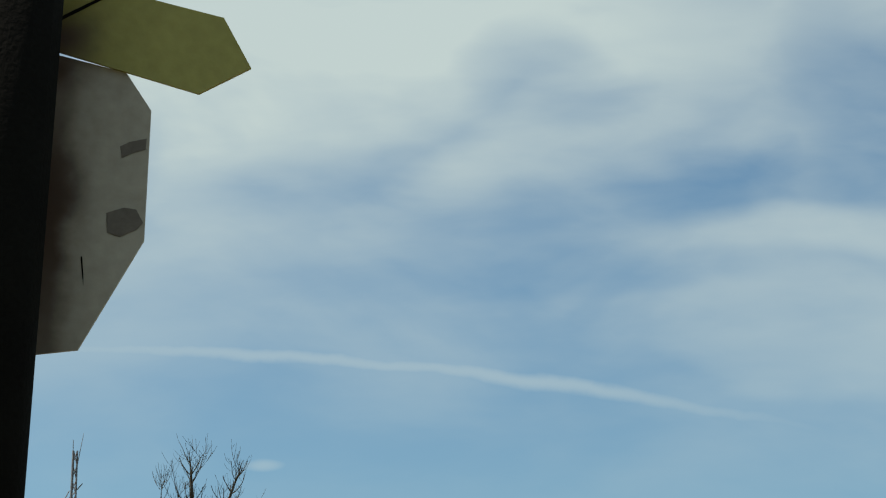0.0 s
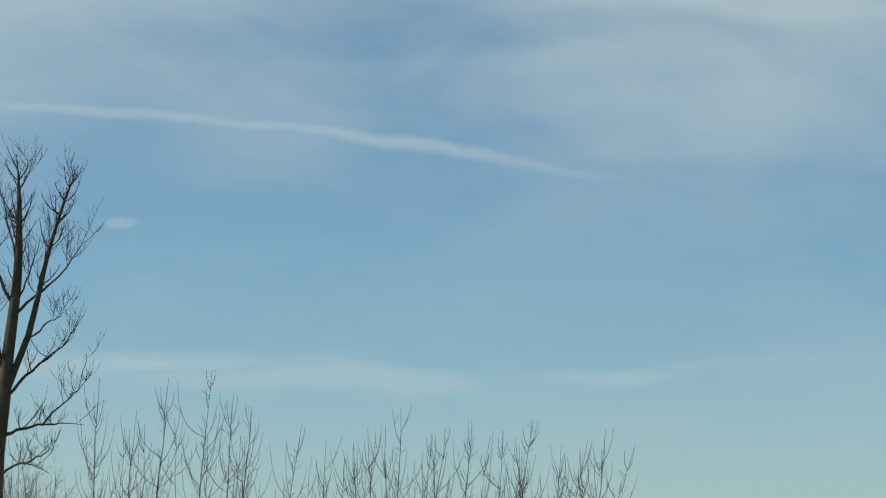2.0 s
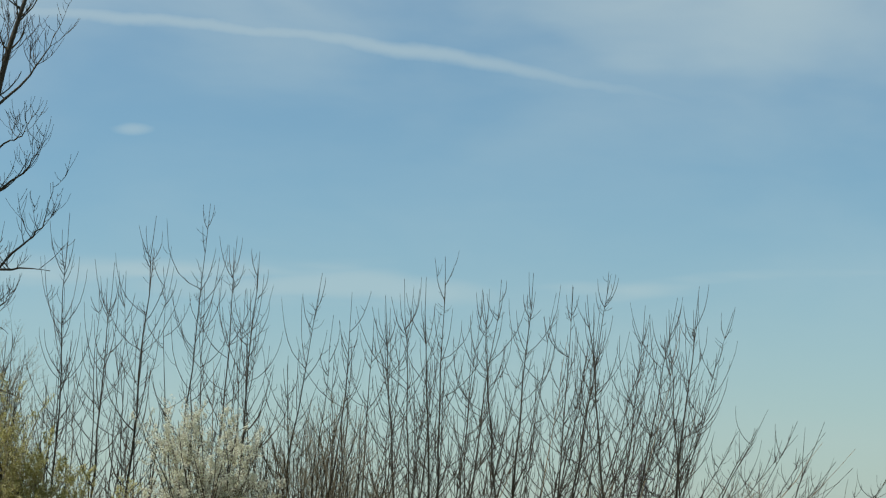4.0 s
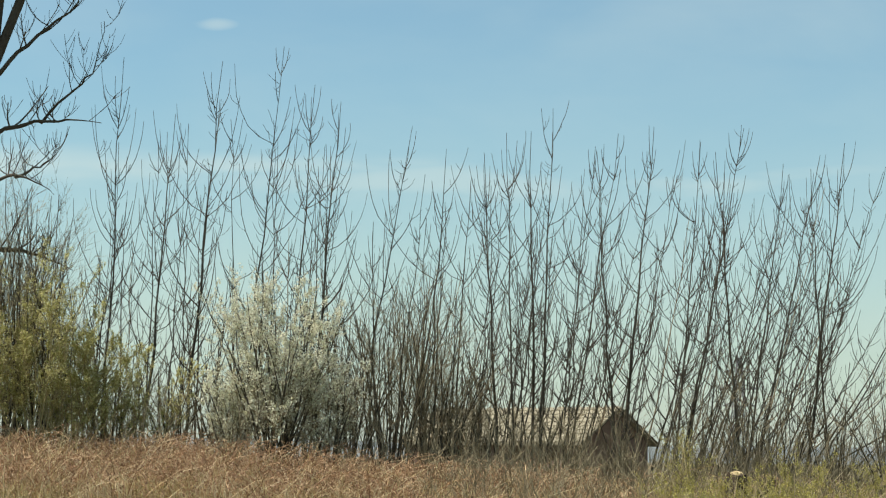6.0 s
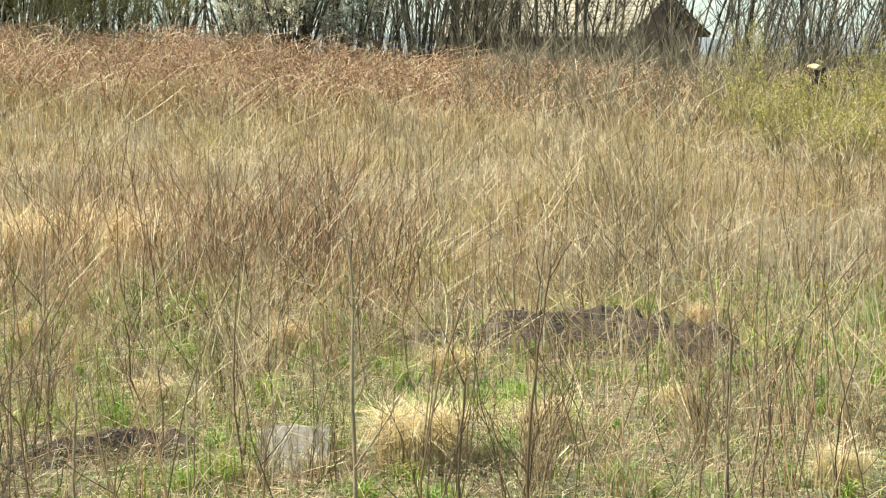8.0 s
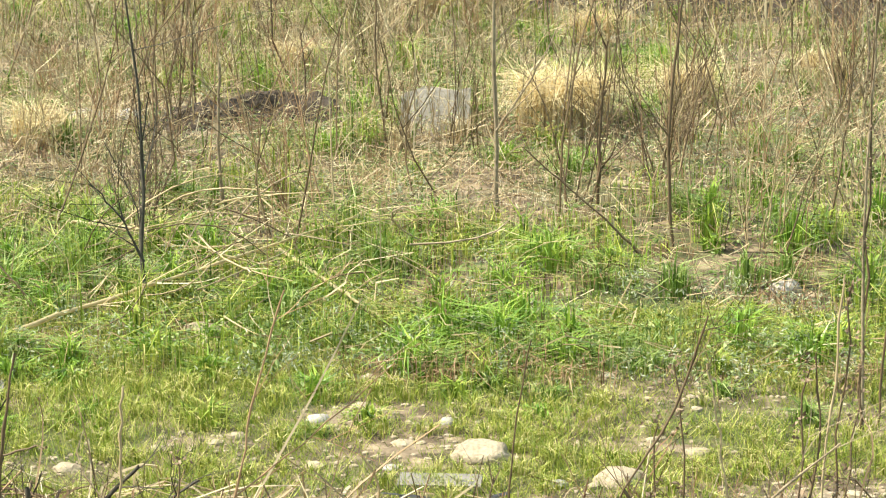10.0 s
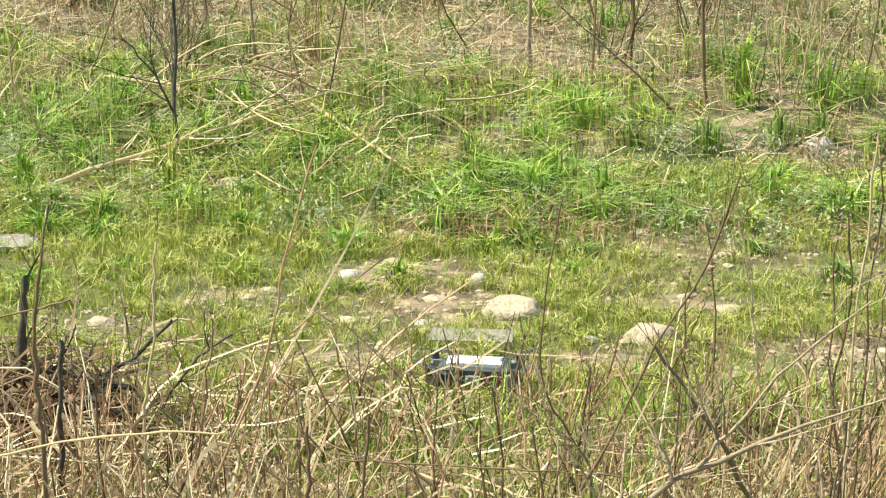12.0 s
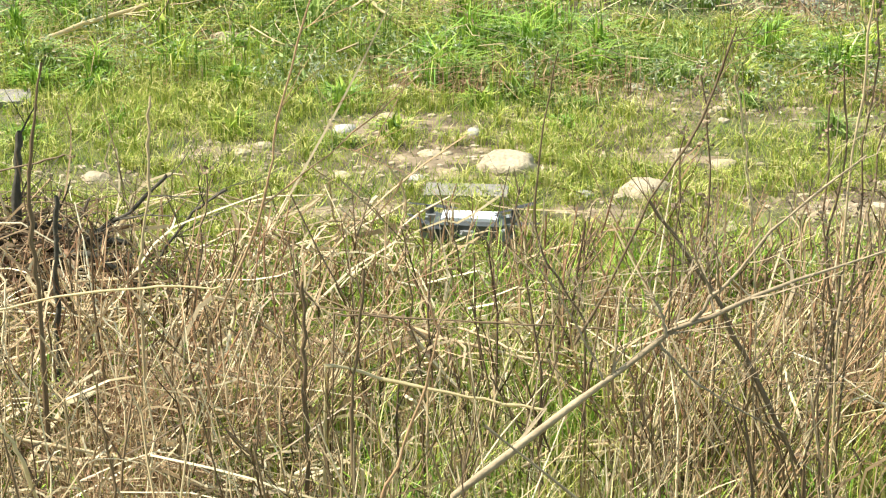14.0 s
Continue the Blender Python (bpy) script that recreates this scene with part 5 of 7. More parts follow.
def near_grass():
    x, y = wedge(135000, 5.35, 17.0, 1.6, 0.27, 0.35, -0.02)
    p = (value_noise(x, y, 1.7, 51) - 0.16) * (0.35 + 1.2 * value_noise(x, y, 5.6, 52)) * (1.5 - 0.4 * smoothstep(6.6, 8.4, y)) + 0.2 * (smoothstep(5.4, 5.9, y) - smoothstep(6.4, 7.4, y))
    x, y = keep(x, y, np.clip(p - 0.12, 0, 1) * open_spots(x, y) * smoothstep(0.0, 0.35, y - 5.4 - 0.75 * value_noise(x, y, 3.0, 56)))
    n = len(x)
    h = (0.03 + 0.15 * value_noise(x, y, 3.3, 54) * value_noise(x, y, 7.3, 55) * 1.6) * rng.uniform(0.5, 1.3, n) * (1 + 0.3 * smoothstep(9, 14, y))
    h = h * (0.45 + 1.2 * value_noise(x, y, 11.0, 58))
    kind = value_noise(x, y, 2.7, 59) * 0.6 + value_noise(x, y, 8.5, 60) * 0.4 + rng.normal(0, 0.06, n)
    for lo, hi, mat, label in ((-9, 0.42, "grass_blue", "dark bluish green tufted grass"), (0.42, 0.62, "grass", "fresh bright green tufted grass"), (0.62, 9, "grass_short", "yellowish green thin grass")):
        m = (kind >= lo) & (kind < hi)
        k = int(m.sum())
        stuff("green_grass", [blades(on_ground(x[m], y[m]), h[m], rng.uniform(0.0022, 0.0052, k) * (0.7 + y[m] / 14), np.abs(rng.normal(0.8, 0.45, k)), 0.9)], mat, label, "grass")
    x, y = wedge(210000, 3.2, 6.3, 1.0, 0.26, 0.35, -0.05)
    p = 0.45 + 1.5 * value_noise(x, y, 2.6, 61) * (0.4 + value_noise(x, y, 9, 62))
    x, y = keep(x, y, np.clip(p - 0.25, 0.02, 1) * (1 - 0.72 * bare_patch(x, y)))
    n = len(x)
    h = rng.uniform(0.010, 0.040, n) * (0.5 + 1.1 * value_noise(x, y, 5.0, 63))
    stuff("short_grass", [short_blades(on_ground(x, y), h, rng.uniform(0.0012, 0.0028, n), np.abs(rng.normal(0.8, 0.6, n)))], "grass_short", "short thin yellow-green grass on the trodden track", "grass")
    tx, ty = wedge(3600, 3.9, 6.4, 1.0, 0.25, 0.3, -0.05)
    tx, ty = keep(tx, ty, np.clip(1.6 * value_noise(tx, ty, 2.6, 61) - 0.15, 0.03, 1) * (1 - bare_patch(tx, ty)))
    src = np.repeat(np.arange(len(tx)), 32)
    d, a = np.abs(rng.normal(0, 0.018, len(src))), rng.uniform(0, 2 * np.pi, len(src))
    h = rng.uniform(0.5, 1.2, len(src)) * rng.uniform(0.016, 0.05, len(tx))[src]
    stuff("turf_tufts", [blades(on_ground(tx[src] + np.cos(a) * d, ty[src] + np.sin(a) * d), h, rng.uniform(0.0018, 0.0040, len(src)), np.abs(rng.normal(0.65, 0.35, len(src))), 0.9, a - np.pi / 2)], "turf", "low arching yellow-green turf tufts on the track", "grass")
    # broad leaves in rosettes
    rx, ry = wedge(420, 5.5, 11.5, 1.2, 0.26, 0.3, -0.02)
    src = np.repeat(np.arange(420), 14)
    a = rng.uniform(0, 2 * np.pi, len(src))
    size = rng.uniform(0.006, 0.015, 420)[src] * rng.uniform(0.7, 1.2, len(src))
    out = size * rng.uniform(0.6, 3.2, len(src))
    c = on_ground(rx[src] + np.cos(a) * out, ry[src] + np.sin(a) * out) + np.stack([0 * a, 0 * a, rng.uniform(0.004, 0.05, len(src))], 1)
    stuff("broad_leaves", [leaves(c, size, 0.42, 0.6)], "herb", "low rosettes of broad green weed leaves", "herbs")
    # arching tufts, each of one colour
    for mat, count, label in (("lime", 150, "lush lime-green arching grass tufts"), ("grass", 80, "bright green grass tufts among dead weeds"), ("grass_blue", 60, "dark green grass tufts in shade of weeds")):
        tx, ty = wedge(int(count * 1.35), 5.2, 15.0, 1.6, 0.25, 0.3, -0.02)
        tx, ty = keep(tx, ty, open_spots(tx, ty) * (0.35 + 0.65 * smoothstep(5.3, 6.0, ty)))
        count = len(tx)
        src = np.repeat(np.arange(count), 90)
        spread = rng.uniform(0.03, 0.13, count)[src]
        a, d = rng.uniform(0, 2 * np.pi, len(src)), rng.uniform(0, 1, len(src)) * spread
        bx, by = tx[src] + np.cos(a) * d, ty[src] + np.sin(a) * d
        h = rng.uniform(0.5, 1.25, len(src)) * rng.uniform(0.06, 0.17, count)[src] * (0.4 + 0.6 * smoothstep(5.2, 6.2, ty))[src] * (1.15 - 0.5 * d / spread)
        stuff("grass_tufts", [blades(on_ground(bx, by), h, rng.uniform(0.0035, 0.0075, len(src)), np.abs(rng.normal(0.8, 0.45, len(src))), 0.9, a - np.pi / 2)], mat, label, "grass")
    # silvery feathered herbs in patches
    tx, ty = wedge(150, 5.6, 10.5, 1.6, 0.25, 0.3, -0.02)
    src = np.repeat(np.arange(150), 130)
    d = np.abs(rng.normal(0, 1, len(src))) * rng.uniform(0.04, 0.12, 150)[src]
    a = rng.uniform(0, 2 * np.pi, len(src))
    c = on_ground(tx[src] + np.cos(a) * d * 1.3, ty[src] + np.sin(a) * d) + np.stack([0 * a, 0 * a, rng.uniform(0.005, 0.09, len(src)) * np.exp(-(d / 0.12) ** 2)], 1)
    stuff("silvery_herbs", [leaves(c, rng.uniform(0.004, 0.011, len(src)), 0.28, 0.1)], "herb_pale", "silvery grey-green feathered herbs in patches", "herbs")
    # brown withered tufts
    tx, ty = wedge(80, 5.6, 10.5, 1.3, 0.25, 0.3, -0.02)
    src = np.repeat(np.arange(80), 60)
    bx, by = tx[src] + rng.normal(0, 0.06, len(src)), ty[src] + rng.normal(0, 0.06, len(src))
    stuff("withered_tufts", [blades(on_ground(bx, by), rng.uniform(0.4, 1.2, len(src)) * rng.uniform(0.03, 0.12, 80)[src], rng.uniform(0.002, 0.0045, len(src)), np.abs(rng.normal(1.2, 0.6, len(src))), 0.9)], "dead_blade", "withered brown tufts between the green grass", "grass")
    x, y = wedge(22000, 7.2, 15, 1.1, 0.27, 0.3)
    x, y = keep(x, y, np.clip(value_noise(x, y, 1.2, 57) * 1.4 - 0.2, 0, 1) * open_spots(x, y) ** 0.4)
    n = len(x)
    stuff("withered_grass", [blades(on_ground(x, y), rng.uniform(0.03, 0.13, n), rng.uniform(0.002, 0.005, n), np.abs(rng.normal(1.3, 0.6, n)), 0.9)], "straw_grey", "withered pale grass among the weeds", "grass")
    x, y = wedge(95000, 5.6, 13.5, 1.1, 0.27, 0.3, -0.02)
    x, y = keep(x, y, np.clip(value_noise(x, y, 2.0, 71) * 1.2 + value_noise(x, y, 7.0, 72) - 0.75, 0.03, 1))
    c = on_ground(x, y) + np.stack([0 * x, 0 * x, rng.uniform(0.01, 0.12, len(x))], 1)
    stuff("herb_leaves", [leaves(c, rng.uniform(0.002, 0.0085, len(x)) * (0.6 + value_noise(x, y, 3.0, 73)), 0.5, 0.4)], "herb", "low grey-green herb leaves in the grass", "herbs")


def litter():
    x, y = wedge(13000, 5.7, 17, 1.1, 0.27, 0.3)
    x, y = keep(x, y, 0.22 + 0.78 * smoothstep(6.0, 8.0, y))
    n = len(x)
    a = rng.uniform(0, np.pi, n)
    l = rng.uniform(0.03, 0.17, n)
    d = np.stack([np.cos(a) * l, np.sin(a) * l, rng.normal(0, 0.3, n) * l], 1)
    c = on_ground(x, y, 0.015) + np.stack([0 * x, 0 * x, np.abs(rng.normal(0, 0.03, n))], 1)
    t = np.linspace(-0.5, 0.5, 3)
    ln = c[:, None] + d[:, None] * t[None, :, None] + rng.normal(0, 0.14, (n, 1, 3)) * l[:, None, None] * (1 - 4 * t ** 2)[None, :, None]
    stuff("straw_litter", [tubes(ln, np.repeat(rng.uniform(0.0007, 0.002, n)[:, None], 3, 1), 3)], "stalk", "scattered dry straw and broken stems on the ground", "litter")


def gravel():
    n = 6000
    x, y = wedge(n, 3.9, 6.2, 1.0, 0.25, 0.3, -0.05)
    x, y = keep(x, y, np.clip(0.6 - 0.9 * value_noise(x, y, 2.6, 61) + bare_patch(x, y), 0.02, 1))
    n = len(x)
    s = rng.uniform(0.002, 0.009, n) * (1 + 1.6 * (rng.uniform(0, 1, n) > 0.95))
    v = np.zeros((n, 18, 3))
    ang = rng.uniform(0, 6.28, n)
    wide = rng.uniform(0.9, 1.7, n)
    for k in range(6):
        th = ang + k * np.pi / 3 + rng.uniform(-0.3, 0.3, n)
        rr = s * rng.uniform(0.75, 1.25, n)
        px, py = np.cos(th) * rr * wide, np.sin(th) * rr
        for j, (f, z) in enumerate(((1.0, -0.3), (0.9, 0.25), (0.45, 0.5))):
            v[:, j * 6 + k] = np.stack([px * f, py * f, s * z * rng.uniform(0.7, 1.2, n)], 1)
    v += on_ground(x, y, 0.002)[:, None]
    f = np.array([[j * 6 + k, j * 6 + (k + 1) % 6, j * 6 + 6 + (k + 1) % 6, j * 6 + 6 + k] for j in (0, 1) for k in range(6)] + [[12, 13, 14, 15], [12, 15, 16, 17]])
    q = (np.arange(n)[:, None, None] * 18 + f[None]).reshape(-1, 4)
    v = v.reshape(-1, 3)
    stuff("gravel", [(v, q)], "stone", "small pale gravel on the trodden track", "gravel")


def stone(name, x, y, sx, sy, sz, seed, mat="stone", label="rounded pale field stone half sunk in the ground", sink=0.5):
    bm = bmesh.new()
    bmesh.ops.create_icosphere(bm, subdivisions=3, radius=1)
    off = Vector((seed * 3.7, seed * 1.9, seed))
    for v in bm.verts:
        n = v.co.normalized()
        d = 1 + 0.22 * noise.noise(n * 1.4 + off) + 0.10 * noise.noise(n * 3.5 + off) + 0.04 * noise.noise(n * 9 + off)
        v.co = Vector((n.x * sx, n.y * sy, n.z * sz)) * d
    ob = part(name, bm, mat, smooth=True)
    ob.matrix_world = pose(x, y, float(ground_z(x, y)) + sz * (1 - 2 * sink), 0, 0, seed * 7 % 20 - 10)
    return tagged(ob, label, "stone", "stones on the track")


for i, (x, y, sx, sy, sz, m) in enumerate(((-0.11, 5.03, 0.074, 0.060, 0.038, "stone"), (0.20, 4.86, 0.062, 0.055, 0.032, "stone"), (-0.20, 5.26, 0.02, 0.016, 0.014, "stone_grey"), (-0.42, 5.41, 0.025, 0.02, 0.014, "stone"),
                                           (0.39, 5.07, 0.036, 0.028, 0.018, "stone"), (-1.06, 4.92, 0.034, 0.026, 0.018, "stone"), (-0.52, 5.30, 0.03, 0.024, 0.016, "stone_grey"), (-0.70, 5.16, 0.026, 0.02, 0.014, "stone"),
                                           (0.06, 4.83, 0.03, 0.022, 0.012, "stone_grey"), (-0.30, 5.12, 0.03, 0.024, 0.010, "stone"), (-0.32, 4.95, 0.02, 0.018, 0.010, "stone_grey"), (-0.92, 6.1, 0.06, 0.045, 0.026, "stone"), (0.75, 6.55, 0.05, 0.04, 0.03, "stone_grey"), (-1.85, 9.25, 0.08, 0.06, 0.05, "stone_grey"), (-1.68, 9.3, 0.06, 0.05, 0.04, "stone_grey"), (-1.97, 9.3, 0.05, 0.04, 0.04, "stone_grey"), (-1.76, 9.18, 0.04, 0.035, 0.03, "stone_grey"))):
    stone("field_stone", x, y, sx, sy, sz, 1.0 + i, m)


def broken_slab():
    bm = bmesh.new()
    block(bm, -0.135, 0.135, -0.03, 0.03, 0, 0.24)
    bmesh.ops.bevel(bm, geom=bm.edges[:], offset=0.008, segments=2)
    bmesh.ops.subdivide_edges(bm, edges=[e for e in bm.edges if e.calc_length() > 0.1], cuts=5, use_grid_fill=True)
    for v in bm.verts:
        v.co += noise.noise_vector(v.co * 18) * 0.008
        if v.co.z > 0.15:
            v.co.z -= 0.035 * max(0.0, noise.noise(Vector((v.co.x * 9, 3.0, 0.0))) + 0.15) + 0.18 * abs(v.co.x) * (v.co.x < -0.05)
    ob = part("concrete_slab", bm, "concrete")
    ob.matrix_world = pose(-0.39, 8.85, float(ground_z(-0.39, 8.85)) - 0.05, -14, 2, -3)
    tagged(ob, "broken pale concrete slab standing on edge in weeds", "slab")


def flat_board(x, y, w, d, rz, label):
    bm = bmesh.new()
    block(bm, -w / 2, w / 2, -d / 2, d / 2, 0, 0.016)
    bmesh.ops.bevel(bm, geom=bm.edges[:], offset=0.003, segments=1)
    ob = part("flat_board", bm, "board")
    ob.matrix_world = pose(x, y, float(ground_z(x, y)) + 0.004, 2, 0, rz)
    tagged(ob, label, "board")


def straw_tussock(x, y, r, h, n, mat="straw_gold"):
    a, d = rng.uniform(0, 2 * np.pi, n), r * np.sqrt(rng.uniform(0, 1, n)) * 0.55
    bx, by = x + np.cos(a) * d, y + np.sin(a) * d
    v, q = blades(on_ground(bx, by), h * rng.uniform(0.5, 1.2, n), rng.uniform(0.003, 0.007, n), np.abs(rng.normal(0.9, 0.4, n)), 1.0)
    tagged(hang("straw_tussock", mesh_of("straw_tussock", v, q), mat), "bleached straw tussock flopping over", "grass", "tussocks")


def drone():
    """A small folding quadcopter landed on its feet."""
    root = empty("quadcopter_drone", pose(-0.182, 4.545, float(ground_z(-0.182, 4.545)) + 0.002, 0, 0, -4), "small grey quadcopter drone with a white top, landed on the track", "drone")

    def rounded(name, x0, x1, y0, y1, z0, z1, mat, parent, label="", b=0.006):
        bm = bmesh.new()
        block(bm, x0, x1, y0, y1, z0, z1)
        bmesh.ops.bevel(bm, geom=bm.edges[:], offset=b, segments=2)
        return part(name, bm, mat, parent, label)

    body = rounded("body", -0.075, 0.075, -0.04, 0.04, 0.012, 0.05, "drone_dark", root, "dark grey plastic shell", 0.01)
    rounded("top_cover", -0.060, 0.060, -0.014, 0.034, 0.050, 0.057, "drone_top", root, "glossy white top cover", 0.003)
    rounded("camera_pod", -0.016, 0.016, -0.052, -0.036, 0.016, 0.04, "drone_grey", body)
    for sx in (-1, 1):
        for sy in (-1, 1):
            arm = rounded("arm", min(sx * 0.068, sx * 0.10), max(sx * 0.068, sx * 0.10), sy * 0.045 - 0.011, sy * 0.045 + 0.011, 0.024, 0.044, "drone_grey", root)
            bm = bmesh.new()
            bmesh.ops.create_cone(bm, cap_ends=True, segments=14, radius1=0.010, radius2=0.009, depth=0.018)
            bmesh.ops.translate(bm, verts=bm.verts, vec=(sx * 0.092, sy * 0.05, 0.050))
            part("motor", bm, "drone_dark", root)
            bm = bmesh.new()
            for s2 in (0, math.pi):
                a0 = 0.5 * sx + s2 + sy * 0.3
                vs = []
                for t, wd in ((0.004, 0.004), (0.02, 0.008), (0.05, 0.006), (0.062, 0.002)):
                    for e in (-1, 1):
                        px, py = t, e * wd
                        vs.append(bm.verts.new((sx * 0.092 + px * math.cos(a0) - py * math.sin(a0), sy * 0.05 + px * math.sin(a0) + py * math.cos(a0), 0.0605 + e * 0.0008)))
                for k in range(3):
                    bm.faces.new((vs[2 * k], vs[2 * k + 1], vs[2 * k + 3], vs[2 * k + 2]))
            bmesh.ops.solidify(bm, geom=bm.faces[:], thickness=0.0012)
            part("propeller", bm, "prop", root)
            rounded("foot", sx * 0.05 - 0.008, sx * 0.05 + 0.008, sy * 0.028 - 0.006, sy * 0.028 + 0.006, 0.0, 0.016, "drone_dark", root, b=0.003)


far_grass()
field_stalks()
BUSH = dict(levels=2, kids=(7, 3), angle=(0.55, 0.6), ratio=(0.42, 0.45), thin=0.6, min_r=0.0011, wander=0.12, up=(0.03, 0.06, 0.03), r0=0.0032)
BUSH["from"] = (0.15, 0.2)
bush_rng = np.random.default_rng(314)
for i in range(66):
    by = 7.0 + 9.0 * ((i + bush_rng.uniform(0, 1)) / 66) ** 1.15
    bx = by * bush_rng.uniform(-0.24, 0.24)
    if abs(bx - 1.05) < 1.0 and 10.4 < by < 13.4 or abs(bx + 0.39) < 0.25 and by < 8.9:
        bx -= 1.9
    bh = bush_rng.uniform(0.3, 0.8)
    shrub("dead_bush", 900 + i, bx, by, bh, bh * 0.42, 6, BUSH, (("stalk", "stalk_dark", "bramble", "stalk")[i % 4],) * 2, ("forked leafless weed bush, brown and brittle", "forked leafless weed bush, dark and woody", "forked leafless weed bush, reddish brown", "forked leafless weed bush, brown and brittle")[i % 4], group="dead weed bushes")
bramble_bank()
bank_brush()
bank_scrub()
soil_ridge("soil_ridge", -0.25, 2.05, 13.2, 0.85, 0.125, 0.57, "ragged low ridge of dark dug earth")
# bare earth whose dark colour also stands in for a hollow's shadow
soil_ridge("soil_shade_strip", -1.95, -0.7, 9.25, 0.0, 0.065, 0.24, "strip of bare turned earth, dark colour standing in for shade")
near_grass()
worn_earth()
litter()
gravel()
broken_slab()
flat_board(-1.42, 5.5, 0.16, 0.10, 8, "pale flat weathered board lying on the track")
flat_board(-0.20, 4.80, 0.185, 0.075, -2, "grey flat weathered board lying behind the drone")
straw_tussock(0.12, 8.95, 0.34, 0.30, 1500, "straw_pale")
straw_tussock(-0.50, 8.62, 0.10, 0.12, 50, "straw")
straw_tussock(-0.28, 8.66, 0.10, 0.13, 50, "straw")
straw_tussock(0.66, 9.5, 0.2, 0.26, 500, "straw_pale")
for tx, ty in ((-1.1, 10.6), (1.3, 10.2), (-2.0, 12.6), (0.3, 11.6), (1.9, 13.8), (-0.6, 12.9), (-1.9, 8.6), (1.75, 8.7)):
    straw_tussock(tx, ty, 0.2, 0.22, 320, "straw_pale" if ty < 11 else "straw_gold")
drone()


# ---- foreground: dead weeds and branches ----
def tangle(n, y0, y1, len0, len1, lift, r0, r1, bend, seed, thresh, steep=0.35):
    """Loose bent stems lying over one another."""
    x, y = wedge(n, y0, y1, 0.9, 0.25, 0.3, -0.05)
    x, y = keep(x, y, np.clip((value_noise(x, y, 2.8, seed) - thresh) * 2.2 + smoothstep(0.1, -0.7, x) * 0.25, 0.04, 1) * (0.42 + 0.58 * smoothstep(0.25, -0.45, x / y * 3.2)))
    landed = (np.abs(x + 0.18) < 0.15) & (y > 4.22) & (y < 4.75)
    x, y = x[~landed], y[~landed]
    n = len(x)
    a = rng.uniform(0, np.pi, n)
    l = rng.uniform(len0, len1, n) * rng.uniform(0.5, 1, n)
    d = np.stack([np.cos(a) * l, np.sin(a) * l * 0.7, rng.normal(0.0, steep, n) * l], 1)
    top = lift * (0.35 + 1.1 * value_noise(x, y, 4.0, seed + 1)) * (1 - 0.5 * smoothstep(3.6, 4.35, y))
    c = on_ground(x, y) + np.stack([0 * x, 0 * x, np.abs(d[:, 2]) / 2 + 0.01 + top * rng.uniform(0, 1, n) ** 1.4], 1)
    t = np.linspace(-0.5, 0.5, 7 if y1 < 5 else 4)
    ln = c[:, None] + d[:, None] * t[None, :, None]
    ln += rng.normal(0, bend, (n, 1, 3)) * l[:, None, None] * (1 - 4 * t ** 2)[None, :, None]
    ln += rng.normal(0, bend * 0.6, (n, 1, 3)) * l[:, None, None] * np.sin(t * 2 * np.pi)[None, :, None]
    ln[:, :, 2] = np.maximum(ln[:, :, 2], ground_z(ln[:, :, 0], ln[:, :, 1]) + 0.002)
    rad = rng.uniform(r0, r1, n) * (1 + 1.2 * (rng.uniform(0, 1, n) > 0.95))
    return tubes(ln, rad[:, None] * np.interp(t, [-0.5, 0.1, 0.5], [1, 0.95, 0.6]), 3)


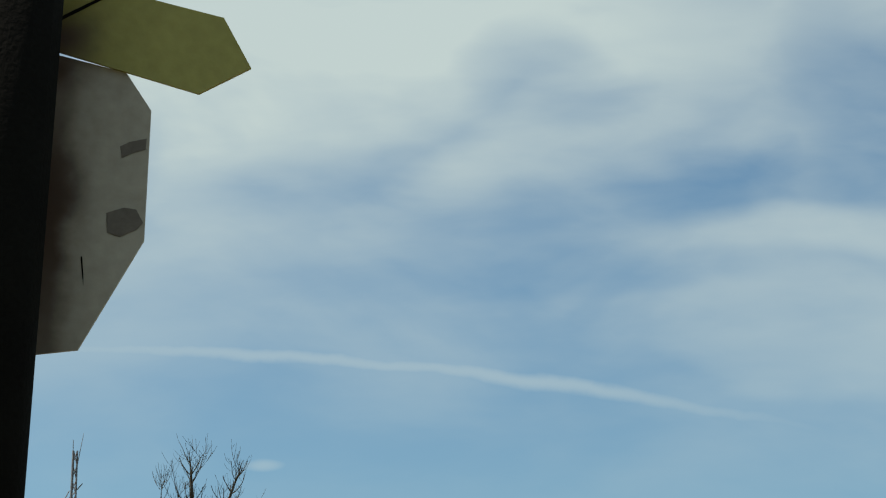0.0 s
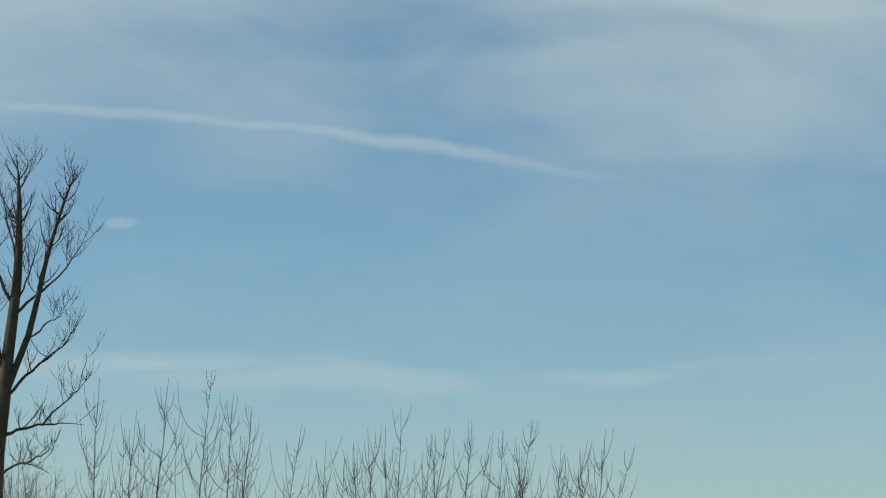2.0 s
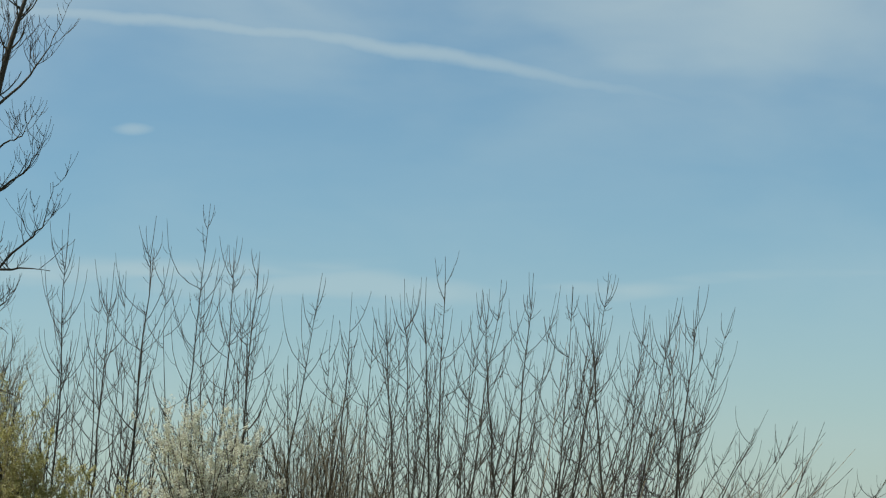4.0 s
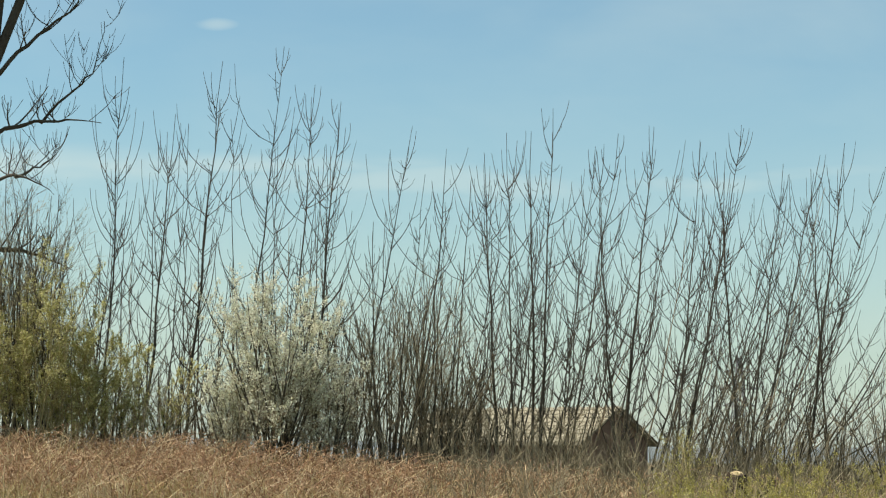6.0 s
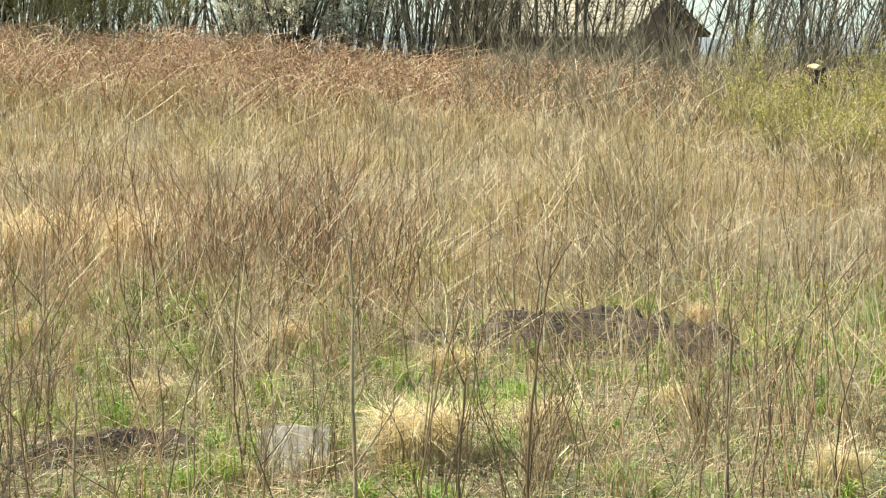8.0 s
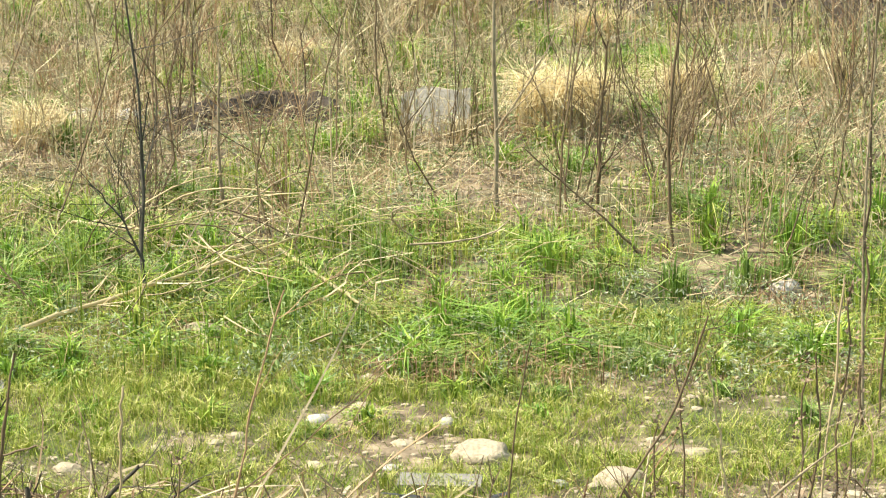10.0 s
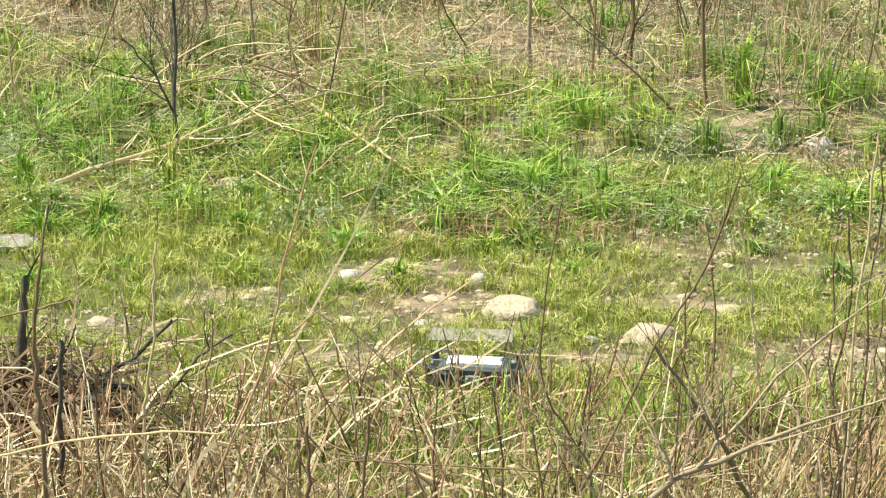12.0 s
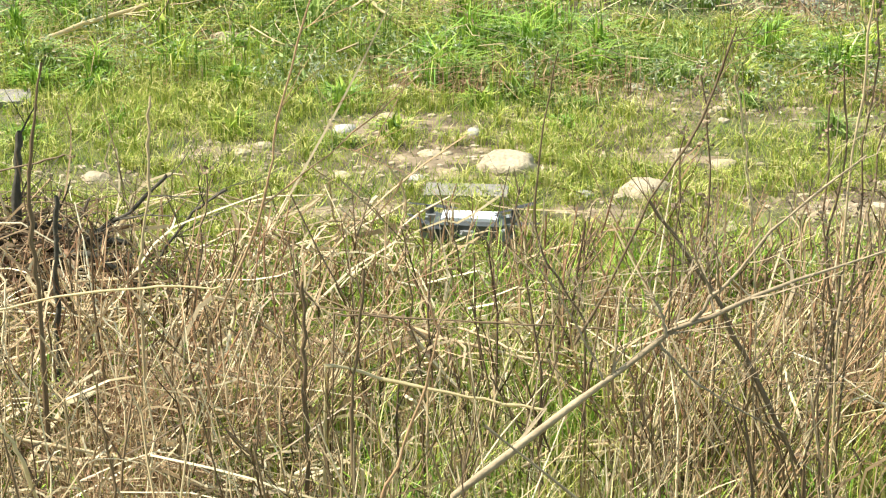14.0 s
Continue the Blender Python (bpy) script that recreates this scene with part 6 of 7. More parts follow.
def foreground():
    stuff("straw_tangle", [tangle(4300, 2.4, 4.5, 0.10, 0.42, 0.15, 0.0007, 0.0026, 0.13, 81, 0.32, 0.3)], "straw_grey", "tangled dry straw and dead weeds beside the track", "litter")
    stuff("brown_tangle", [tangle(3000, 2.4, 4.35, 0.10, 0.36, 0.16, 0.0008, 0.0030, 0.13, 83, 0.28, 0.6)], "stalk_rosy", "tangled brown broken stems beside the track", "litter")
    x, y = wedge(2100, 2.45, 4.32, 0.9, 0.25, 0.25, -0.05)
    x, y = keep(x, y, 0.25 + 0.75 * value_noise(x, y, 3, 91))
    h = rng.uniform(0.08, 0.42, len(x)) * (1 - 0.45 * smoothstep(3.5, 4.2, y))
    ln = stalk_lines(x, y, h, 0.32, 0.25)
    r0 = rng.uniform(0.0008, 0.0024, len(x))
    dark = rng.uniform(0, 1, len(x)) < 0.28
    for m, mat, label in ((~dark & (y < 3.3), "stalk", "pale brown dead stalks beside the track"), (~dark & (y >= 3.3), "bramble", "thin reddish dead stalks beside the track"), (dark, "stalk_dark", "dark woody dead stalks beside the track")):
        w = r0[m] * (1.0 if mat == "stalk" else 1.25)
        stuff("near_stalks", [tubes(ln[m], w[:, None] * np.array([1, 0.9, 0.75, 0.5]), 4), tubes(side_twigs(ln[m], 3, 0.3), np.repeat(w, 3)[:, None] * np.array([0.6, 0.5, 0.3]), 3)], mat, label, "weeds")
    # drooping brown grass clumps, thickest round the stake
    cx, cy = wedge(44, 2.8, 4.15, 0.9, 0.22, 0.1, -0.08)
    cx[:20], cy[:20] = rng.uniform(-0.85, -0.35, 20), rng.uniform(2.85, 3.7, 20)
    src = np.repeat(np.arange(44), 110)
    bx, by = cx[src] + rng.normal(0, 0.03, len(src)), cy[src] + rng.normal(0, 0.03, len(src))
    h = rng.uniform(0.4, 1.2, len(src)) * rng.uniform(0.10, 0.26, 44)[src] * (1 - 0.45 * smoothstep(3.5, 4.2, by))
    stuff("brown_grass", [blades(on_ground(bx, by), h, rng.uniform(0.0012, 0.0028, len(src)), np.abs(rng.normal(0.5, 0.35, len(src))), 1.0)], "dead_blade", "drooping brown dead grass clumps beside the track", "grass")
    x, y = wedge(34000, 2.4, 4.3, 1.2, 0.25, 0.25, -0.05)
    x, y = keep(x, y, np.clip(value_noise(x, y, 5.5, 95) * 2.6 - 0.95, 0.03, 1) * (0.4 + 0.6 * smoothstep(-0.5, 0.0, x)))
    n = len(x)
    stuff("foreground_grass", [blades(on_ground(x, y), rng.uniform(0.04, 0.2, n), rng.uniform(0.0016, 0.0045, n), np.abs(rng.normal(0.4, 0.3, n)), 0.7)], "lime", "green grass blades growing up through dead straw", "grass")
    stuff("pale_brush", [tangle(8500, 7.4, 15.5, 0.05, 0.28, 0.14, 0.0007, 0.0018, 0.28, 87, 0.2, 0.7)], "straw", "pale dead stems strewn between weeds", "litter")
    stuff("dead_brush", [tangle(5200, 5.9, 10.5, 0.05, 0.28, 0.16, 0.0007, 0.0018, 0.22, 85, 0.3, 0.5)], "stalk", "brown dead stems lying in the green grass", "litter")
    # fine yellow-green and straw-coloured grass standing between the stems
    for count, mat, seed, label in ((26000, "turf", 92, "fine yellow-green grass standing among dead stems"), (15000, "straw", 93, "fine dry straw-coloured grass standing among dead stems")):
        x, y = wedge(count, 2.4, 4.3, 1.15, 0.25, 0.25, -0.05)
        x, y = keep(x, y, np.clip(value_noise(x, y, 4.5, seed) * 2.2 - 0.55, 0.03, 1) * (0.25 + 0.75 * smoothstep(-0.55, 0.0, x)))
        n = len(x)
        stuff("fine_grass", [blades(on_ground(x, y), rng.uniform(0.05, 0.24, n) * (1 - 0.55 * smoothstep(3.5, 4.2, y)), rng.uniform(0.0014, 0.0034, n), np.abs(rng.normal(0.35, 0.3, n)), 0.7)], mat, label, "grass")
    # withered leaf litter and seed husks
    x, y = wedge(5200, 2.4, 4.3, 1.0, 0.25, 0.25, -0.05)
    x, y = keep(x, y, np.clip(value_noise(x, y, 3.2, 97) * 1.6 - 0.45 + smoothstep(-0.2, -0.8, x) * 0.4, 0.02, 1))
    c = on_ground(x, y) + np.stack([0 * x, 0 * x, rng.uniform(0.005, 0.16, len(x)) * (1 - 0.6 * smoothstep(3.5, 4.3, y))], 1)
    stuff("withered_leaves", [leaves(c, rng.uniform(0.004, 0.016, len(x)), 0.4)], "dead_leaf", "curled brown withered leaves caught in straw", "litter")


foreground()


def smooth_line(ctrl, k=15):
    """A bent line through control points, with k points."""
    c = np.array(ctrl, float)
    u = np.linspace(0, len(c) - 1, k)
    i = np.minimum(u.astype(int), len(c) - 2)
    f = (u - i)[:, None]
    p0, p1, p2, p3 = c[np.maximum(i - 1, 0)], c[i], c[i + 1], c[np.minimum(i + 2, len(c) - 1)]
    return 0.5 * (2 * p1 + (p2 - p0) * f + (2 * p0 - 5 * p1 + 4 * p2 - p3) * f ** 2 + (3 * p1 - p0 - 3 * p2 + p3) * f ** 3)


def dead_stem(seed, name, label, category, lines, mat, twigs=6, twig_len=0.12, down=False, group=""):
    """A dead stem or branch: each line is (control points, first radius, last radius); small twigs grow from it."""
    r = np.random.default_rng(seed)
    made = []
    for j, (ctrl, r0, r1) in enumerate(lines):
        p = smooth_line(ctrl)
        if down and j == 0 and p[0, 2] > ground_z(*p[0, :2]):
            foot = p[0].copy()
            foot[2] = ground_z(*p[0, :2]) - 0.01
            foot[:2] -= (p[1, :2] - p[0, :2]) * 0.5
            p = np.concatenate([[foot], (foot + p[0])[None] / 2, p[::1]])
        p[1:-1] += r.normal(0, 0.0008 + min(r0, 0.004) * 0.25, (len(p) - 2, 3))
        made.append((p, np.linspace(r0, r1, len(p)) * r.uniform(0.78, 1.28, len(p))))
    origin = made[0][0][0].copy()
    root = empty(name, pose(*origin), label, category, group)
    for j, (p, rad) in enumerate(made):
        v, q = tubes(p[None] - origin, rad[None], 6)
        hang("stem" if j == 0 else "branch", mesh_of("stem", v, q, True), mat, root)
    if twigs:
        out = {}
        cfg = dict(levels=2, kids=(3, 3), angle=(0.6, 0.6), ratio=(0.5, 0.5), thin=0.6, min_r=0.0006, wander=0.10, up=(0.03, 0.05, 0.03), tip=0.4)
        cfg["from"] = (0.2, 0.2)
        for p, rad in made:
            for _ in range(twigs):
                s = r.uniform(0.2, 0.98) * (len(p) - 1)
                i = min(int(s), len(p) - 2)
                ax = p[i + 1] - p[i]
                ax /= np.linalg.norm(ax)
                w = ax + r.normal(0, 0.6, 3)
                w[2] = abs(w[2]) * 0.8 + 0.1
                grow(out, r, p[i] + (p[i + 1] - p[i]) * (s - i) - origin, w / np.linalg.norm(w), twig_len * r.uniform(0.4, 1.4), min(rad[i] * 0.5, 0.003), 1, cfg)
        v, q = join([tubes(np.array([a for a, _ in out[l]]), np.array([b for _, b in out[l]]), 3) for l in out])
        hang("twig_spray", mesh_of("twig_spray", v, q), mat, root)["kind"] = "stuff"
    return root


WEED = "thin upright dead weed stalk beside the track"
dead_stem(1, "dead_branch", "pale dead branch slanting up with forked ends", "branch",
          [([(-0.13, 2.75, 0.30), (0.02, 2.78, 0.42), (0.15, 2.80, 0.52), (0.18, 2.82, 0.53), (0.34, 2.90, 0.57), (0.46, 3.00, 0.57)], 0.0058, 0.0018),
           ([(0.15, 2.80, 0.52), (0.14, 2.80, 0.56), (0.12, 2.80, 0.58)], 0.003, 0.0012), ([(0.18, 2.82, 0.53), (0.23, 2.82, 0.59), (0.29, 2.82, 0.67), (0.40, 2.82, 0.77)], 0.0028, 0.0012),
           ([(0.07, 2.79, 0.45), (0.04, 2.79, 0.52), (-0.02, 2.79, 0.62)], 0.002, 0.001), ([(0.14, 2.80, 0.51), (0.21, 2.80, 0.44), (0.32, 2.80, 0.38)], 0.002, 0.001)], "bark_pale", 7, 0.11, True)
dead_stem(2, "dead_branch", "dark dead stems crossing in a fork", "branch",
          [([(0.37, 3.00, 0.21), (0.31, 3.00, 0.33), (0.23, 3.00, 0.49), (0.13, 3.00, 0.64)], 0.0042, 0.0028), ([(0.03, 3.00, 0.42), (0.08, 3.00, 0.52), (0.13, 3.00, 0.64), (0.19, 3.00, 0.74), (0.24, 3.00, 0.89)], 0.0022, 0.0015)], "stalk_dark", 4, 0.1, True)
dead_stem(3, "weed_stem", "reddish dead stem with short side twigs", "weed", [([(-0.24, 2.90, 0.22), (-0.19, 2.90, 0.36), (-0.16, 2.90, 0.47), (-0.17, 2.90, 0.52)], 0.0028, 0.0014)], "bramble", 5, 0.07, True, "dead stems")
dead_stem(4, "weed_stem", "reddish dead stem leaning with a long side branch", "weed", [([(-0.53, 3.20, 0.33), (-0.44, 3.20, 0.55), (-0.41, 3.20, 0.70), (-0.36, 3.20, 0.87)], 0.0026, 0.0013), ([(-0.44, 3.20, 0.55), (-0.32, 3.20, 0.65), (-0.20, 3.20, 0.76)], 0.0016, 0.0008)], "bramble", 4, 0.1, True, "dead stems")
for i, (c, r0, r1, m) in enumerate((([(-0.65, 3.30, 0.41), (-0.63, 3.30, 0.54), (-0.62, 3.30, 0.69)], 0.0028, 0.0022, "stalk"), ([(-0.79, 3.20, 0.42), (-0.79, 3.20, 0.60), (-0.76, 3.20, 0.77)], 0.0042, 0.002, "stalk_dark"),
                                    ([(0.05, 3.30, 0.33), (-0.02, 3.30, 0.45), (-0.03, 3.30, 0.58), (0.00, 3.30, 0.77)], 0.0022, 0.0012, "stalk_dark"), ([(0.43, 3.20, 0.39), (0.43, 3.20, 0.58), (0.44, 3.20, 0.71), (0.45, 3.20, 0.90)], 0.0024, 0.0016, "stalk"),
                                    ([(0.31, 3.25, 0.37), (0.29, 3.25, 0.58), (0.26, 3.25, 0.75)], 0.0022, 0.0014, "stalk"), ([(0.41, 3.10, 0.38), (0.39, 3.10, 0.54), (0.41, 3.10, 0.66), (0.40, 3.10, 0.81)], 0.0024, 0.0014, "stalk_dark"),
                                    ([(-0.37, 3.10, 0.19), (-0.37, 3.10, 0.34), (-0.37, 3.10, 0.47)], 0.0035, 0.0026, "stalk_dark"), ([(-0.29, 3.00, 0.31), (-0.28, 3.00, 0.42), (-0.27, 3.00, 0.53)], 0.0028, 0.002, "stalk_dark"))):
    dead_stem(20 + i, "weed_stem", WEED, "weed", [(c, r0, r1)], m, 3 if i > 1 else 0, 0.08, True, "dead stems")
dead_stem(40, "dead_straw", "pale straw-coloured dead straw", "straw", [([(-0.90, 3.1, 0.40), (-0.67, 3.10, 0.45), (-0.49, 3.10, 0.46)], 0.0026, 0.002)], "straw", 0, 0.1, True, "dead straws")
dead_stem(41, "dead_straw", "thin dark dead straw", "straw", [([(-0.33, 3.15, 0.40), (-0.11, 3.15, 0.39), (0.11, 3.15, 0.38)], 0.0020, 0.0014)], "stalk_dark", 2, 0.06, True, "dead straws")
dead_stem(42, "dead_straw", "pale peeling dead straw", "straw", [([(-0.34, 3.10, 0.34), (-0.18, 3.10, 0.30), (-0.01, 3.10, 0.27)], 0.0042, 0.003)], "straw", 0, 0.1, True, "dead straws")
dead_stem(43, "dead_straw", "pale bent dead straw", "straw", [([(-0.73, 2.70, 0.42), (-0.70, 2.70, 0.36), (-0.67, 2.70, 0.25)], 0.003, 0.003)], "straw", 0, 0.1, False, "dead straws")
dead_stem(46, "broken_stake", "dark splintered stake standing in the weeds", "stake", [([(-0.86, 3.6, 0.0), (-0.855, 3.6, 0.25), (-0.845, 3.6, 0.42)], 0.007, 0.004)], "bark", 0, 0.1, True)


fallen = np.random.default_rng(404)
for i in range(34):
    fy = fallen.uniform(2.55, 3.7)
    fx, half, turn = fallen.uniform(-0.22, 0.20) * fy, fallen.uniform(0.14, 0.38), fallen.normal(0.0, 0.45)
    fz, tilt = fallen.uniform(0.03, 0.16), fallen.normal(0, 0.22)
    ends = [(fx + k * half * math.cos(turn), fy + k * half * math.sin(turn) * 0.6 + fallen.normal(0, 0.012), max(0.012, fz + k * half * tilt + fallen.normal(0, 0.008))) for k in (-1, -0.4, 0.2, 1)]
    thick = fallen.uniform(0.0016, 0.0042)
    dead_stem(600 + i, "fallen_branch", "long pale dead branch lying across the straw", "branch", [(ends, thick, thick * 0.6)], ("straw_grey", "bark_pale", "stalk_rosy")[i % 3], 2 if i % 2 else 0, 0.09, False, "fallen branches")


def twig_pile():
    """A heap of dark broken twigs and dead leaves at the foot of the stake."""
    n = 260
    x, y = rng.normal(-1.06, 0.11, n), rng.normal(4.18, 0.07, n)
    x[:60] = rng.uniform(-1.02, -0.75, 60)
    a, l = rng.normal(0.3, 0.6, n), rng.uniform(0.05, 0.26, n)
    d = np.stack([np.cos(a) * l, rng.normal(0, 0.4, n) * l, np.sin(a) * l * 0.6], 1)
    z = rng.uniform(0.01, 0.17, n) * np.exp(-((x + 1.06) / 0.17) ** 2) + 0.01
    c = np.stack([x, y, ground_z(x, y) + z], 1)
    t = np.linspace(-0.5, 0.5, 5)
    ln = c[:, None] + d[:, None] * t[None, :, None] + rng.normal(0, 0.12, (n, 1, 3)) * l[:, None, None] * (1 - 4 * t ** 2)[None, :, None]
    ln[:, :, 2] = np.maximum(ln[:, :, 2], ground_z(ln[:, :, 0], ln[:, :, 1]) + 0.004)
    rad = rng.uniform(0.001, 0.0035, n) * (1 + 1.5 * (rng.uniform(0, 1, n) > 0.93))
    stuff("twig_pile", [tubes(ln, np.repeat(rad[:, None], 5, 1), 5)], "stalk_dark", "heap of dark broken twigs beside the track", "twigs")
    m = 500
    c = np.stack([rng.normal(-1.06, 0.11, m), rng.normal(4.1, 0.09, m), rng.uniform(0.01, 0.15, m)], 1)
    stuff("curled_leaves", [leaves(c, rng.uniform(0.005, 0.017, m), 0.45)], "dead_leaf", "curled brown leaves caught in broken twigs", "litter")


twig_pile()
dead_stem(47, "broken_branch", "thick dark crooked branch on a heap of twigs", "branch", [([(-1.10, 4.20, 0.11), (-1.03, 4.20, 0.14), (-0.98, 4.20, 0.14), (-0.91, 4.20, 0.115), (-0.84, 4.20, 0.11)], 0.010, 0.006), ([(-0.94, 4.18, 0.10), (-0.89, 4.18, 0.15), (-0.83, 4.18, 0.19), (-0.76, 4.18, 0.26)], 0.006, 0.003)], "bark", 4, 0.1, True, "broken branches")
dead_stem(48, "broken_branch", "dark bent branch lying over broken twigs", "branch", [([(-1.07, 4.10, 0.07), (-0.98, 4.10, 0.11), (-0.90, 4.10, 0.12), (-0.81, 4.10, 0.06)], 0.007, 0.005), ([(-0.80, 4.10, 0.06), (-0.71, 4.10, 0.20), (-0.63, 4.10, 0.26)], 0.004, 0.002)], "bark", 5, 0.1, False, "broken branches")
dead_stem(49, "broken_stake", "splintered dark stake leaning in dead weeds", "stake", [([(-1.08, 4.20, -0.02), (-1.07, 4.20, 0.12), (-1.06, 4.20, 0.26), (-1.05, 4.20, 0.34)], 0.012, 0.006)], "bark", 2, 0.08, False)


def stalk_bunches():
    """Bunches of short brown stalks fanning out of the straw."""
    for i in range(26):
        x, y = rng.uniform(-0.85, 0.75), rng.uniform(3.1, 4.3)
        k = 22
        bx, by = x + rng.normal(0, 0.025, k), y + rng.normal(0, 0.025, k)
        h = rng.uniform(0.10, 0.26, k) * (1 - 0.35 * (y > 3.9))
        ln = stalk_lines(bx, by, h, 0.3, 0.12)
        ln[:, :, 0] += np.linspace(0, 1, 4)[None] ** 1.5 * h[:, None] * 0.35
        rad = rng.uniform(0.001, 0.0024, k)[:, None] * np.array([1, 0.95, 0.85, 0.6])
        root = empty("stalk_bunch", pose(x, y, 0), "bunch of short dead brown stalks fanning up", "weed", "stalk bunches")
        for j in range(k):
            hang("stalk", mesh_of("stalk", *tubes(ln[j:j + 1] - np.array([x, y, 0]), rad[j:j + 1], 4)), ("stalk", "bramble", "stalk_dark")[i % 3], root)
    # thin weeds round the slab
    x, y = rng.uniform(-0.62, -0.18, 46), rng.uniform(8.3, 8.75, 46)
    ln = stalk_lines(x, y, rng.uniform(0.15, 0.5, 46), 0.2, 0.2)
    r0 = rng.uniform(0.0012, 0.003, 46)
    stuff("slab_weeds", [tubes(ln, r0[:, None] * np.array([1, 0.9, 0.75, 0.5]), 3), tubes(side_twigs(ln, 4, 0.3), np.repeat(r0, 4)[:, None] * np.array([0.6, 0.5, 0.3]), 3)], "stalk", "thin dead weeds growing before the slab", "weeds")


stalk_bunches()


def stem_clumps():
    """Clumps of straight standing dead stems at the edge of the lawn."""
    r = np.random.default_rng(55)
    for i in range(26):
        y = 6.75 + 4.6 * r.uniform(0, 1) ** 1.3
        x = y * r.uniform(0.06, 0.22) if i % 4 else y * r.uniform(-0.2, -0.05)
        root = empty("stem_clump", pose(x, y, float(ground_z(x, y))), "clump of straight dead brown stems standing in grass", "weed", "stem clumps")
        for j in range(8):
            px, py = r.normal(0, 0.08, 2)
            h = r.uniform(0.2, 0.85)
            top = np.array([px + r.normal(0, 0.18) * h, py + r.normal(0, 0.18) * h, h])
            p = np.stack([np.array([px, py, -0.04]) * (1 - t) + top * t + r.normal(0, 0.006, 3) * (t > 0) for t in np.linspace(0, 1, 6)])
            hang("stem", mesh_of("stem", *tubes(p[None], r.uniform(0.0016, 0.0036) * np.linspace(1, 0.5, 6)[None], 5), True), ("stalk", "bramble", "stalk_dark")[(i + j) % 3], root)


stem_clumps()
dead_stem(45, "dead_straw", "dark short broken straw lying across weeds", "straw", [([(-0.95, 3.25, 0.55), (-0.79, 3.25, 0.60), (-0.73, 3.25, 0.61)], 0.003, 0.002)], "stalk_dark", 0, 0.1, True, "dead straws")
# bare seedlings further out
SEEDLING = "bare woody seedling with thin rising twigs"
dead_stem(50, "bare_seedling", SEEDLING, "seedling", [([(-0.12, 7.42, 0.0), (-0.12, 7.42, 0.29), (-0.13, 7.42, 0.66), (-0.13, 7.42, 0.94), (-0.19, 7.42, 1.26)], 0.0095, 0.003), ([(-0.12, 7.40, 0.33), (-0.02, 7.40, 0.48), (0.08, 7.40, 0.67)], 0.004, 0.002)], "bark_pale", 9, 0.3, True, "bare seedlings")
dead_stem(51, "bare_seedling", SEEDLING, "seedling", [([(-1.11, 6.35, -0.02), (-1.13, 6.38, 0.13), (-1.13, 6.45, 0.36), (-1.15, 6.50, 0.66), (-1.18, 6.50, 0.95), (-1.18, 6.50, 1.15)], 0.007, 0.0025), ([(-1.12, 6.36, 0.13), (-1.18, 6.35, 0.26), (-1.27, 6.35, 0.37)], 0.004, 0.002)], "bark", 10, 0.3, True, "bare seedlings")
for i, (c, r0) in enumerate((([(-1.06, 7.60, 0.0), (-1.07, 7.60, 0.25), (-1.06, 7.60, 0.52)], 0.009), ([(0.45, 7.00, 0.0), (0.42, 7.00, 0.33), (0.45, 7.00, 0.73), (0.49, 7.00, 1.04)], 0.006), ([(0.79, 5.20, 0.0), (0.77, 5.20, 0.55), (0.78, 5.20, 0.85), (0.78, 5.20, 1.16)], 0.004),
                             ([(0.22, 7.60, 0.0), (0.23, 7.60, 0.35), (0.25, 7.60, 0.60)], 0.007), ([(1.2, 8.3, 0.0), (1.22, 8.3, 0.5), (1.15, 8.3, 0.95)], 0.005), ([(-0.55, 8.6, 0.0), (-0.6, 8.6, 0.4), (-0.58, 8.6, 0.85)], 0.005), ([(-1.6, 8.8, 0.0), (-1.55, 8.8, 0.5), (-1.62, 8.8, 1.0)], 0.005), ([(0.95, 7.2, 0.0), (1.0, 7.2, 0.4), (1.02, 7.2, 0.8)], 0.004))):
    dead_stem(60 + i, "bare_seedling", SEEDLING, "seedling", [(c, r0, r0 * 0.5)], "bark_pale" if i % 2 == 0 else "stalk_dark", 7, 0.22, True, "bare seedlings")
dead_stem(80, "fallen_branch", "long pale fallen branch on the grass", "branch", [([(-1.4, 5.9, 0.05), (-0.97, 6.45, 0.09), (-0.55, 7.03, 0.12)], 0.006, 0.003)], "straw", 6, 0.2, False, "fallen branches")
dead_stem(81, "fallen_branch", "pale broken branch lying in the grass", "branch", [([(-0.77, 6.74, 0.08), (-0.58, 6.36, 0.07), (-0.42, 6.11, 0.04)], 0.006, 0.004)], "straw", 3, 0.15, False, "fallen branches")
dead_stem(82, "fallen_branch", "pale broken branch lying in the grass", "branch", [([(-1.48, 7.1, 0.08), (-1.24, 7.0, 0.08), (-1.06, 6.97, 0.06)], 0.006, 0.004)], "straw", 3, 0.15, False, "fallen branches")
dead_stem(83, "fallen_branch", "dark thin branch leaning out of the grass", "branch", [([(0.34, 6.80, 0.05), (0.23, 6.80, 0.16), (0.07, 6.80, 0.30), (-0.03, 6.80, 0.39)], 0.004, 0.002)], "stalk_dark", 4, 0.15, False, "fallen branches")


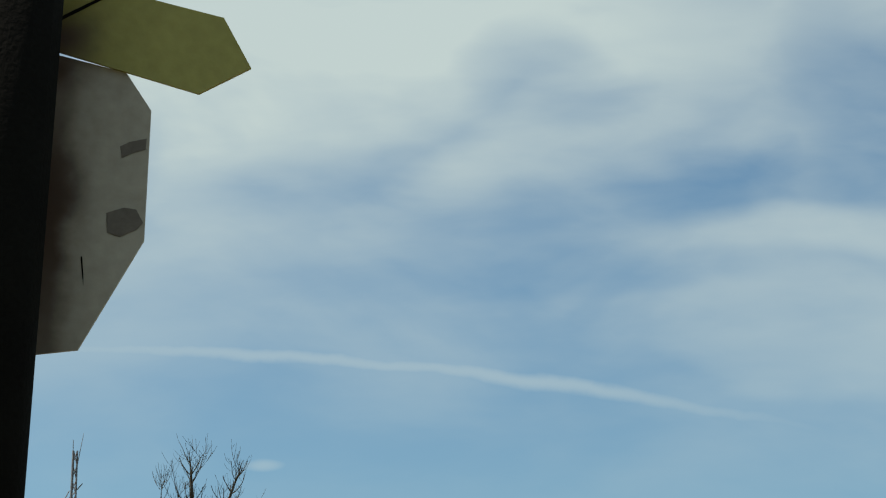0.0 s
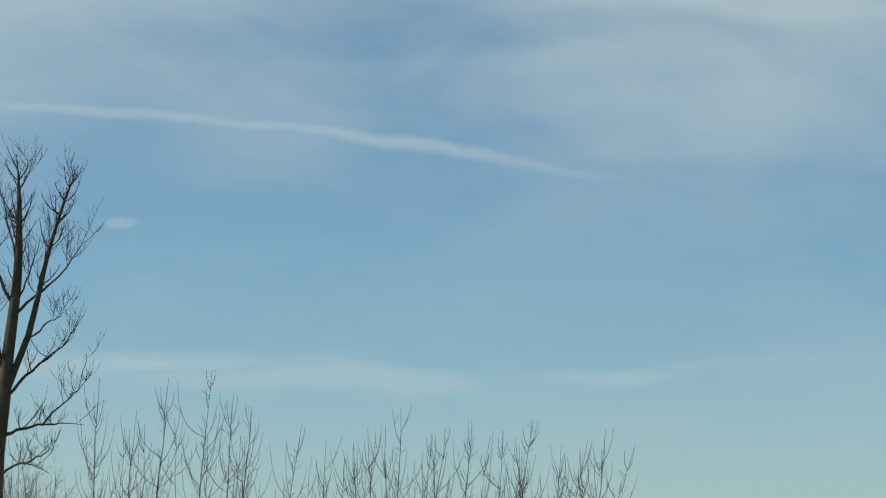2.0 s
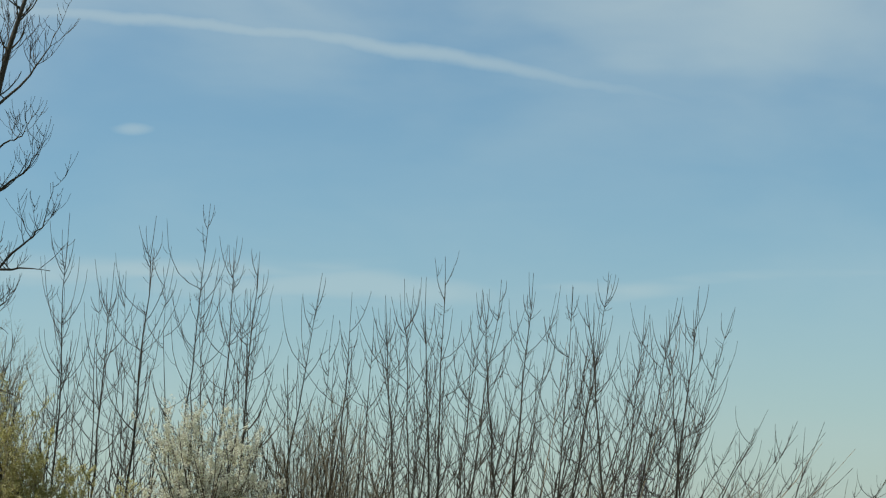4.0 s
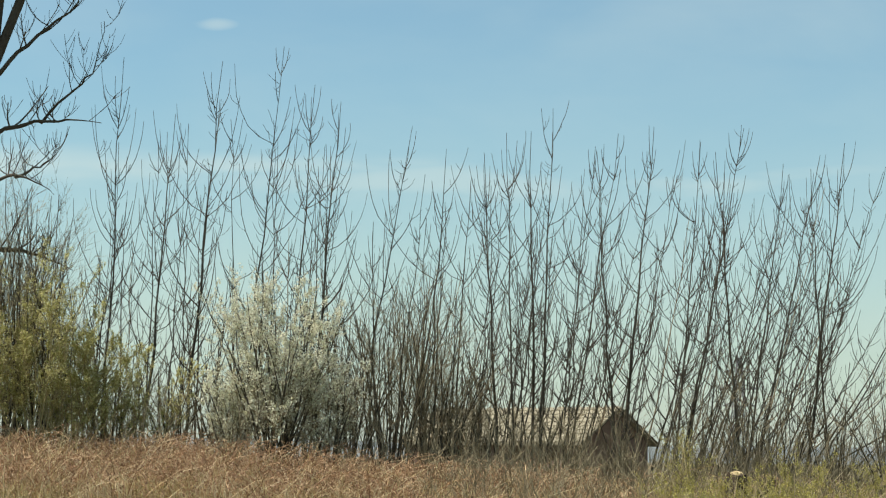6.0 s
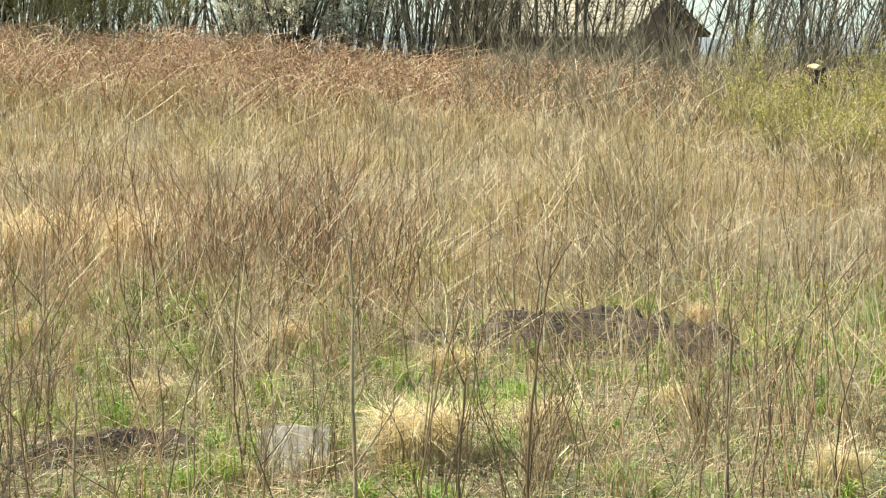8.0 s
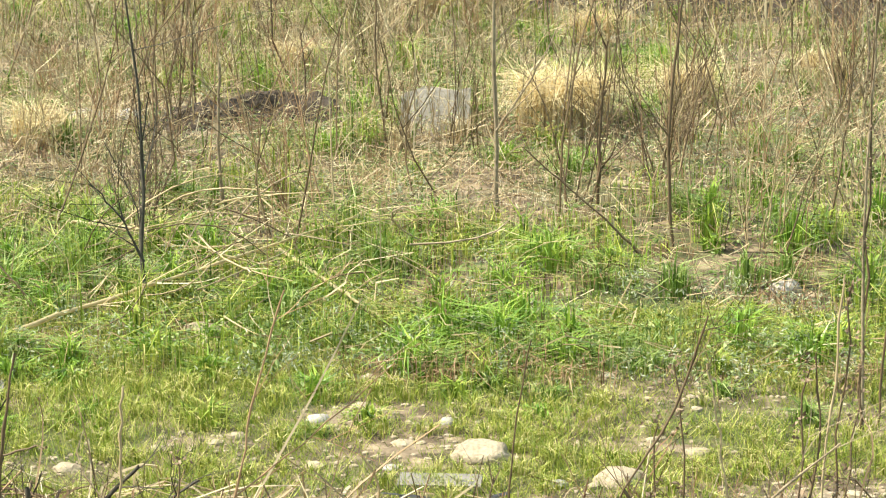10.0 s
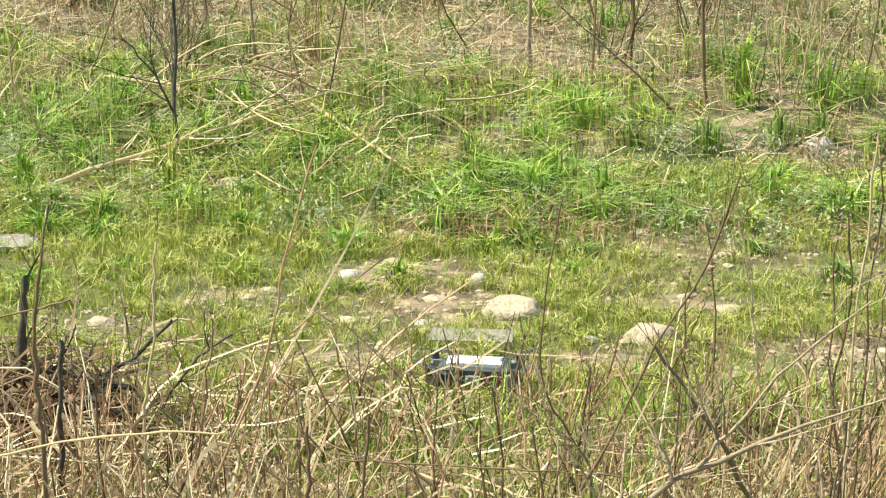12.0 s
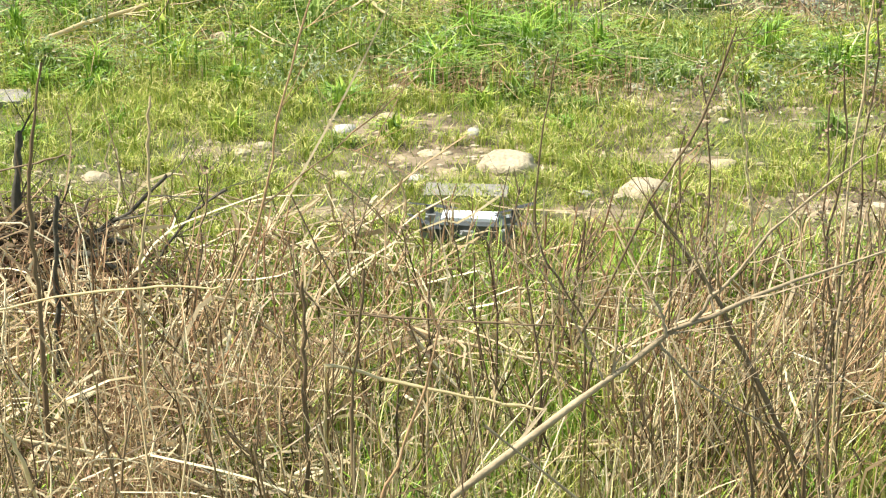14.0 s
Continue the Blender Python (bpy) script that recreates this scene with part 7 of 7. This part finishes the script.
def seed_weed(seed, x, y, h, heads, r0=0.0022, lean=(0.0, 0.0)):
    """A dock-like weed: a stiff stalk with clotted brown seed heads."""
    r = np.random.default_rng(seed)
    z = float(ground_z(x, y))
    root = empty("seed_weed", pose(x, y, z - 0.01), "stiff dead weed with clotted brown seed heads", "weed", "seed weeds")
    p = smooth_line([(0, 0, 0), (lean[0] * 0.4 * h, lean[1] * 0.4 * h, h * 0.5), (lean[0] * h, lean[1] * h, h)])
    p[1:] += r.normal(0, 0.004, (len(p) - 1, 3))
    hang("stalk", mesh_of("stalk", *tubes(p[None], np.linspace(r0, r0 * 0.6, len(p))[None], 5), True), "stalk_dark", root)
    c = []
    for k in range(heads):
        f = 1 - 0.55 * (k / max(heads - 1, 1)) * r.uniform(0.8, 1.1)
        q = p[min(int(f * 14), 14)]
        c.append(q + r.normal(0, 0.009, (26, 3)) * np.array([1, 1, 1.7]))
    c = np.concatenate(c)
    hang("seed_head", mesh_of("seed_head", *leaves(c, r.uniform(0.002, 0.006, len(c)))), "husk", root)["kind"] = "stuff"


for i, (x, y, h, n, lx) in enumerate(((0.44, 3.2, 0.90, 6, 0.02), (0.40, 3.1, 0.80, 6, -0.02), (0.26, 3.25, 0.76, 5, -0.06), (0.17, 3.4, 0.62, 4, 0.05), (0.50, 3.5, 0.70, 5, 0.03), (0.78, 5.2, 1.16, 8, 0.0), (0.84, 5.3, 0.9, 6, 0.06), (0.35, 3.0, 0.6, 4, 0.1),
                                      (0.48, 13.2, 0.55, 8, 0.0), (0.56, 13.0, 0.72, 8, 0.0), (-0.55, 11.5, 0.45, 6, 0.0), (1.55, 9.4, 0.8, 8, 0.02), (-2.0, 11.0, 0.8, 6, 0.0), (2.1, 11.0, 0.9, 8, 0.0), (-0.62, 3.5, 0.5, 3, 0.1), (-0.2, 3.4, 0.45, 3, -0.1))):
    seed_weed(500 + i, x, y, h, n, 0.0022 if y < 4 else 0.0035, (lx, 0.0))


weed_rng = np.random.default_rng(808)
for i in range(22):
    wy = weed_rng.uniform(2.9, 4.2)
    wx = wy * (weed_rng.uniform(0.02, 0.21) if i % 3 else weed_rng.uniform(-0.24, 0.0))
    wh = weed_rng.uniform(0.22, 0.62) * (1 - 0.4 * (wy > 3.7))
    wl = weed_rng.normal(0, 0.22)
    dead_stem(820 + i, "weed_stem", WEED, "weed", [([(wx, wy, 0.0), (wx + wl * wh * 0.35, wy, wh * 0.5), (wx + wl * wh, wy, wh)], weed_rng.uniform(0.0014, 0.0028), 0.0009)], ("stalk_dark", "bramble", "stalk_dark")[i % 3], 3, 0.1, False, "dead stems")


def brush_heap():
    """Pale dead branches thrown down in the grass."""
    n = 62
    x, y = rng.normal(-1.05, 0.34, n), rng.normal(6.75, 0.34, n)
    a, l = rng.normal(0.1, 0.75, n), rng.uniform(0.12, 0.62, n)
    d = np.stack([np.cos(a) * l, np.sin(a) * l * 0.8, rng.normal(0.05, 0.28, n) * l], 1)
    c = np.stack([x, y, ground_z(x, y) + rng.uniform(0.02, 0.12, n) + np.abs(d[:, 2]) / 2], 1)
    t = np.linspace(-0.5, 0.5, 6)
    ln = c[:, None] + d[:, None] * t[None, :, None]
    ln += rng.normal(0, 0.12, (n, 1, 3)) * l[:, None, None] * (1 - 4 * t ** 2)[None, :, None]
    ln[:, :, 2] = np.maximum(ln[:, :, 2], ground_z(ln[:, :, 0], ln[:, :, 1]) + 0.006)
    r0 = rng.uniform(0.0012, 0.0036, n)
    root = empty("brush_heap", pose(-1.15, 6.75, 0), "heap of pale dead branches lying in the grass", "branches")
    org = np.array([-1.15, 6.75, 0])
    for k in range(n):
        hang("dead_bough", mesh_of("dead_bough", *tubes(ln[k:k + 1] - org, r0[k] * np.array([[1, 0.95, 0.9, 0.8, 0.65, 0.4]]), 4), True), ("stalk", "bark_pale", "straw", "stalk_dark")[k % 4], root)
    v, q = tubes(side_twigs(ln - org, 3, 0.22, 0.7), np.repeat(r0, 3)[:, None] * np.array([0.6, 0.45, 0.3]), 3)
    hang("twig_spray", mesh_of("twig_spray", v, q), "stalk", root)["kind"] = "stuff"


brush_heap()
